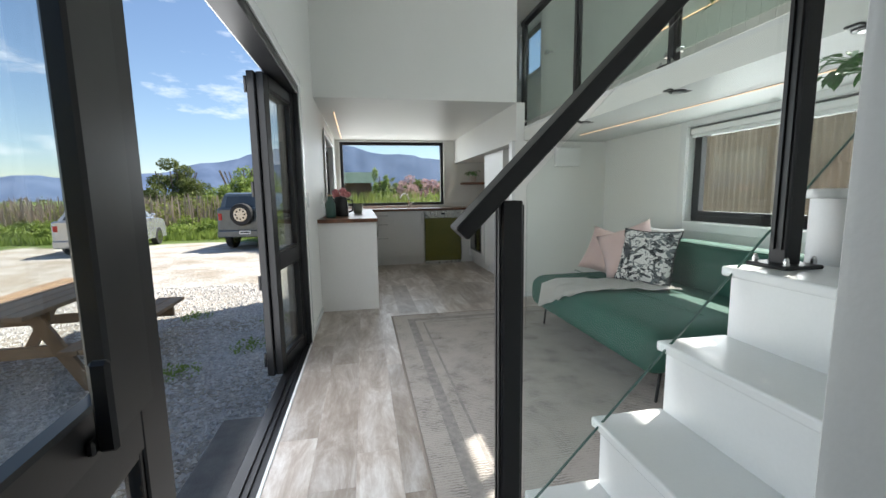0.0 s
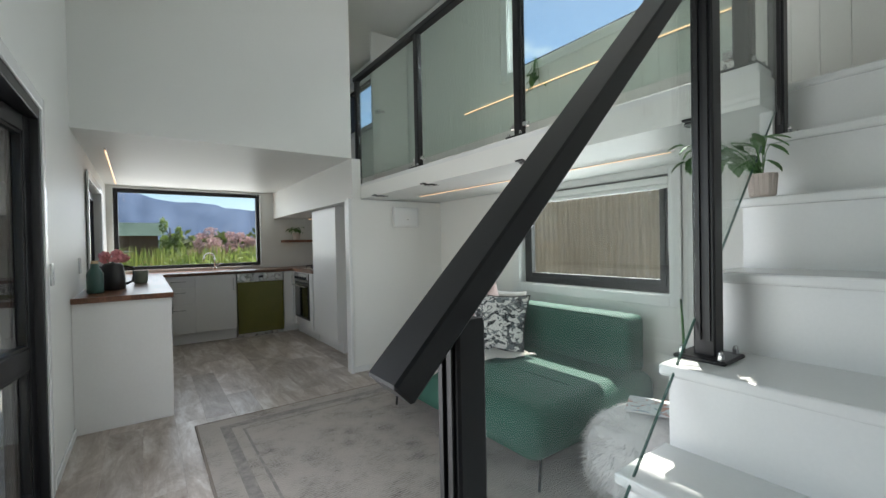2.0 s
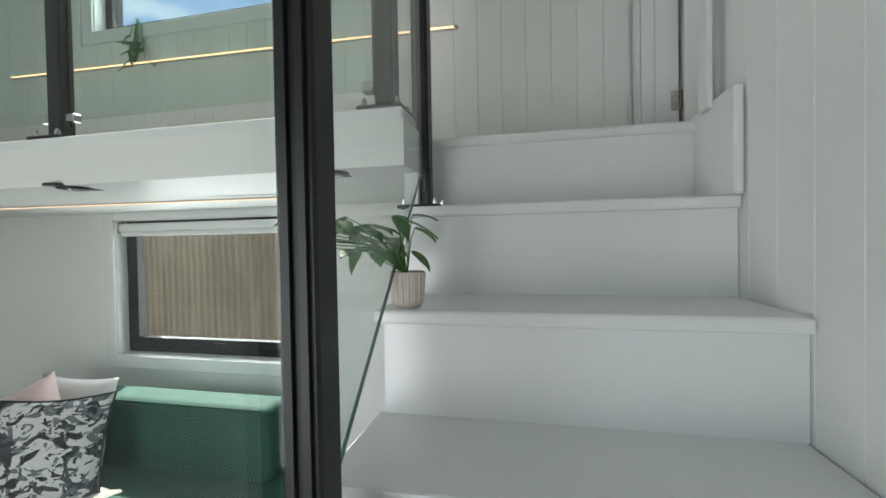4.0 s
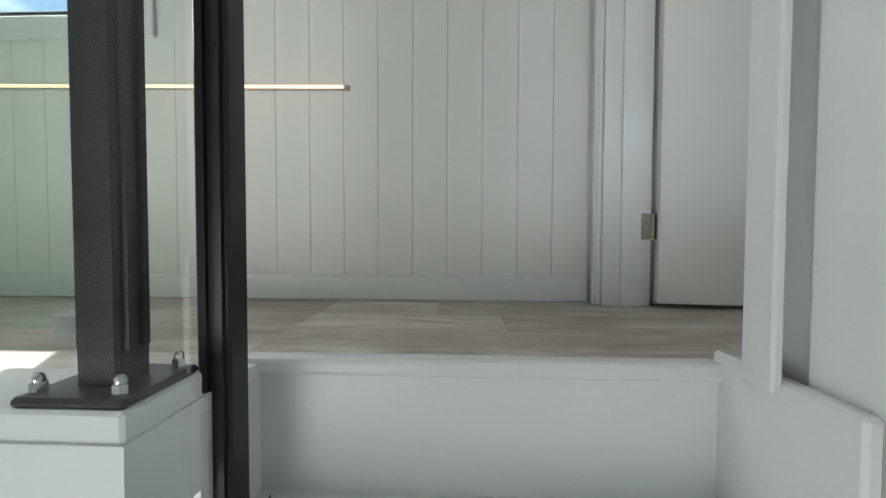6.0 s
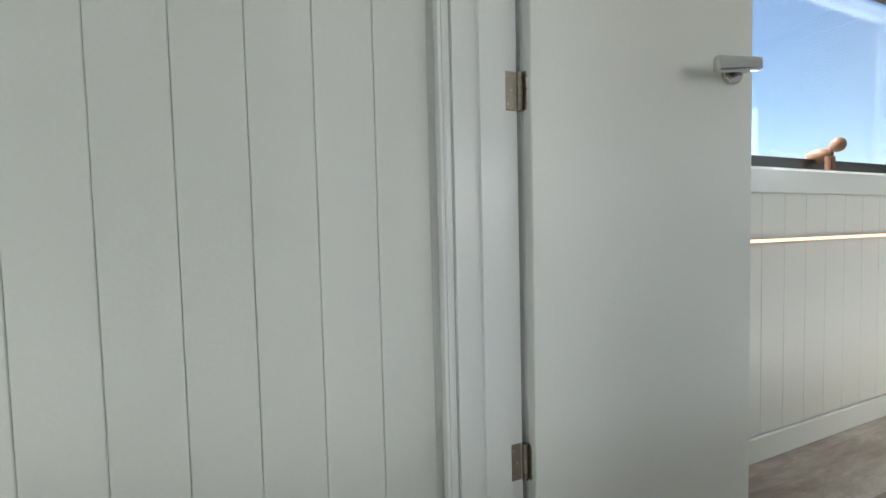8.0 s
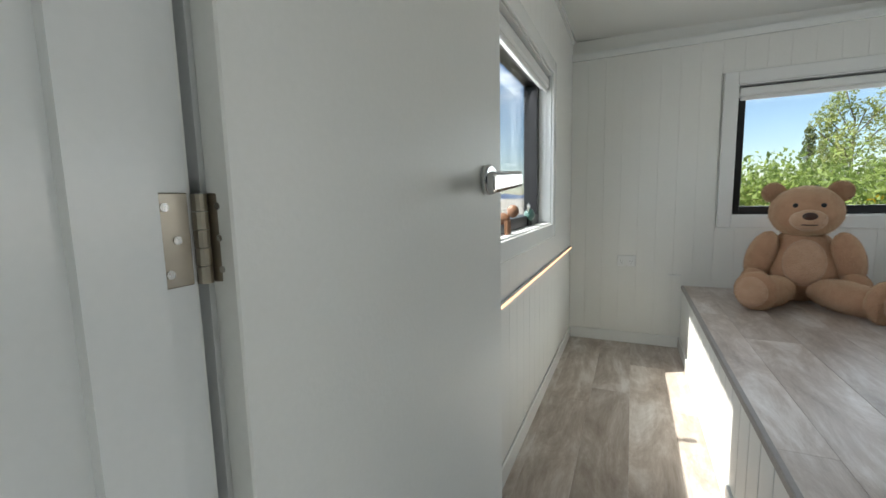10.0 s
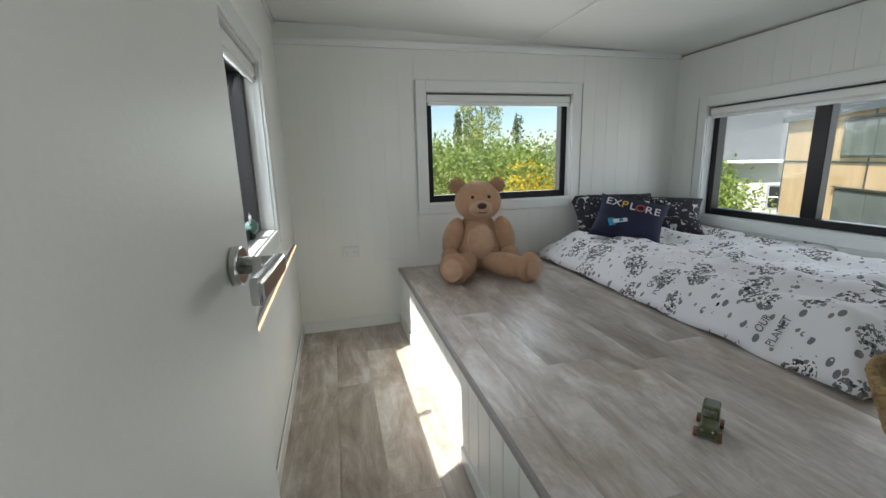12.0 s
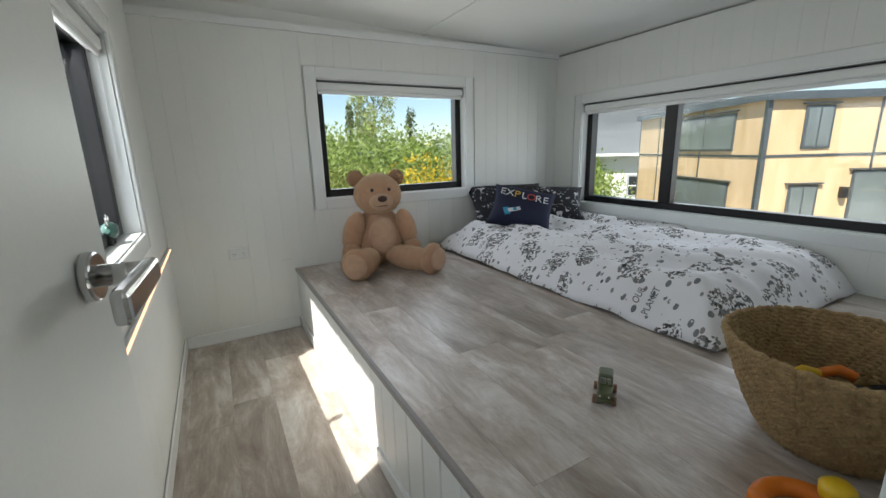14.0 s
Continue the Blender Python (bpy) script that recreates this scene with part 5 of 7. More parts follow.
def tap():
    t = thing("kitchen_tap", 1.20, 7.40, 0.901, "chrome gooseneck kitchen tap", "tap")
    part("base", C(0.024, 0.03, None, 20), CHROME, t)
    pts = [(0, 0, 0.03), (0, 0, 0.17)] + [(-0.07 + 0.07 * math.cos(a), -0.03 * (1 - math.cos(a)), 0.17 + 0.07 * math.sin(a)) for a in [math.pi * k / 8 for k in range(9)]] + [(-0.14, -0.06, 0.13)]
    part("spout", tube(pts, 0.010, 10), CHROME, t, smooth=True)
    part("lever", tube([(0.02, 0, 0.06), (0.08, -0.02, 0.09)], 0.005), CHROME, t)


tap()


def kettle_and_flowers():
    k = thing("kettle", 0.19, 4.86, 0.901, "black electric kettle on the worktop", "kettle")
    part("body", lathe([(0.075, 0), (0.08, 0.01), (0.078, 0.10), (0.066, 0.19), (0.055, 0.205), (0.02, 0.21), (0.001, 0.222)], 28), BLACK, k, smooth=True)
    part("handle", tube([(0.07, 0, 0.18), (0.125, 0, 0.17), (0.125, 0, 0.06), (0.08, 0, 0.04)], 0.011), BLACK, k, smooth=True)
    part("spout", tube([(-0.06, 0, 0.16), (-0.105, 0, 0.195)], 0.014), BLACK, k)
    b = thing("storage_jar", 0.10, 4.60, 0.901, "tall teal ceramic bottle beside the kettle", "jar")
    part("body", lathe([(0.045, 0), (0.05, 0.01), (0.05, 0.14), (0.036, 0.17), (0.026, 0.185), (0.026, 0.215)], 24), TEAL, b, smooth=True)
    part("stopper", C(0.022, 0.02, Matrix.Translation((0, 0, 0.215)), 16), PALEWOOD, b)
    c = thing("plant_pot", 0.36, 5.45, 0.901, "small grey-green cup on the worktop", "cup")
    part("body", lathe([(0.045, 0), (0.05, 0.005), (0.062, 0.115), (0.058, 0.115), (0.048, 0.02), (0.001, 0.015)], 24), material("sage_glaze", (0.16, 0.18, 0.14), None, 0.5), c, smooth=True)
    v = thing("flower_vase", 0.16, 5.55, 0.901, "pink peonies in a small glass vase", "vase")
    part("vase", lathe([(0.03, 0), (0.04, 0.03), (0.036, 0.09), (0.022, 0.14), (0.026, 0.155)], 20), material("pale_vase", (0.6, 0.6, 0.58), None, 0.2), v, smooth=True)
    rnd = random.Random(8)
    for i in range(5):
        a = 2 * math.pi * i / 5
        tip = Vector((0.075 * math.cos(a), 0.075 * math.sin(a), 0.25 + rnd.uniform(-0.03, 0.03)))
        part("stem", tube([(0, 0, 0.1), tip], 0.0025, 5), PLANTLEAF, v)
        f = part("flower", blob(0.045, 0.045, 0.038, Matrix.Translation(tip), 3, 0.35, 2.2), ROSE, v, "pink peony head", smooth=False)


kettle_and_flowers()

# ---- child's bedroom ----
platform = thing("bed_platform", 2.318, Y0, F, "white boarded front of the raised bed platform", "platform")
part("edge_trim", B(-0.012, 0.006, 0, 2.80, 0.395, 0.418, 0.003), material("grey_edge", (0.30, 0.28, 0.26), (0.24, 0.225, 0.21), 0.4, scale=20), platform)
a = 0.0
while a < 2.78:
    b_ = min(a + 0.108, 2.79)
    part("board", B(-0.012, 0.0, a + 0.0016, b_ - 0.0016, 0.072, 0.395, 0.003), BOARD, platform)
    a = b_
part("baseboard", B(-0.012, 0.010, 0, 2.79, 0.002, 0.072, 0.003), GLOSS, platform)

wall_plate(2.652, Y0 + 0.0105, 2.358, 180, "white double power outlet on the boarded wall", 4)
led_end = thing("cable_clip", 2.372, Y0 + 0.011, 2.275, "thin white trim strip end on the boarded wall", "clip")
part("strip", B(-0.045, 0.03, 0, 0.006, -0.004, 0.004), GLOSS, led_end)


def teddy():
    """One plain mesh: a seated plush bear."""
    bm = bmesh.new()

    def add(rx, ry, rz, x, y, z, rot=None, rough=0.03):
        m = Matrix.Translation((x, y, z)) @ (rot or Matrix.Identity(4))
        b = blob(rx, ry, rz, m, 4, rough, 6)
        tmp = bpy.data.meshes.new("tmp")
        b.to_mesh(tmp)
        b.free()
        bm.from_mesh(tmp)
        bpy.data.meshes.remove(tmp)
    R = lambda d, ax: Matrix.Rotation(radians(d), 4, ax)
    add(0.172, 0.140, 0.205, 0, 0, 0.20)
    add(0.158, 0.135, 0.140, 0, 0.03, 0.490)
    for s in (-1, 1):
        add(0.052, 0.028, 0.052, s * 0.138, 0.0, 0.598)
        add(0.070, 0.075, 0.150, s * 0.178, 0.055, 0.245, R(s * -14, "Y") @ R(-16, "X"))
        add(0.060, 0.062, 0.058, s * 0.205, 0.10, 0.125)
    add(0.088, 0.19, 0.080, 0.135, 0.20, 0.078, R(-24, "Z"))
    add(0.085, 0.22, 0.080, -0.155, 0.21, 0.078, R(34, "Z"))
    add(0.098, 0.055, 0.100, 0.205, 0.345, 0.098, R(-24, "Z"))
    add(0.098, 0.055, 0.100, -0.262, 0.385, 0.098, R(34, "Z"))
    ob = part("teddy_bear", bm, TEDDY, None, smooth=True)
    ob.data.materials.append(TEDDYPALE)
    ob.data.materials.append(BLACK)
    ob.data.materials.append(material("nose_brown", (0.05, 0.02, 0.012), None, 0.4))
    extra = bmesh.new()
    extra.from_mesh(ob.data)
    for rx, ry, rz, x, y, z, mi, rot in ((0.078, 0.058, 0.058, 0, 0.145, 0.452, 1, None), (0.031, 0.016, 0.020, 0, 0.199, 0.474, 3, None), (0.036, 0.006, 0.0045, 0, 0.194, 0.430, 3, None), (0.092, 0.028, 0.125, 0, 0.122, 0.225, 1, None),
                                         (0.012, 0.009, 0.012, 0.055, 0.150, 0.528, 2, None), (0.012, 0.009, 0.012, -0.055, 0.150, 0.528, 2, None),
                                         (0.072, 0.014, 0.076, 0.226, 0.392, 0.10, 1, R(-24, "Z")), (0.072, 0.014, 0.076, -0.290, 0.426, 0.10, 1, R(34, "Z"))):
        n0 = len(extra.faces)
        b = blob(rx, ry, rz, Matrix.Translation((x, y, z)) @ (rot or Matrix.Identity(4)), 3, 0.02, 5)
        tmp = bpy.data.meshes.new("tmp")
        b.to_mesh(tmp)
        b.free()
        extra.from_mesh(tmp)
        bpy.data.meshes.remove(tmp)
        extra.faces.ensure_lookup_table()
        for f in extra.faces[n0:]:
            f.material_index = mi
            f.smooth = True
    # short pile
    extra.faces.ensure_lookup_table()
    rnd = random.Random(6)
    src = [(f.calc_center_median().copy(), f.normal.copy(), f.material_index, f.calc_area()) for f in extra.faces if f.material_index < 2]
    for c, nrm, mi, ar in src:
        for _ in range(2):
            side = nrm.cross(Vector((rnd.uniform(-1, 1), rnd.uniform(-1, 1), rnd.uniform(-1, 1)))).normalized()
            base = c + side * rnd.uniform(-0.006, 0.006)
            tip = base + nrm * rnd.uniform(0.004, 0.009) + side * rnd.uniform(-0.004, 0.004) - Vector((0, 0, 0.003))
            w = nrm.cross(side) * 0.0011
            f = extra.faces.new([extra.verts.new(p) for p in (base - w, base + w, tip)])
            f.material_index = mi
    extra.to_mesh(ob.data)
    extra.free()
    ob.matrix_basis = pose(1.79, -2.27, PZ, 0, 0, -10) @ Matrix.Scale(0.98, 4)
    return tagged(ob, "large light-brown plush teddy bear sitting on the platform", "teddy bear")


teddy()


def duvet_height(x, y):
    """Top of the duvet over the plan."""
    edge = max(0.0, min(1.245 - x, Y0 + 2.15 - y, y - Y0 - 0.04))
    drop = 0.185 * max(0.0, 1 - min(1.0, edge / 0.20)) ** 1.7
    z = PZ + 0.195 - drop + 0.028 * noise.noise(Vector((x * 3.5, y * 3.5, 1))) + 0.012 * noise.noise(Vector((x * 9, y * 7, 4)))
    z += (0.020 * math.sin(x * 15 + y * 3 + 4 * noise.noise(Vector((x * 2, y * 2, 7)))) + 0.030 * abs(noise.noise(Vector((x * 6 + y * 3, y * 6, 9)))) + 0.012 * noise.noise(Vector((x * 17, y * 12, 3)))) * min(1, edge * 6)
    return max(z, PZ + 0.006)


def bed():
    t = thing("mattress", WB + 0.02, Y0 + 0.02, PZ, "low mattress on the platform", "mattress")
    part("mattress", B(0, 1.06, 0.05, 2.06, 0, 0.11, 0.04, seg=3), CREAM, t, smooth=True)
    bm = bmesh.new()
    n, k = 60, 96
    g = []
    for i in range(n + 1):
        row = []
        for j in range(k + 1):
            u, v = i / n, j / k
            x = WB + 0.015 + (1.23 - WB) * u
            y = Y0 + 0.06 + 2.09 * v
            row.append(bm.verts.new((x, y, duvet_height(x, y))))
        g.append(row)
    for i in range(n):
        for j in range(k):
            bm.faces.new((g[i][j], g[i + 1][j], g[i + 1][j + 1], g[i][j + 1]))
    ob = part("duvet", bm, DUVET, None, smooth=True)
    ob.modifiers.new("thick", "SOLIDIFY").thickness = 0.006
    tagged(ob, "rumpled white duvet with grey animal and planet print", "duvet")
    return t


bed()


def words(parent, text, mat, size, m, depth=0.0008, name="lettering"):
    cu = bpy.data.curves.new(name, "FONT")
    cu.body, cu.size, cu.extrude, cu.align_x, cu.align_y = text, size, depth, "CENTER", "CENTER"
    tmp = bpy.data.objects.new(name, cu)
    scene.collection.objects.link(tmp)
    bpy.context.view_layer.update()
    me = bpy.data.meshes.new_from_object(tmp.evaluated_get(bpy.context.evaluated_depsgraph_get()))
    bpy.data.objects.remove(tmp)
    me.transform(m)
    me.materials.append(mat)
    ob = new(name, me)
    ob.parent = parent
    return ob


PRINTGREY = material("print_grey", (0.12, 0.12, 0.135), None, 0.9)
PRINTWHITE = material("print_white", (0.72, 0.72, 0.72), None, 0.85)
PRINTRED = material("print_red", (0.55, 0.08, 0.06), None, 0.85)
PRINTYEL = material("print_yellow", (0.7, 0.45, 0.05), None, 0.85)
PRINTBLUE = material("print_blue", (0.04, 0.30, 0.48), None, 0.85)
ex = cushion("navy blue cushion printed with a rocket and the word EXPLORE", NAVY, 0.46, 0.40, 0.13, upright(0.78, -2.00, PZ + 0.32, 150, 48) @ Matrix.Rotation(radians(-16), 4, "Z"))
for i, (ch, mt) in enumerate(zip("EXPLORE", (PRINTWHITE, PRINTWHITE, PRINTYEL, PRINTWHITE, PRINTRED, PRINTWHITE, PRINTWHITE))):
    words(ex, ch, mt, 0.086, Matrix.Translation((-0.155 + 0.052 * i, 0.075 - 0.004 * i, 0.070)), name="letter")
part("rocket", B(-0.12, -0.03, -0.06, -0.03, 0.060, 0.0665, 0.0008, Matrix.Rotation(radians(25), 4, "Z")), PRINTWHITE, ex)
part("rocket_window", C(0.014, 0.003, Matrix.Translation((-0.045, -0.07, 0.0655)), 14), PRINTBLUE, ex)
part("rocket_fin", B(-0.15, -0.11, -0.075, -0.015, 0.054, 0.0645, 0.0008, Matrix.Rotation(radians(25), 4, "Z")), PRINTBLUE, ex)
for yy in (-1.93, -1.30, -0.72):
    for k, txt in enumerate(("OUR", "PLANET")):
        w = words(bpy.data.objects["duvet"], txt, PRINTGREY, 0.044, Matrix.Identity(4), 0.0, name="print_word")
        for v in w.data.vertices:
            x, y = 1.175 - 0.50 * v.co.x, yy + 0.06 * k - v.co.y
            v.co = (x + 0.003, y, duvet_height(x, y) + 0.004)
cushion("black and white printed pillow lying at the bed head", BLACKPRINT, 0.66, 0.42, 0.16, upright(0.66, -2.30, PZ + 0.31, 165, 44))
cushion("black and white printed pillow against the wall", BLACKPRINT, 0.60, 0.42, 0.15, upright(0.36, -2.20, PZ + 0.30, 140, 55))


def basket():
    t = thing("basket", 1.46, 0.035, PZ, "round woven seagrass basket holding toys", "basket")
    n = 25
    for k in range(n):
        u = k / (n - 1)
        r = 0.125 + 0.115 * u ** 0.7
        z = 0.010 + 0.252 * u
        seg = 180
        pts = []
        for i in range(seg + 1):
            a = 2 * math.pi * i / seg
            w = 1 + 0.012 * math.sin(i * 2.6 + k)
            pts.append((r * w * math.cos(a), r * w * math.sin(a), z + 0.002 * math.sin(i * 1.9 + k * 2)))
        ring = tube(pts, 0.0090, 8)
        ring.verts.ensure_lookup_table()
        for vi, v in enumerate(ring.verts):
            i = vi // 8
            c = Vector(pts[i])
            v.co = c + (v.co - c) * (1 + 0.16 * math.sin(2 * math.pi * i / 3.0 + k * 2.1)) + Vector((0, 0, 0.0022 * math.sin(2 * math.pi * i / 6.0 + k)))
        part("coil", ring, BASKET, t, smooth=True)
    part("bottom", C(0.122, 0.012, None, 36), BASKET, t)
    rnd = random.Random(2)
    for k, (lab, mt) in enumerate((("red toy brick", REDLAMP), ("dark green toy animal", TOYGREEN), ("black toy wheel", BLACK), ("orange plastic toy block", ORANGE), ("yellow plastic toy figure", YELLOW))):
        a = 2 * math.pi * k / 5
        o = thing("toy", 1.46 + 0.075 * math.cos(a), 0.035 + 0.075 * math.sin(a), PZ + 0.012, lab + " in the basket", "toy", rz=40 * k)
        part("body", B(-0.045, 0.045, -0.034, 0.034, 0, 0.085 + 0.02 * (k % 3), 0.012, Matrix.Rotation(radians(5 * k - 10), 4, "X"), 3), mt, o)
        part("arm", tube([(-0.02, 0, 0.085), (0.0, 0.02, 0.13), (0.03, 0.01, 0.15), (0.06, 0.0, 0.14)], 0.014, 8), mt, o, smooth=True)


basket()


def toy_truck():
    t = thing("toy_truck", 1.778, -0.385, PZ, "small worn green toy truck with wooden wheels", "toy", rz=218)
    part("chassis", B(-0.055, 0.055, -0.022, 0.022, 0.012, 0.022, 0.002), TOYGREEN, t)
    part("bonnet", B(-0.058, -0.01, -0.02, 0.02, 0.022, 0.045, 0.006, seg=3), TOYGREEN, t, smooth=False)
    c = part("cab", B(-0.012, 0.045, -0.021, 0.021, 0.022, 0.078, 0.008, seg=3), TOYGREEN, t)
    part("windscreen", B(-0.0135, -0.011, -0.016, 0.016, 0.050, 0.070, 0.002), STEEL, c)
    for x in (-0.04, 0.035):
        for y in (-0.028, 0.028):
            w = part("wheel", C(0.013, 0.010, Matrix.Translation((x, y - 0.005 if y > 0 else y + 0.005, 0.0135)) @ Matrix.Rotation(-math.copysign(math.pi / 2, y), 4, "X"), 14), TOYWOOD, t)
    for y in (-0.012, 0.012):
        part("headlight", blob(0.003, 0.004, 0.004, Matrix.Translation((-0.058, y, 0.034)), 2), CHROME, t)


toy_truck()

rt = thing("ring_toy", 1.81, 0.128, PZ, "orange ring toy with a yellow knob", "toy", rz=15)
part("ring", tube([(0.08 * math.cos(a), 0.08 * math.sin(a), 0.028) for a in [2 * math.pi * k / 28 for k in range(23)]], 0.020, 10), ORANGE, rt, smooth=True)
part("block", B(-0.10, -0.045, 0.0, 0.06, 0.0, 0.035, 0.006), PALEWOOD, rt)
kn = lathe([(0.012, 0.03), (0.012, 0.055), (0.028, 0.062), (0.03, 0.085), (0.02, 0.095)], 18)
kn.transform(Matrix.Translation((-0.05, 0.03, 0)))
part("knob", kn, YELLOW, rt, smooth=True)

fx = thing("toy_figure", W + 0.045, -0.95, 2.663, "small brown toy animal on the window sill", "toy")
part("body", blob(0.04, 0.018, 0.023, Matrix.Translation((0, 0, 0.058)), 3, 0.1, 5), TOYWOOD, fx, smooth=True)
for dx in (-0.03, 0.03):
    for dy in (-0.012, 0.012):
        part("leg", tube([(dx, dy, 0), (dx, dy, 0.05)], 0.009, 6), TOYWOOD, fx)
part("head", blob(0.022, 0.018, 0.024, Matrix.Translation((-0.05, 0, 0.085)), 3, 0.1, 5), TOYWOOD, fx, smooth=True)
dg = thing("toy_figure", W + 0.045, -1.44, 2.663, "spiky dark toy dragon on the window sill", "toy")
part("body", blob(0.025, 0.035, 0.03, Matrix.Translation((0, 0, 0.05)), 3, 0.2, 5), TEAL, dg, smooth=True)
for k in range(10):
    a = 2 * math.pi * k / 10
    part("spike", C(0.006, 0.05, Matrix.Translation((0.0, 0.02 * math.cos(a), 0.06)) @ Matrix.Rotation(a, 4, "X"), 6, 0.001), STEEL, dg)
for dy in (-0.02, 0.02):
    part("leg", tube([(0, dy, 0), (0, dy, 0.04)], 0.008, 6), BLACK, dg)

# ---- outdoors ----
GZ = -0.52


def ground_material():
    m = bpy.data.materials.new("yard_ground")
    m.use_nodes = True
    n, l = m.node_tree.nodes, m.node_tree.links
    b = n["Principled BSDF"]
    tc = n.new("ShaderNodeTexCoord")
    sep = n.new("ShaderNodeSeparateXYZ")
    l.new(tc.outputs["Object"], sep.inputs[0])

    def tex(scale, detail=8, rough=0.65):
        t = n.new("ShaderNodeTexNoise")
        t.inputs["Scale"].default_value, t.inputs["Detail"].default_value, t.inputs["Roughness"].default_value = scale, detail, rough
        l.new(tc.outputs["Object"], t.inputs["Vector"])
        return t

    def ramp(src, stops):
        r = n.new("ShaderNodeValToRGB")
        r.color_ramp.elements[0].position, r.color_ramp.elements[0].color = stops[0][0], (*stops[0][1], 1)
        r.color_ramp.elements[1].position, r.color_ramp.elements[1].color = stops[-1][0], (*stops[-1][1], 1)
        for p, c in stops[1:-1]:
            r.color_ramp.elements.new(p).color = (*c, 1)
        l.new(src, r.inputs["Fac"])
        return r.outputs["Color"]
    stone = ramp(tex(26, 6, 0.8).outputs["Fac"], [(0.34, (0.19, 0.18, 0.165)), (0.5, (0.47, 0.45, 0.415)), (0.66, (0.74, 0.715, 0.68))])
    broad = ramp(tex(0.8, 6).outputs["Fac"], [(0.38, (0.66, 0.60, 0.51)), (0.60, (1, 1, 1))])
    mul = n.new("ShaderNodeMixRGB")
    mul.blend_type, mul.inputs[0].default_value = "MULTIPLY", 1.0
    l.new(stone, mul.inputs[1])
    l.new(broad, mul.inputs[2])
    green = ramp(tex(3.5, 8).outputs["Fac"], [(0.3, (0.05, 0.085, 0.015)), (0.7, (0.13, 0.19, 0.03))])
    edge = tex(0.5, 6)
    add = n.new("ShaderNodeMath")
    add.operation = "MULTIPLY_ADD"
    add.inputs[1].default_value = 5.0
    l.new(edge.outputs["Fac"], add.inputs[0])
    l.new(sep.outputs["Y"], add.inputs[2])
    mr = n.new("ShaderNodeMapRange")
    mr.inputs["From Min"].default_value, mr.inputs["From Max"].default_value = 18.6, 19.3
    l.new(add.outputs[0], mr.inputs["Value"])
    mix = n.new("ShaderNodeMixRGB")
    l.new(mr.outputs[0], mix.inputs[0])
    l.new(mul.outputs[0], mix.inputs[1])
    l.new(green, mix.inputs[2])
    l.new(mix.outputs[0], b.inputs["Base Color"])
    b.inputs["Roughness"].default_value = 0.95
    bp = n.new("ShaderNodeBump")
    bp.inputs["Strength"].default_value, bp.inputs["Distance"].default_value = 0.8, 0.03
    l.new(tex(30, 5).outputs["Fac"], bp.inputs["Height"])
    l.new(bp.outputs[0], b.inputs["Normal"])
    return m


def ground_mesh():
    bm = bmesh.new()
    bmesh.ops.create_grid(bm, x_segments=60, y_segments=60, size=2200)
    for v in bm.verts:
        v.co.z = GZ
    return bm


tagged(part("ground", ground_mesh(), ground_material()), kind="structure")


def mesh_object(name, verts, faces, mat, parent=None):
    me = bpy.data.meshes.new(name)
    me.from_pydata(verts, [], faces)
    me.materials.append(mat)
    ob = new(name, me)
    if parent:
        ob.parent = parent
    return ob


def leaf_mesh(blobs, n, size, seed, flat=1.0, up=0.0):
    """Many small leaves in uneven lumps. blobs: (x, y, z, rx, ry, rz)."""
    rs = np.random.RandomState(seed)
    b = np.array(blobs)
    idx = rs.randint(0, len(b), n)
    d = rs.normal(size=(n, 3))
    d /= np.linalg.norm(d, axis=1)[:, None]
    r = rs.uniform(0.35, 1.0, n) ** 0.5
    c = b[idx, :3] + d * r[:, None] * b[idx, 3:6] * rs.uniform(0.8, 1.15, (n, 1))
    u = rs.normal(size=(n, 3))
    u[:, 2] = u[:, 2] * flat + up
    u /= np.linalg.norm(u, axis=1)[:, None]
    w = np.cross(u, rs.normal(size=(n, 3)))
    w /= np.linalg.norm(w, axis=1)[:, None]
    s = size * rs.uniform(0.6, 1.4, (n, 1))
    v = np.stack([c - u * s, c + w * s * 0.45, c + u * s, c - w * s * 0.45], 1).reshape(-1, 3)
    f = np.arange(4 * n).reshape(-1, 4)
    return v.tolist(), f.tolist()


def scrub(x0, x1, y0, y1, h, n_blobs, n, size, mat, seed, name="scrub", zb=GZ, label="", rz=1.0):
    rs = np.random.RandomState(seed)
    bl = []
    for _ in range(n_blobs):
        hh = h * rs.uniform(0.45, 1.1)
        bl.append((rs.uniform(x0, x1), rs.uniform(y0, y1), zb + hh * 0.45, rs.uniform(0.5, 1.1) * h * 0.6, rs.uniform(0.5, 1.1) * h * 0.6, hh * 0.55))
    v, f = leaf_mesh(bl, n, size, seed, up=0.6)
    return tagged(mesh_object(name, v, f, mat), label, "shrubs", kind="stuff")


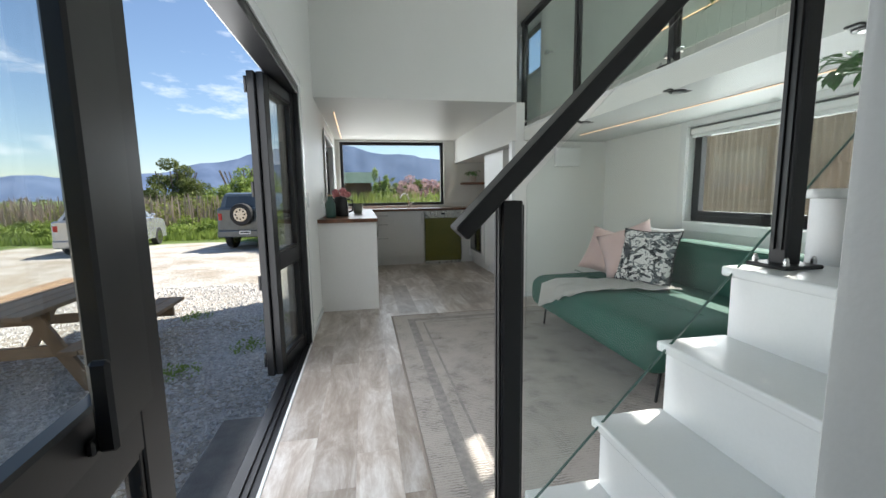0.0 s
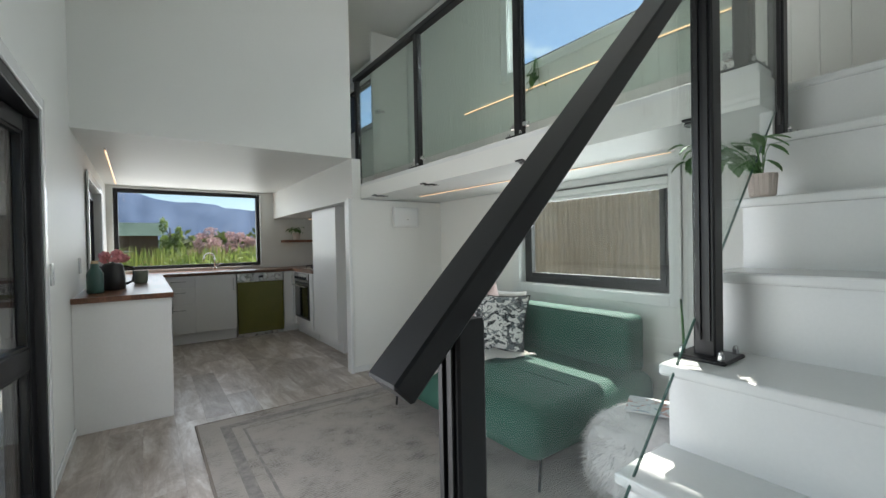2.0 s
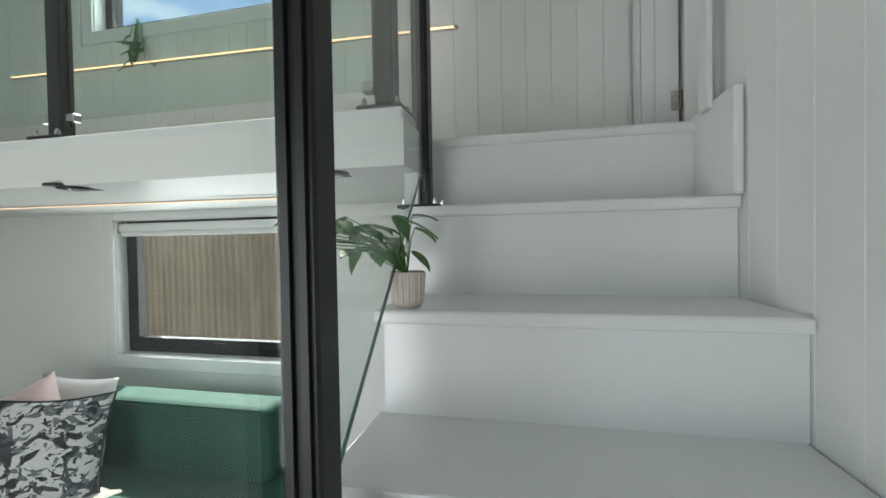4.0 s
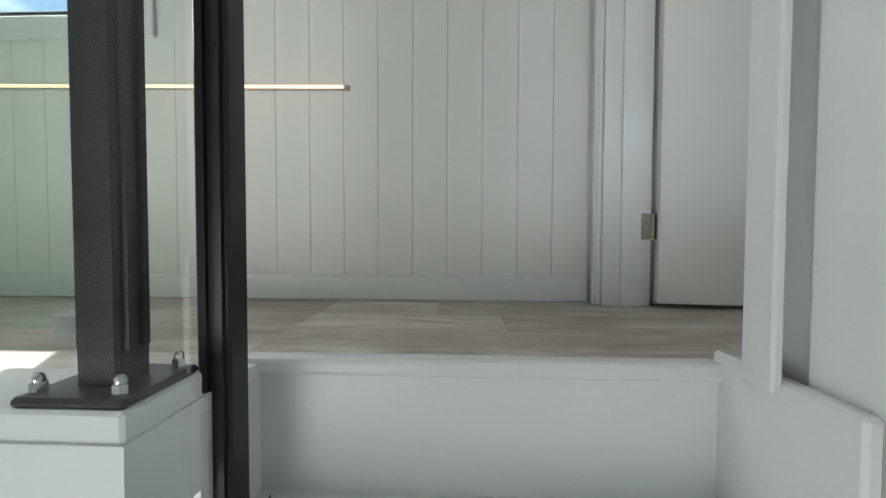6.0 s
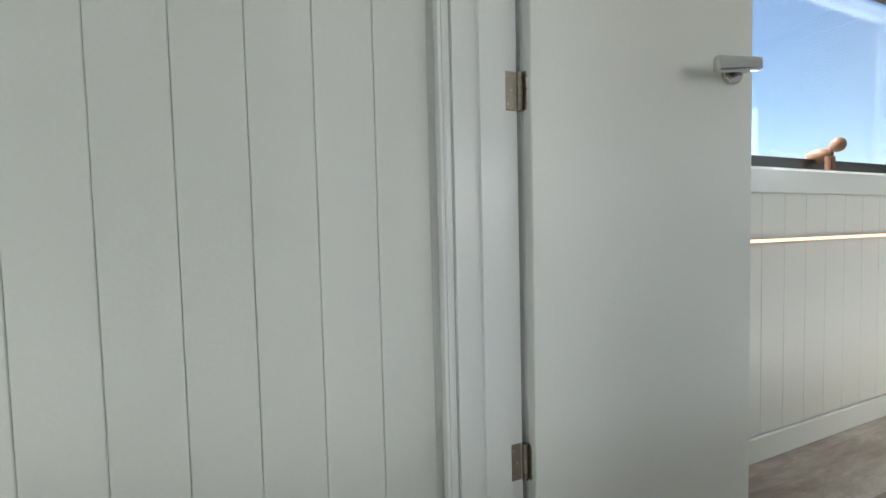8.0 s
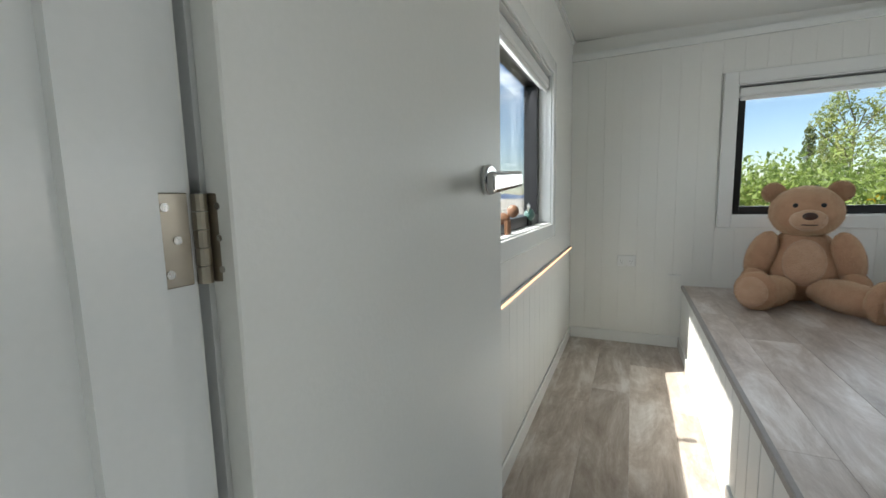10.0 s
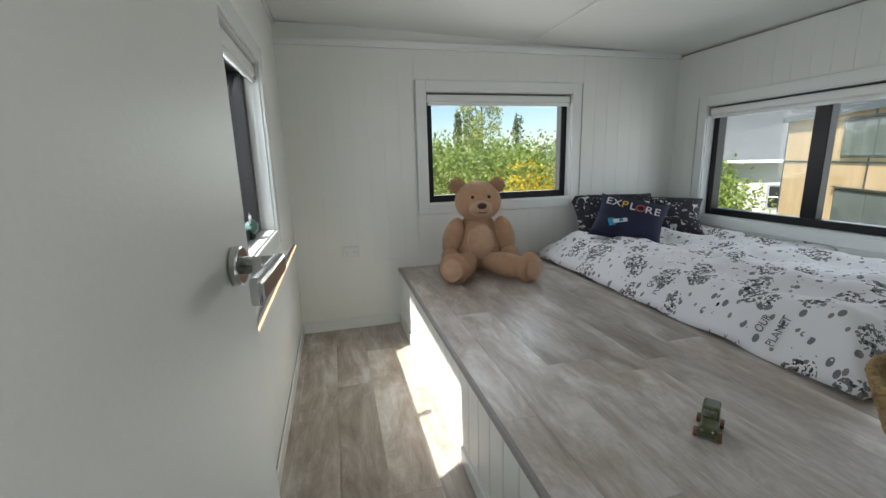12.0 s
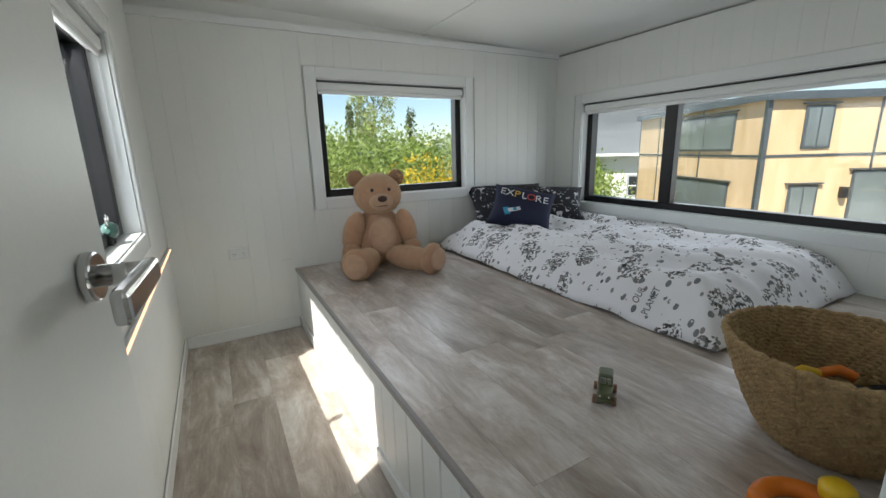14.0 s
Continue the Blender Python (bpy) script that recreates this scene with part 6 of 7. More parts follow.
def tree(x, y, h, spread, mat, seed, label, n=5000, size=0.14, trunk=0.14, low=0.25, name="tree", cone=False):
    rnd = random.Random(seed)
    t = thing(name, x, y, GZ, label, "tree")
    bl = []
    bm = tube([(0, 0, 0), (0.05 * h * rnd.uniform(-1, 1) * 0.3, 0, h * 0.4), (0, 0.02 * h, h * 0.85)], trunk, 8)
    for v in bm.verts:
        k = 1 - 0.75 * max(0, v.co.z) / (h * 0.85)
        v.co.x, v.co.y = v.co.x * k, v.co.y * k
    tr = part("trunk", bm, BARK, t)
    for k in range(16):
        z = h * rnd.uniform(low, 0.92)
        a = rnd.uniform(0, 2 * math.pi)
        prof = (1 - (z / h)) * 1.1 if cone else math.sin(math.pi * min(1, max(0.08, (z / h - low * 0.6) / (1.05 - low * 0.6)))) 
        r = spread * prof * rnd.uniform(0.45, 1.0)
        tip = Vector((r * math.cos(a), r * math.sin(a), z + 0.1 * h))
        part("limb", tube([(0, 0, z - 0.08 * h), tip * 0.6 + Vector((0, 0, z * 0.36)), tip], trunk * 0.22, 5), BARK, tr)
        bl.append((*tip, spread * 0.34 * rnd.uniform(0.7, 1.2), spread * 0.34 * rnd.uniform(0.7, 1.2), h * 0.11 * rnd.uniform(0.7, 1.4)))
    if low < 0.15:
        for k in range(26):
            a, q = rnd.uniform(0, 2 * math.pi), rnd.uniform(0.1, 0.8)
            z = h * rnd.uniform(0.08, 0.62)
            bl.append((spread * q * math.cos(a), spread * q * math.sin(a), z, spread * 0.36, spread * 0.36, h * 0.14))
    v, f = leaf_mesh(bl, n, size, seed)
    mesh_object("crown", v, f, mat, t)
    return t


def shrub(x, y, h, r, mat, seed, label, n):
    """A dense shrub that grows from the ground: stems inside, lumps of leaf from the foot to an uneven top."""
    rnd = random.Random(seed)
    t = thing("shrub", x, y, GZ, label, "shrub")
    bl = []
    for k in range(60):
        a, q = rnd.uniform(0, 2 * math.pi), rnd.uniform(0, 1) ** 0.6
        top = h * (1 - 0.55 * q * q) * rnd.uniform(0.75, 1.03)
        z = rnd.uniform(0.05, 1.0) * (top - 0.18 * h)
        bl.append((r * q * math.cos(a), r * q * math.sin(a), z + 0.05 * h, r * rnd.uniform(0.13, 0.30), r * rnd.uniform(0.13, 0.30), h * rnd.uniform(0.07, 0.15)))
    for k in range(7):
        a = rnd.uniform(0, 2 * math.pi)
        part("stem", tube([(0, 0, 0), (0.3 * r * math.cos(a), 0.3 * r * math.sin(a), 0.4 * h), (0.5 * r * math.cos(a), 0.5 * r * math.sin(a), 0.75 * h)], 0.03, 5), BARK, t)
    v, f = leaf_mesh(bl, n, 0.07, seed, up=0.3)
    mesh_object("foliage", v, f, mat, t)
    return t


def spikes(x0, x1, y0, y1, h, n, mat, seed, label):
    """Thin upright dry flower spikes standing among the weeds."""
    rs = np.random.RandomState(seed)
    x, y = rs.uniform(x0, x1, n), rs.uniform(y0, y1, n)
    z = GZ + h * rs.uniform(0.55, 1.1, n)
    a, w = rs.uniform(0, 6.28, n), rs.uniform(0.012, 0.03, n)
    lx, ly = rs.normal(0, 0.06, n), rs.normal(0, 0.06, n)
    dx, dy = w * np.cos(a), w * np.sin(a)
    p = lambda px, py, pz: np.stack([px, py, pz], 1)
    v = np.stack([p(x - 0.3 * dx, y - 0.3 * dy, np.full(n, GZ)), p(x + 0.3 * dx, y + 0.3 * dy, np.full(n, GZ)), p(x + dx + lx, y + dy + ly, z - 0.25), p(x + lx * 1.3, y + ly * 1.3, z), p(x - dx + lx, y - dy + ly, z - 0.25)], 1).reshape(-1, 3)
    f = np.arange(5 * n).reshape(-1, 5)
    return tagged(mesh_object("dry_stalks", v.tolist(), f.tolist(), mat), label, "weeds", kind="stuff")


spikes(-42, 0, 20.5, 25.5, 1.75, 4500, SCRUBDRY, 71, "dry lilac-brown flower stalks in the weeds")
spikes(-42, 0, 17.8, 20.0, 0.34, 16000, LEAFGREEN, 72, "long fresh grass at the yard edge")
spikes(-2, 9, 14.8, 20, 1.75, 2600, SCRUB, 73, "tall green stalks outside the kitchen window")

# wild growth past the yard, seen through the folding doors and the kitchen window
scrub(-40, -1, 19.0, 21.5, 0.8, 300, 90000, 0.07, LEAFGREEN, 1, label="tall fresh green weeds along the yard")
scrub(-42, 0, 21.5, 26, 1.75, 300, 110000, 0.08, SCRUB, 2, label="rough green and brown scrub")
scrub(-42, 0, 22, 25, 1.7, 160, 34000, 0.07, SCRUBDRY, 3, label="dry lilac-brown shrubs")
scrub(-2, 9, 13.5, 20, 1.55, 150, 75000, 0.08, LEAFGREEN, 4, label="flowering weeds outside the kitchen window")
scrub(-1, 9, 15, 19, 1.6, 30, 1500, 0.06, ROSE, 5, name="blossom", label="pale pink wild flowers among the weeds")
shrub(-10.3, 27, 4.2, 2.4, LEAFDARK, 11, "round dark evergreen shrub", 30000)
shrub(-15.0, 29, 3.4, 1.8, LEAFDARK, 12, "small dark evergreen shrub in the scrub", 16000)
shrub(-6.2, 26, 4.2, 2.6, LEAFGREEN, 13, "broad yellow-green shrub in the weeds", 34000)
tree(-14.5, 28, 4.2, 1.3, SCRUBDRY, 14, "nearly bare twiggy tree", 900, 0.12)
tree(1.75, 34, 3.7, 0.8, LEAFGREEN, 15, "fresh green young tree", 9000, 0.09, low=0.1)
for k, (x, y) in enumerate(((4.2, 36), (6.4, 37), (8.6, 31), (9.8, 33))):
    tree(x, y, 2.9, 1.3, BLOSSOM, 20 + k, "pale pink blossoming fruit tree", 6000, 0.09, low=0.1)
scrub(2.5, 14, 42, 44, 3.2, 40, 9000, 0.3, LEAFDARK, 6, name="hedge", label="long dark clipped hedge")


def hills():
    bm = bmesh.new()
    seg = 360
    rows = []
    for k in range(seg + 1):
        a = 2 * math.pi * k / seg
        # the range stands highest just north of the house and sinks away to the sides
        az = math.degrees(a)
        rise = 2.3 * (0.3 + 0.7 * max(0, math.sin(a)) ** 0.5) + 4.2 * math.exp(-((az - 95) / 15) ** 2) + 2.1 * math.exp(-((az - 72) / 10) ** 2)
        hgt = 1620 * math.tan(radians(rise)) + 12 * noise.noise(Vector((math.cos(a) * 14, math.sin(a) * 14, 5))) + 5 * noise.noise(Vector((math.cos(a) * 45, math.sin(a) * 45, 1)))
        d = Vector((math.cos(a), math.sin(a), 0))
        rows.append([bm.verts.new(d * 1400 + Vector((0, 0, GZ - 3))), bm.verts.new(d * (1500 + 40 * noise.noise(d * 40)) + Vector((0, 0, hgt * (0.5 + 0.16 * noise.noise(d * 26))))), bm.verts.new(d * 1620 + Vector((0, 0, hgt)))])
    for p, q in zip(rows, rows[1:]):
        for i in (0, 1):
            bm.faces.new((p[i], q[i], q[i + 1], p[i + 1]))
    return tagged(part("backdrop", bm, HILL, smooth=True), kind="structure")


hills()


def hut(x, y, rz):
    t = thing("garden_hut", x, y, GZ, "low red-brown hut with a green metal roof", "hut", rz=rz)
    part("wall", B(-3.2, 3.2, -2, 2, 0, 2.75), HUTRED, t)
    bm = bmesh.new()
    v = [bm.verts.new(p) for p in ((-3.5, -2.3, 2.7), (3.5, -2.3, 2.7), (3.5, 0, 3.7), (-3.5, 0, 3.7), (3.5, 2.3, 2.7), (-3.5, 2.3, 2.7))]
    bm.faces.new((v[0], v[1], v[2], v[3]))
    bm.faces.new((v[3], v[2], v[4], v[5]))
    bmesh.ops.solidify(bm, geom=bm.faces[:], thickness=0.08)
    part("roof", bm, GREENROOF, t)
    for xx in (-1.8, 1.2):
        w = part("window", B(xx - 0.5, xx + 0.5, -2.03, -2.0, 0.9, 1.6), CARGLASS, t)
        part("frame", B(xx - 0.55, xx + 0.55, -2.025, -2.005, 1.6, 1.66), WHITE, w)
    return t


hut(-2.2, 38, 4)


def car(name, label, x, y, rz, mat, L, wid, h, ground, spare=False, suv=False):
    t = thing(name, x, y, GZ, label, "car", rz=rz)
    # lower body and cabin, length along y, nose at +y
    bm = bmesh.new()
    nz = 0.42 * h
    prof = ([(-L / 2, ground + 0.12), (-L / 2, nz + 0.28 * h), (-L / 2 + 0.03, nz + 0.32 * h), (L * 0.22, nz + 0.30 * h), (L * 0.46, nz + 0.22 * h), (L / 2, nz + 0.05), (L / 2, ground + 0.1)])
    secs = []
    for xx, inset in ((-wid / 2, 0.03), (-wid / 2 + 0.08, 0.0), (wid / 2 - 0.08, 0.0), (wid / 2, 0.03)):
        secs.append([bm.verts.new((xx, py * (1 - inset * 0.3), pz - (0.05 if inset and pz > nz else 0))) for py, pz in prof])
    for p, q in zip(secs, secs[1:]):
        for i in range(len(prof)):
            j = (i + 1) % len(prof)
            bm.faces.new((p[i], p[j], q[j], q[i]))
    bm.faces.new(secs[0][::-1])
    bm.faces.new(secs[-1])
    bmesh.ops.recalc_face_normals(bm, faces=bm.faces)
    body = part("body", bm, mat, t)
    zt, zb = h, nz + 0.29 * h
    rear = -L / 2 + (0.06 if suv else 0.12)
    cab = [(rear, zb), (rear + (0.10 if suv else 0.35), zt - 0.05), (rear + (0.3 if suv else 0.7), zt), (L * 0.08, zt), (L * 0.27, zb)]
    bm = bmesh.new()
    a = [bm.verts.new((-wid / 2 + 0.06 + (0.13 if pz > zb + 0.05 else 0), py, pz)) for py, pz in cab]
    b = [bm.verts.new((wid / 2 - 0.06 - (0.13 if pz > zb + 0.05 else 0), py, pz)) for py, pz in cab]
    for i in range(len(cab)):
        j = (i + 1) % len(cab)
        bm.faces.new((a[i], a[j], b[j], b[i]))
    bm.faces.new(a[::-1])
    bm.faces.new(b)
    bmesh.ops.recalc_face_normals(bm, faces=bm.faces)
    bmesh.ops.bevel(bm, geom=bm.edges[:], offset=0.03, segments=2, affect="EDGES")
    c = part("cabin", bm, mat, t)
    gl = zt - 0.12
    part("rear_window", sheet([(-wid * 0.36, rear - 0.004 + 0.02, zb + 0.06), (wid * 0.36, rear + 0.016, zb + 0.06), (wid * 0.33, rear + (0.075 if suv else 0.31), gl), (-wid * 0.33, rear + (0.075 if suv else 0.31), gl)], 0.03, (0, 1, 0)), CARGLASS, c)
    for s in (-1, 1):
        for y0, y1 in ((rear + 0.25, -L * 0.10), (-L * 0.08, L * 0.12)):
            part("side_window", sheet([(s * (wid / 2 - 0.065), y0 - 0.05, zb + 0.04), (s * (wid / 2 - 0.065), y1 + 0.04, zb + 0.04), (s * (wid / 2 - 0.175), y1 - 0.06, gl), (s * (wid / 2 - 0.175), y0 + 0.12, gl)], 0.03, (1, 0, 0)), CARGLASS, c)
        part("tail_light", B(s * wid / 2 - 0.10 * s - 0.06, s * wid / 2 - 0.10 * s + 0.06, -L / 2 - 0.012, -L / 2 + 0.05, nz + 0.10 * h, nz + 0.22 * h, 0.01), REDLAMP, body)
        part("headlight", B(s * wid / 2 - 0.16 * s - 0.1, s * wid / 2 - 0.16 * s + 0.1, L / 2 - 0.06, L / 2 + 0.01, nz - 0.02, nz + 0.1, 0.01), CHROME, body)
        part("mirror", blob(0.08, 0.06, 0.07, Matrix.Translation((s * (wid / 2 + 0.07), L * 0.16, zb + 0.08)), 2), mat, body)
        for yy in (-L * 0.32, L * 0.31):
            r = 0.36 if suv else 0.31
            w = part("wheel", C(r, 0.2, Matrix.Translation((s * (wid / 2 - 0.09), yy, r)) @ Matrix.Rotation(math.pi / 2, 4, "Y") @ Matrix.Translation((0, 0, -0.1)), 26, bevel=0.03), RUBBER, t)
            part("rim", C(r * 0.62, 0.21, Matrix.Translation((s * (wid / 2 - 0.09), yy, r)) @ Matrix.Rotation(math.pi / 2, 4, "Y") @ Matrix.Translation((0, 0, -0.105)), 18), STEEL, w)
    part("bumper", B(-wid / 2 + 0.02, wid / 2 - 0.02, -L / 2 - 0.10, -L / 2 + 0.04, ground + 0.1, ground + 0.32, 0.03), GREYCAR if suv else mat, body)
    pl = part("number_plate", B(-0.18, 0.18, -L / 2 - 0.112, -L / 2 - 0.10, ground + 0.20, ground + 0.31), PRINTWHITE, body)
    part("plate_bar", B(-0.14, 0.14, -L / 2 - 0.114, -L / 2 - 0.112, ground + 0.235, ground + 0.28), BLACK, pl)
    if spare:
        sp = part("spare_wheel", C(0.35, 0.20, Matrix.Translation((-0.05, -L / 2 - 0.02, nz + 0.20 * h)) @ Matrix.Rotation(math.pi / 2, 4, "X"), 28, bevel=0.05), RUBBER, t)
        part("rim", C(0.21, 0.02, Matrix.Translation((-0.05, -L / 2 - 0.215, nz + 0.20 * h)) @ Matrix.Rotation(math.pi / 2, 4, "X"), 20), STEEL, sp)
        for k in range(8):
            a = 2 * math.pi * k / 8
            part("rim_hole", C(0.03, 0.01, Matrix.Translation((-0.05 + 0.14 * math.cos(a), -L / 2 - 0.23, nz + 0.20 * h + 0.14 * math.sin(a))) @ Matrix.Rotation(math.pi / 2, 4, "X"), 10), BLACK, sp)
    return t


car("off_road_car", "slate grey off-road car with a spare wheel on its tail", -2.85, 16.2, -11, GREYCAR, 4.1, 1.80, 1.80, 0.30, True, True)
car("hatchback_car", "silver hatchback parked on the gravel", -7.7, 15.8, 4, SILVERCAR, 3.7, 1.62, 1.42, 0.16)


def picnic_table():
    t = thing("picnic_table", -2.56, 4.70, GZ, "weathered timber picnic table on the gravel", "table", rz=92)
    for k in range(5):
        part("table_board", B(-0.9, 0.9, -0.37 + 0.15 * k, -0.235 + 0.15 * k, 0.72, 0.76, 0.004), TIMBER, t)
    for s in (-1, 1):
        for k in (0, 1):
            part("seat_board", B(-0.9, 0.9, s * 0.70 - 0.14 + 0.145 * k, s * 0.70 - 0.005 + 0.145 * k, 0.42, 0.46, 0.004), TIMBER, t)
        for x in (-0.6, 0.6):
            m = Matrix.Translation((x, s * 0.42, 0.37)) @ Matrix.Rotation(radians(s * 28), 4, "X")
            part("leg", B(-0.022, 0.022, -0.05, 0.05, -0.415, 0.40, 0.003, m), TIMBER, t)
    for x in (-0.56, 0.56):
        part("cross_beam", B(x - 0.022, x + 0.022, -0.84, 0.84, 0.32, 0.42, 0.003), TIMBER, t)
        part("cross_beam", B(x - 0.022, x + 0.022, -0.36, 0.36, 0.63, 0.72, 0.003), TIMBER, t)
    return t


picnic_table()
dstep = thing("door_step", -0.42, 1.75, GZ, "dark concrete step outside the folding doors", "step")
part("block", B(0.0, 0.25, -0.55, 0.92, 0, 0.36, 0.015), CONCRETE, dstep)
part("timber_edge", B(-0.055, -0.004, -0.55, 0.98, 0, 0.20, 0.006), PALEWOOD, dstep)


def pebbles():
    rs = np.random.RandomState(4)
    n = 15000
    base = np.array([(1, 0, 0), (-0.5, 0.87, 0), (-0.5, -0.87, 0), (0, 0, 0.7), (0.3, 0.2, -0.4)])
    fc = np.array([(0, 1, 3), (1, 2, 3), (2, 0, 3)])
    c = np.stack([rs.uniform(-4.2, -0.35, n), rs.uniform(2.0, 8.5, n), np.full(n, GZ + 0.002)], 1)
    s = rs.uniform(0.008, 0.034, n)
    a = rs.uniform(0, 6.28, n)
    rot = np.zeros((n, 3, 3))
    rot[:, 0, 0], rot[:, 0, 1], rot[:, 1, 0], rot[:, 1, 1], rot[:, 2, 2] = np.cos(a), -np.sin(a), np.sin(a), np.cos(a), 1
    v = np.einsum("nij,kj->nki", rot, base) * s[:, None, None] * rs.uniform(0.6, 1.3, (n, 1, 3)) + c[:, None, :]
    f = (fc[None] + 5 * np.arange(n)[:, None, None]).reshape(-1, 3)
    return tagged(mesh_object("gravel_stones", v.reshape(-1, 3).tolist(), f.tolist(), SHINGLE), "loose grey gravel stones", "gravel", kind="stuff")


pebbles()
for k, (x, y) in enumerate(((-1.35, 4.3), (-0.75, 5.9), (-0.85, 4.9), (-1.9, 6.3), (-2.2, 5.2))):
    bl = [(x + 0.1 * math.cos(i), y + 0.12 * math.sin(2 * i), GZ + 0.02, 0.13, 0.13, 0.04) for i in range(5)]
    v, f = leaf_mesh(bl, 190, 0.020, 60 + k, up=1.0)
    tagged(mesh_object("weeds", v, f, LEAFGREEN), "tuft of green weeds in the gravel", "weeds", kind="stuff")


def corrugated_fence():
    """The iron side of a shed close by the east wall, with ribs in relief and a nailed lap."""
    t = thing("iron_shed", 4.9, 0, GZ, "weathered brown corrugated-iron shed wall", "shed")
    for row, (z0, z1) in enumerate(((0.0, 1.90), (1.88, 2.42))):
        bm = bmesh.new()
        n = 1500
        vs = []
        for i in range(n + 1):
            y = -4.0 + 12.0 * i / n
            x = 0.016 * math.sin(2 * math.pi * y / 0.080) + 0.02 * noise.noise(Vector((y, row, 0))) - 0.012 * row
            top = z1 + (0.0 if row == 0 else 0.03 * (y - 2))
            vs.append((bm.verts.new((x, y, z0)), bm.verts.new((x, y, top))))
        for p, q in zip(vs, vs[1:]):
            bm.faces.new((p[0], q[0], q[1], p[1]))
        part("cladding", bm, IRON, t, smooth=True)
    for k in range(44):
        part("nail", blob(0.007, 0.01, 0.01, Matrix.Translation((-0.032, -1.0 + 0.17 * k, 1.92)), 1), RUST, t)
    bm = bmesh.new()
    vs = [bm.verts.new(p) for p in ((-0.12, -4, 2.40), (-0.12, 8, 2.58), (2.5, 8, 3.2), (2.5, -4, 3.0))]
    bm.faces.new(vs)
    bmesh.ops.solidify(bm, geom=bm.faces[:], thickness=0.05)
    part("roof", bm, RUST, t)
    ld = thing("ladder", 4.55, 1.35, GZ, "old wooden ladder leaning on the shed", "ladder", rz=0, ry=14)
    for y in (-0.18, 0.18):
        part("stile", B(-0.02, 0.02, y - 0.02, y + 0.02, 0, 1.9, 0.003), TIMBER, ld)
    for k in range(6):
        part("rung", tube([(0, -0.17, 0.2 + 0.3 * k), (0, 0.17, 0.2 + 0.3 * k)], 0.013), TIMBER, ld)
    ht = thing("hand_trolley", 4.5, 2.0, GZ, "steel hand trolley with rubber wheels by the shed", "trolley")
    for y in (-0.2, 0.2):
        part("frame", tube([(0, y, 0.15), (0.15, y, 1.2)], 0.014), STEEL, ht)
        w = part("wheel", C(0.14, 0.07, Matrix.Translation((0.05, y * 1.3, 0.14)) @ Matrix.Rotation(math.pi / 2, 4, "X") @ Matrix.Translation((0, 0, -0.035)), 22, bevel=0.02), RUBBER, ht)
        part("rim", C(0.07, 0.08, Matrix.Translation((0.05, y * 1.3, 0.14)) @ Matrix.Rotation(math.pi / 2, 4, "X") @ Matrix.Translation((0, 0, -0.04)), 16), STEEL, w)
    for z in (0.35, 0.75, 1.15):
        part("crossbar", tube([(0.03 + z * 0.1, -0.2, z), (0.03 + z * 0.1, 0.2, z)], 0.010), STEEL, ht)
    return t


corrugated_fence()
scrub(3.6, 4.3, -0.5, 3.2, 0.35, 12, 2500, 0.06, LEAFGREEN, 41, label="grass along the shed foot")


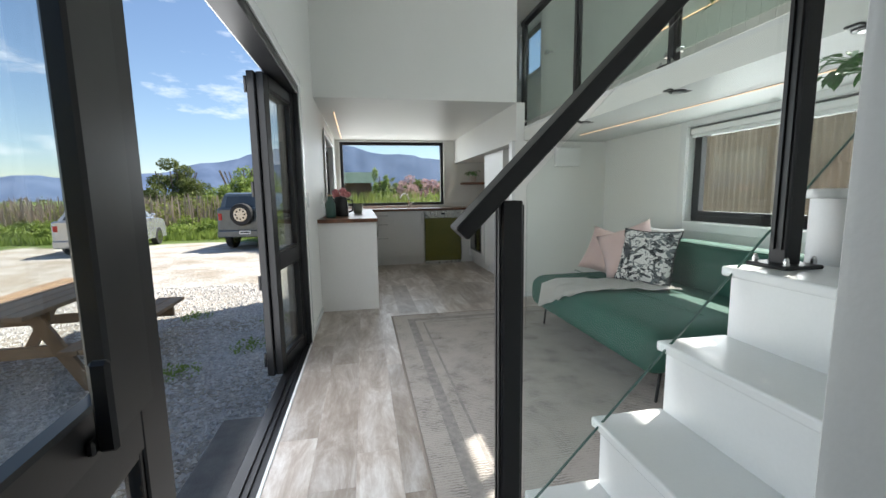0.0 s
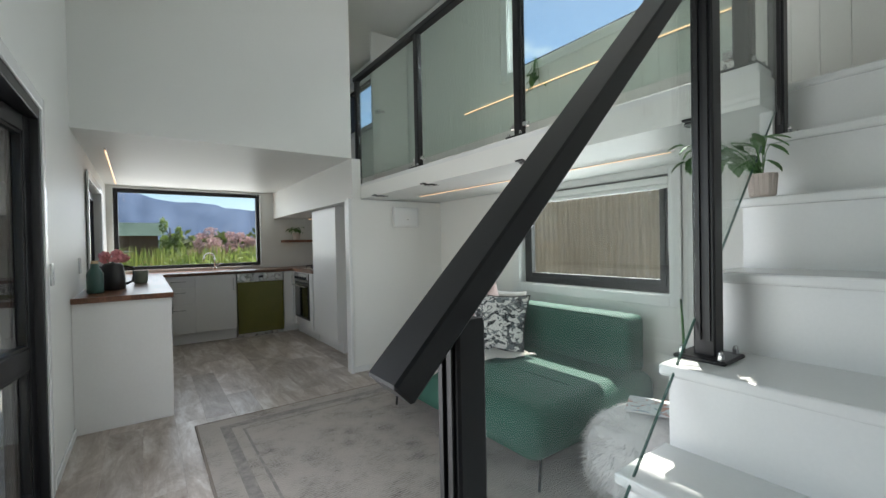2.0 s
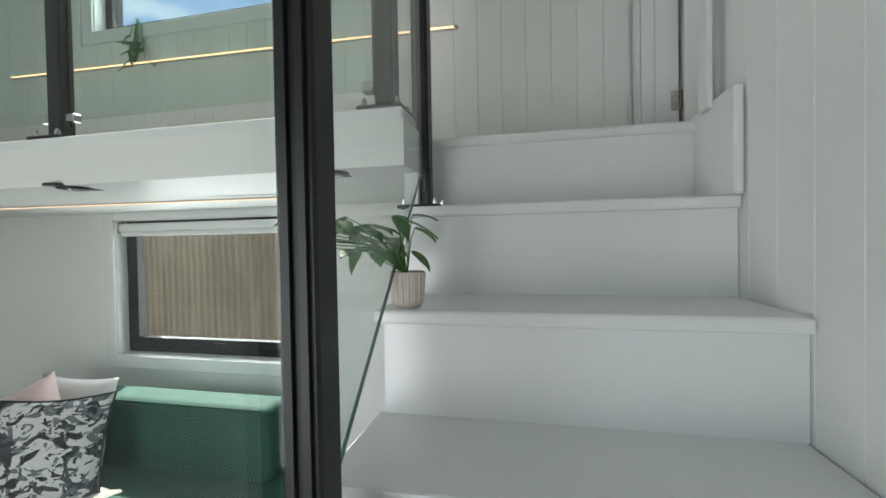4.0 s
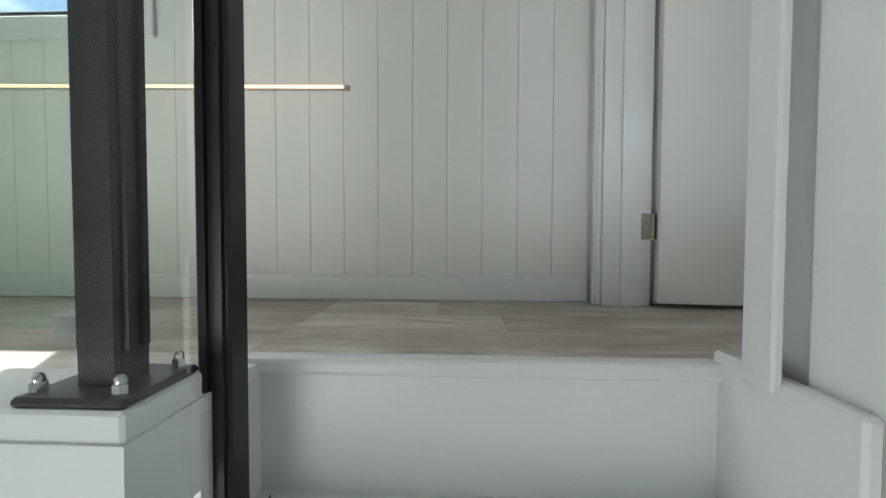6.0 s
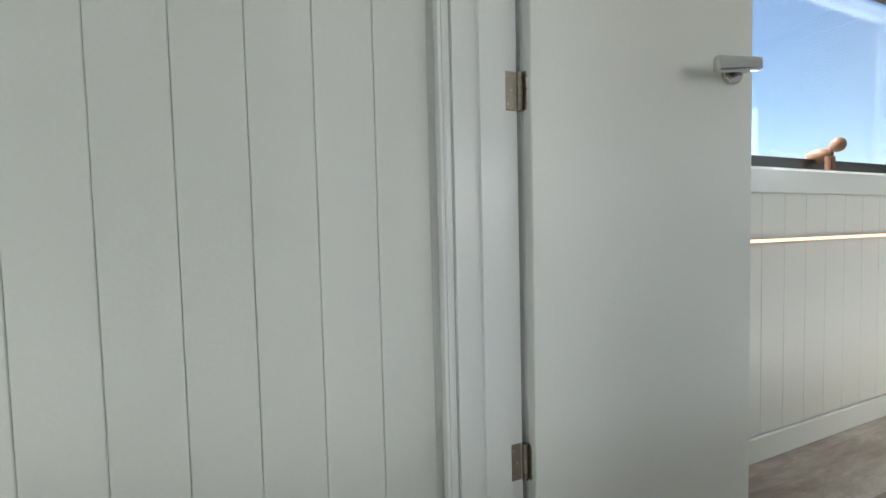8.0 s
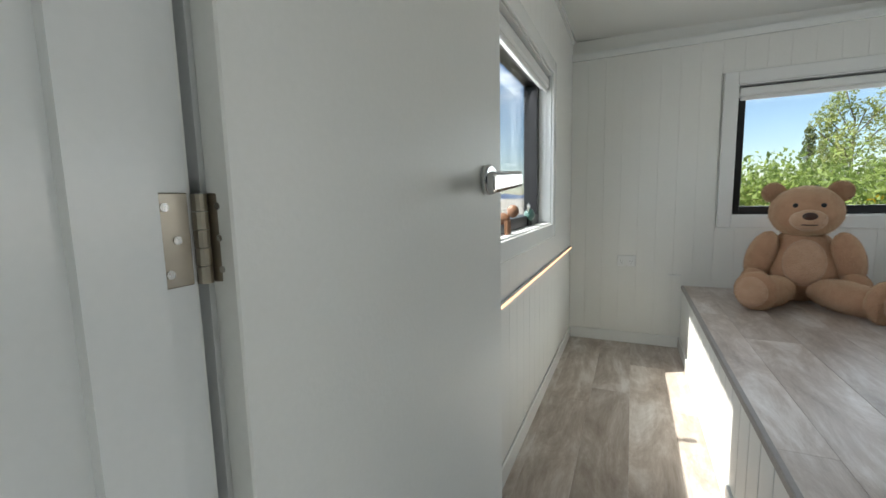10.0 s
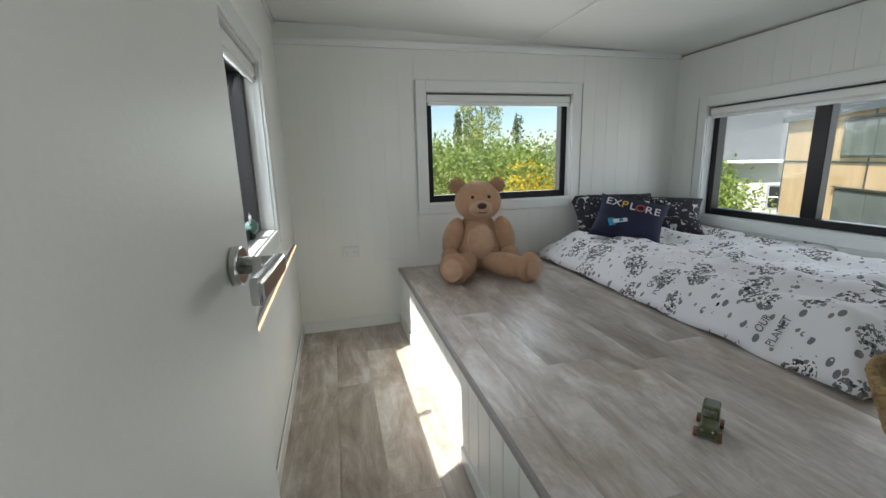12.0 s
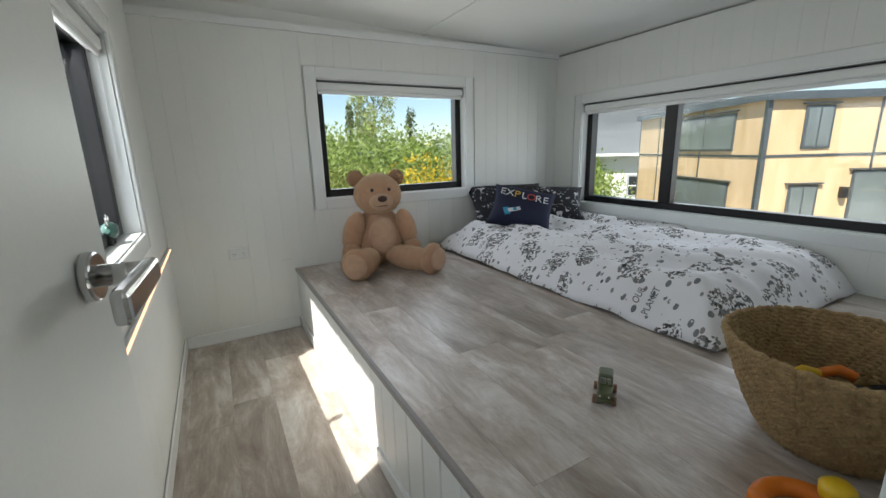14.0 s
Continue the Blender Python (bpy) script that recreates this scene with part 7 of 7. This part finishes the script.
def ply_house():
    """Two-storey house clad in pine plywood, with dark cover strips; a corner of it faces the tiny house."""
    t = thing("plywood_house", -8.23, -4.54, GZ, "two-storey house clad in varnished pine plywood with dark trims", "house", rz=-120.3)
    H, S = 4.42, 3.17
    part("wall", B(0.0, 6.3, -9.0, 0.0, 0, H), PLY, t)
    us = (0.0, 2.42, 4.85, 6.3)
    for a, b in zip(us, us[1:]):
        for z0, z1 in ((0, S - 0.03), (S + 0.03, H)):
            part("plywood_sheet", B(a + 0.03, b - 0.03, 0.001, 0.02, z0, z1), PLY, t)
    vs = (0.0, -2.42, -4.85, -7.3)
    for a, b in zip(vs, vs[1:]):
        for z0, z1 in ((0, S - 0.03), (S + 0.03, H)):
            part("plywood_sheet", B(-0.02, -0.001, b + 0.03, a - 0.03, z0, z1), PLY, t)
    for a in us:
        part("cover_strip", B(a - 0.024, a + 0.024, 0.021, 0.036, 0, H), GREYCAR, t)
    for a in vs[1:]:
        part("cover_strip", B(-0.036, -0.021, a - 0.024, a + 0.024, 0, H), GREYCAR, t)
    part("corner_strip", B(-0.05, 0.05, -0.05, 0.05, 0, H - 0.01), GREYCAR, t)
    part("storey_strip", B(0.05, 6.3, 0.0215, 0.038, S - 0.026, S + 0.026), GREYCAR, t)
    part("storey_strip", B(-0.038, -0.0215, -9.0, -0.05, S - 0.026, S + 0.026), GREYCAR, t)
    part("roof", B(-0.14, 6.4, -9.1, 0.13, H, H + 0.10), GREYROOF, t)
    part("fascia", B(-0.16, 6.42, 0.13, 0.15, H - 0.05, H + 0.12), GREYCAR, t)
    part("fascia", B(-0.16, -0.14, -9.1, 0.13, H - 0.05, H + 0.12), GREYCAR, t)
    for a0, a1, z0, z1, face in ((1.05, 3.4, S + 0.17, S + 0.98, "u"), (1.05, 3.4, 1.55, 2.45, "u"), (-1.36, -0.84, S + 0.20, S + 1.02, "v"), (-1.27, -0.72, 1.60, 2.45, "v"), (-4.1, -2.1, 0.3, 2.75, "v")):
        def q(b0, b1, p0, p1, c0, c1, bev=0.0):
            return B(b0, b1, p0, p1, c0, c1, bev) if face == "u" else B(-p1, -p0, b0, b1, c0, c1, bev)
        w = part("window", q(a0 - 0.055, a1 + 0.055, 0.022, 0.055, z0 - 0.055, z1 + 0.055, 0.006), GREYCAR, t)
        mid = (a0 + a1) / 2
        part("pane", q(a0, mid - 0.02, 0.056, 0.062, z0, z1), HOUSEGLASS, w)
        part("pane", q(mid + 0.02, a1, 0.056, 0.062, z0, z1), HOUSEGLASS, w)
        part("flashing", q(a0 - 0.14, a1 + 0.14, 0.03, 0.10, z1 + 0.08, z1 + 0.11), GREYCAR, w)
    part("wall_lamp", B(-0.16, -0.022, -1.93, -1.81, 2.2, 2.45, 0.01), BLACK, t)
    return t


ply_house()


def white_house():
    t = thing("white_house", -16.5, -15.5, GZ, "white weatherboard house with a pale grey roof", "house", rz=129)
    part("wall", B(-7, 6, 0, 6, 0, 3.2), WHITE, t)
    bm = bmesh.new()
    v = [bm.verts.new(p) for p in ((-7.5, -0.6, 3.1), (6.5, -0.6, 3.1), (6.5, 3.5, 5.9), (-7.5, 3.5, 5.9), (6.5, 7, 3.1), (-7.5, 7, 3.1))]
    bm.faces.new((v[0], v[1], v[2], v[3]))
    bm.faces.new((v[3], v[2], v[4], v[5]))
    bmesh.ops.solidify(bm, geom=bm.faces[:], thickness=0.1)
    part("roof", bm, GREYROOF, t)
    part("gutter", B(-7.5, 6.5, -0.72, -0.58, 3.0, 3.14), WHITE, t)
    for x in (-4, -1.2, 1.5, 4.2):
        w = part("window", B(x - 0.6, x + 0.6, -0.04, 0, 0.8, 2.0), GREYROOF, t)
        part("pane", B(x - 0.5, x + 0.5, -0.05, -0.04, 0.9, 1.9), CARGLASS, w)
        part("glazing_bar", B(x - 0.03, x + 0.03, -0.058, -0.05, 0.9, 1.9), WHITE, w)
        part("glazing_bar", B(x - 0.5, x - 0.03, -0.057, -0.05, 1.37, 1.43), WHITE, w)
        part("glazing_bar", B(x + 0.03, x + 0.5, -0.057, -0.05, 1.37, 1.43), WHITE, w)
    part("veranda_roof", B(-7.2, -2.0, -2.2, -0.05, 2.35, 2.45), GREYROOF, t)
    for x in (-7.0, -4.6, -2.2):
        part("veranda_post", B(x - 0.06, x + 0.06, -2.1, -1.98, 0, 2.35), WHITE, t)
    return t


white_house()

# growth behind the bedroom window
scrub(-15, 3, -21, -15, 4.4, 420, 280000, 0.10, LEAFGREEN, 31, label="bright green willow scrub behind the house")
scrub(-9, 4, -14.5, -12, 3.1, 130, 90000, 0.055, SCRUB, 32, label="olive green bushes")
scrub(-5.0, -2.7, -12.0, -11.0, 3.3, 14, 9000, 0.06, GORSE, 33, name="gorse", label="yellow flowering gorse bush")
scrub(6, 26, -18, 8, 2.9, 60, 12000, 0.18, LEAFGREEN, 34, label="green scrub beyond the shed")
tree(-7.6, -28, 8.3, 1.55, LEAFPALE, 51, "tall airy silver birch tree", 5200, 0.085, 0.13, 0.2)
tree(-5.4, -26.5, 6.0, 0.7, LEAFDARK, 52, "slim dark pointed conifer", 2800, 0.09, 0.12, 0.1, cone=True)
tree(-8.9, -25, 6.0, 0.8, LEAFDARK, 53, "small dark pointed conifer", 2800, 0.09, 0.12, 0.1, cone=True)
tn = thing("white_tunnel_tent", 15, -9, GZ, "white arched tunnel tent", "tent", rz=30)
arch = bmesh.new()
vv = []
for i in range(15):
    a = math.pi * i / 14
    vv.append((arch.verts.new((4.2 * math.cos(a), -5, 5.6 * math.sin(a))), arch.verts.new((4.2 * math.cos(a), 5, 5.6 * math.sin(a)))))
for p, q in zip(vv, vv[1:]):
    arch.faces.new((p[0], q[0], q[1], p[1]))
bmesh.ops.solidify(arch, geom=arch.faces[:], thickness=0.04)
part("cover", arch, WHITE, tn, smooth=True)

# ---- boards and planks, piece by piece ----
c_ = 0.062


def grow(h, by=c_):
    return (h[0] - by, h[1] + by, h[2] - by, h[3] + by)


boards(wall_east, "x", W, -1, Y0 + 0.0, 0.285, F + 0.076, 3.81, [grow(BEDL_WIN)], groove=0.0008)
boards(wall_east, "x", W, -1, 0.477, 4.99, F + 0.076, 3.81, [grow(UP_WIN)])
boards(wall_south, "y", Y0, 1, WB, W - 0.0105, F + 0.076, 3.70, [grow(BACK_WIN), (WB, 2.318, F, PZ)], groove=0.0007)
boards(wall_west_bedroom, "x", WB, 1, Y0 + 0.0105, 0.29, PZ, 3.70, [grow(BEDR_WIN)], groove=0.0007)
boards(wall_partition, "y", 0.42, 1, 0.75, 2.27, 0.0, 3.74, [])
planks(floor, 0.0, W, Y0, Y1, -0.006, seed=3)
planks(upper_floor, 2.24, W, 1.24, 4.95, F - 0.006, seed=5)
planks(landing, 2.43, W, Y0 + 0.01, 1.24, F - 0.006, seed=18)
planks(bedroom_floor, 2.318, 2.43, Y0 + 0.01, 0.448, F - 0.006, seed=8)
planks(bpy.data.objects["platform_base"], WB + 0.01, 2.31, Y0 + 0.01, 0.285, PZ - 0.006, seed=12)
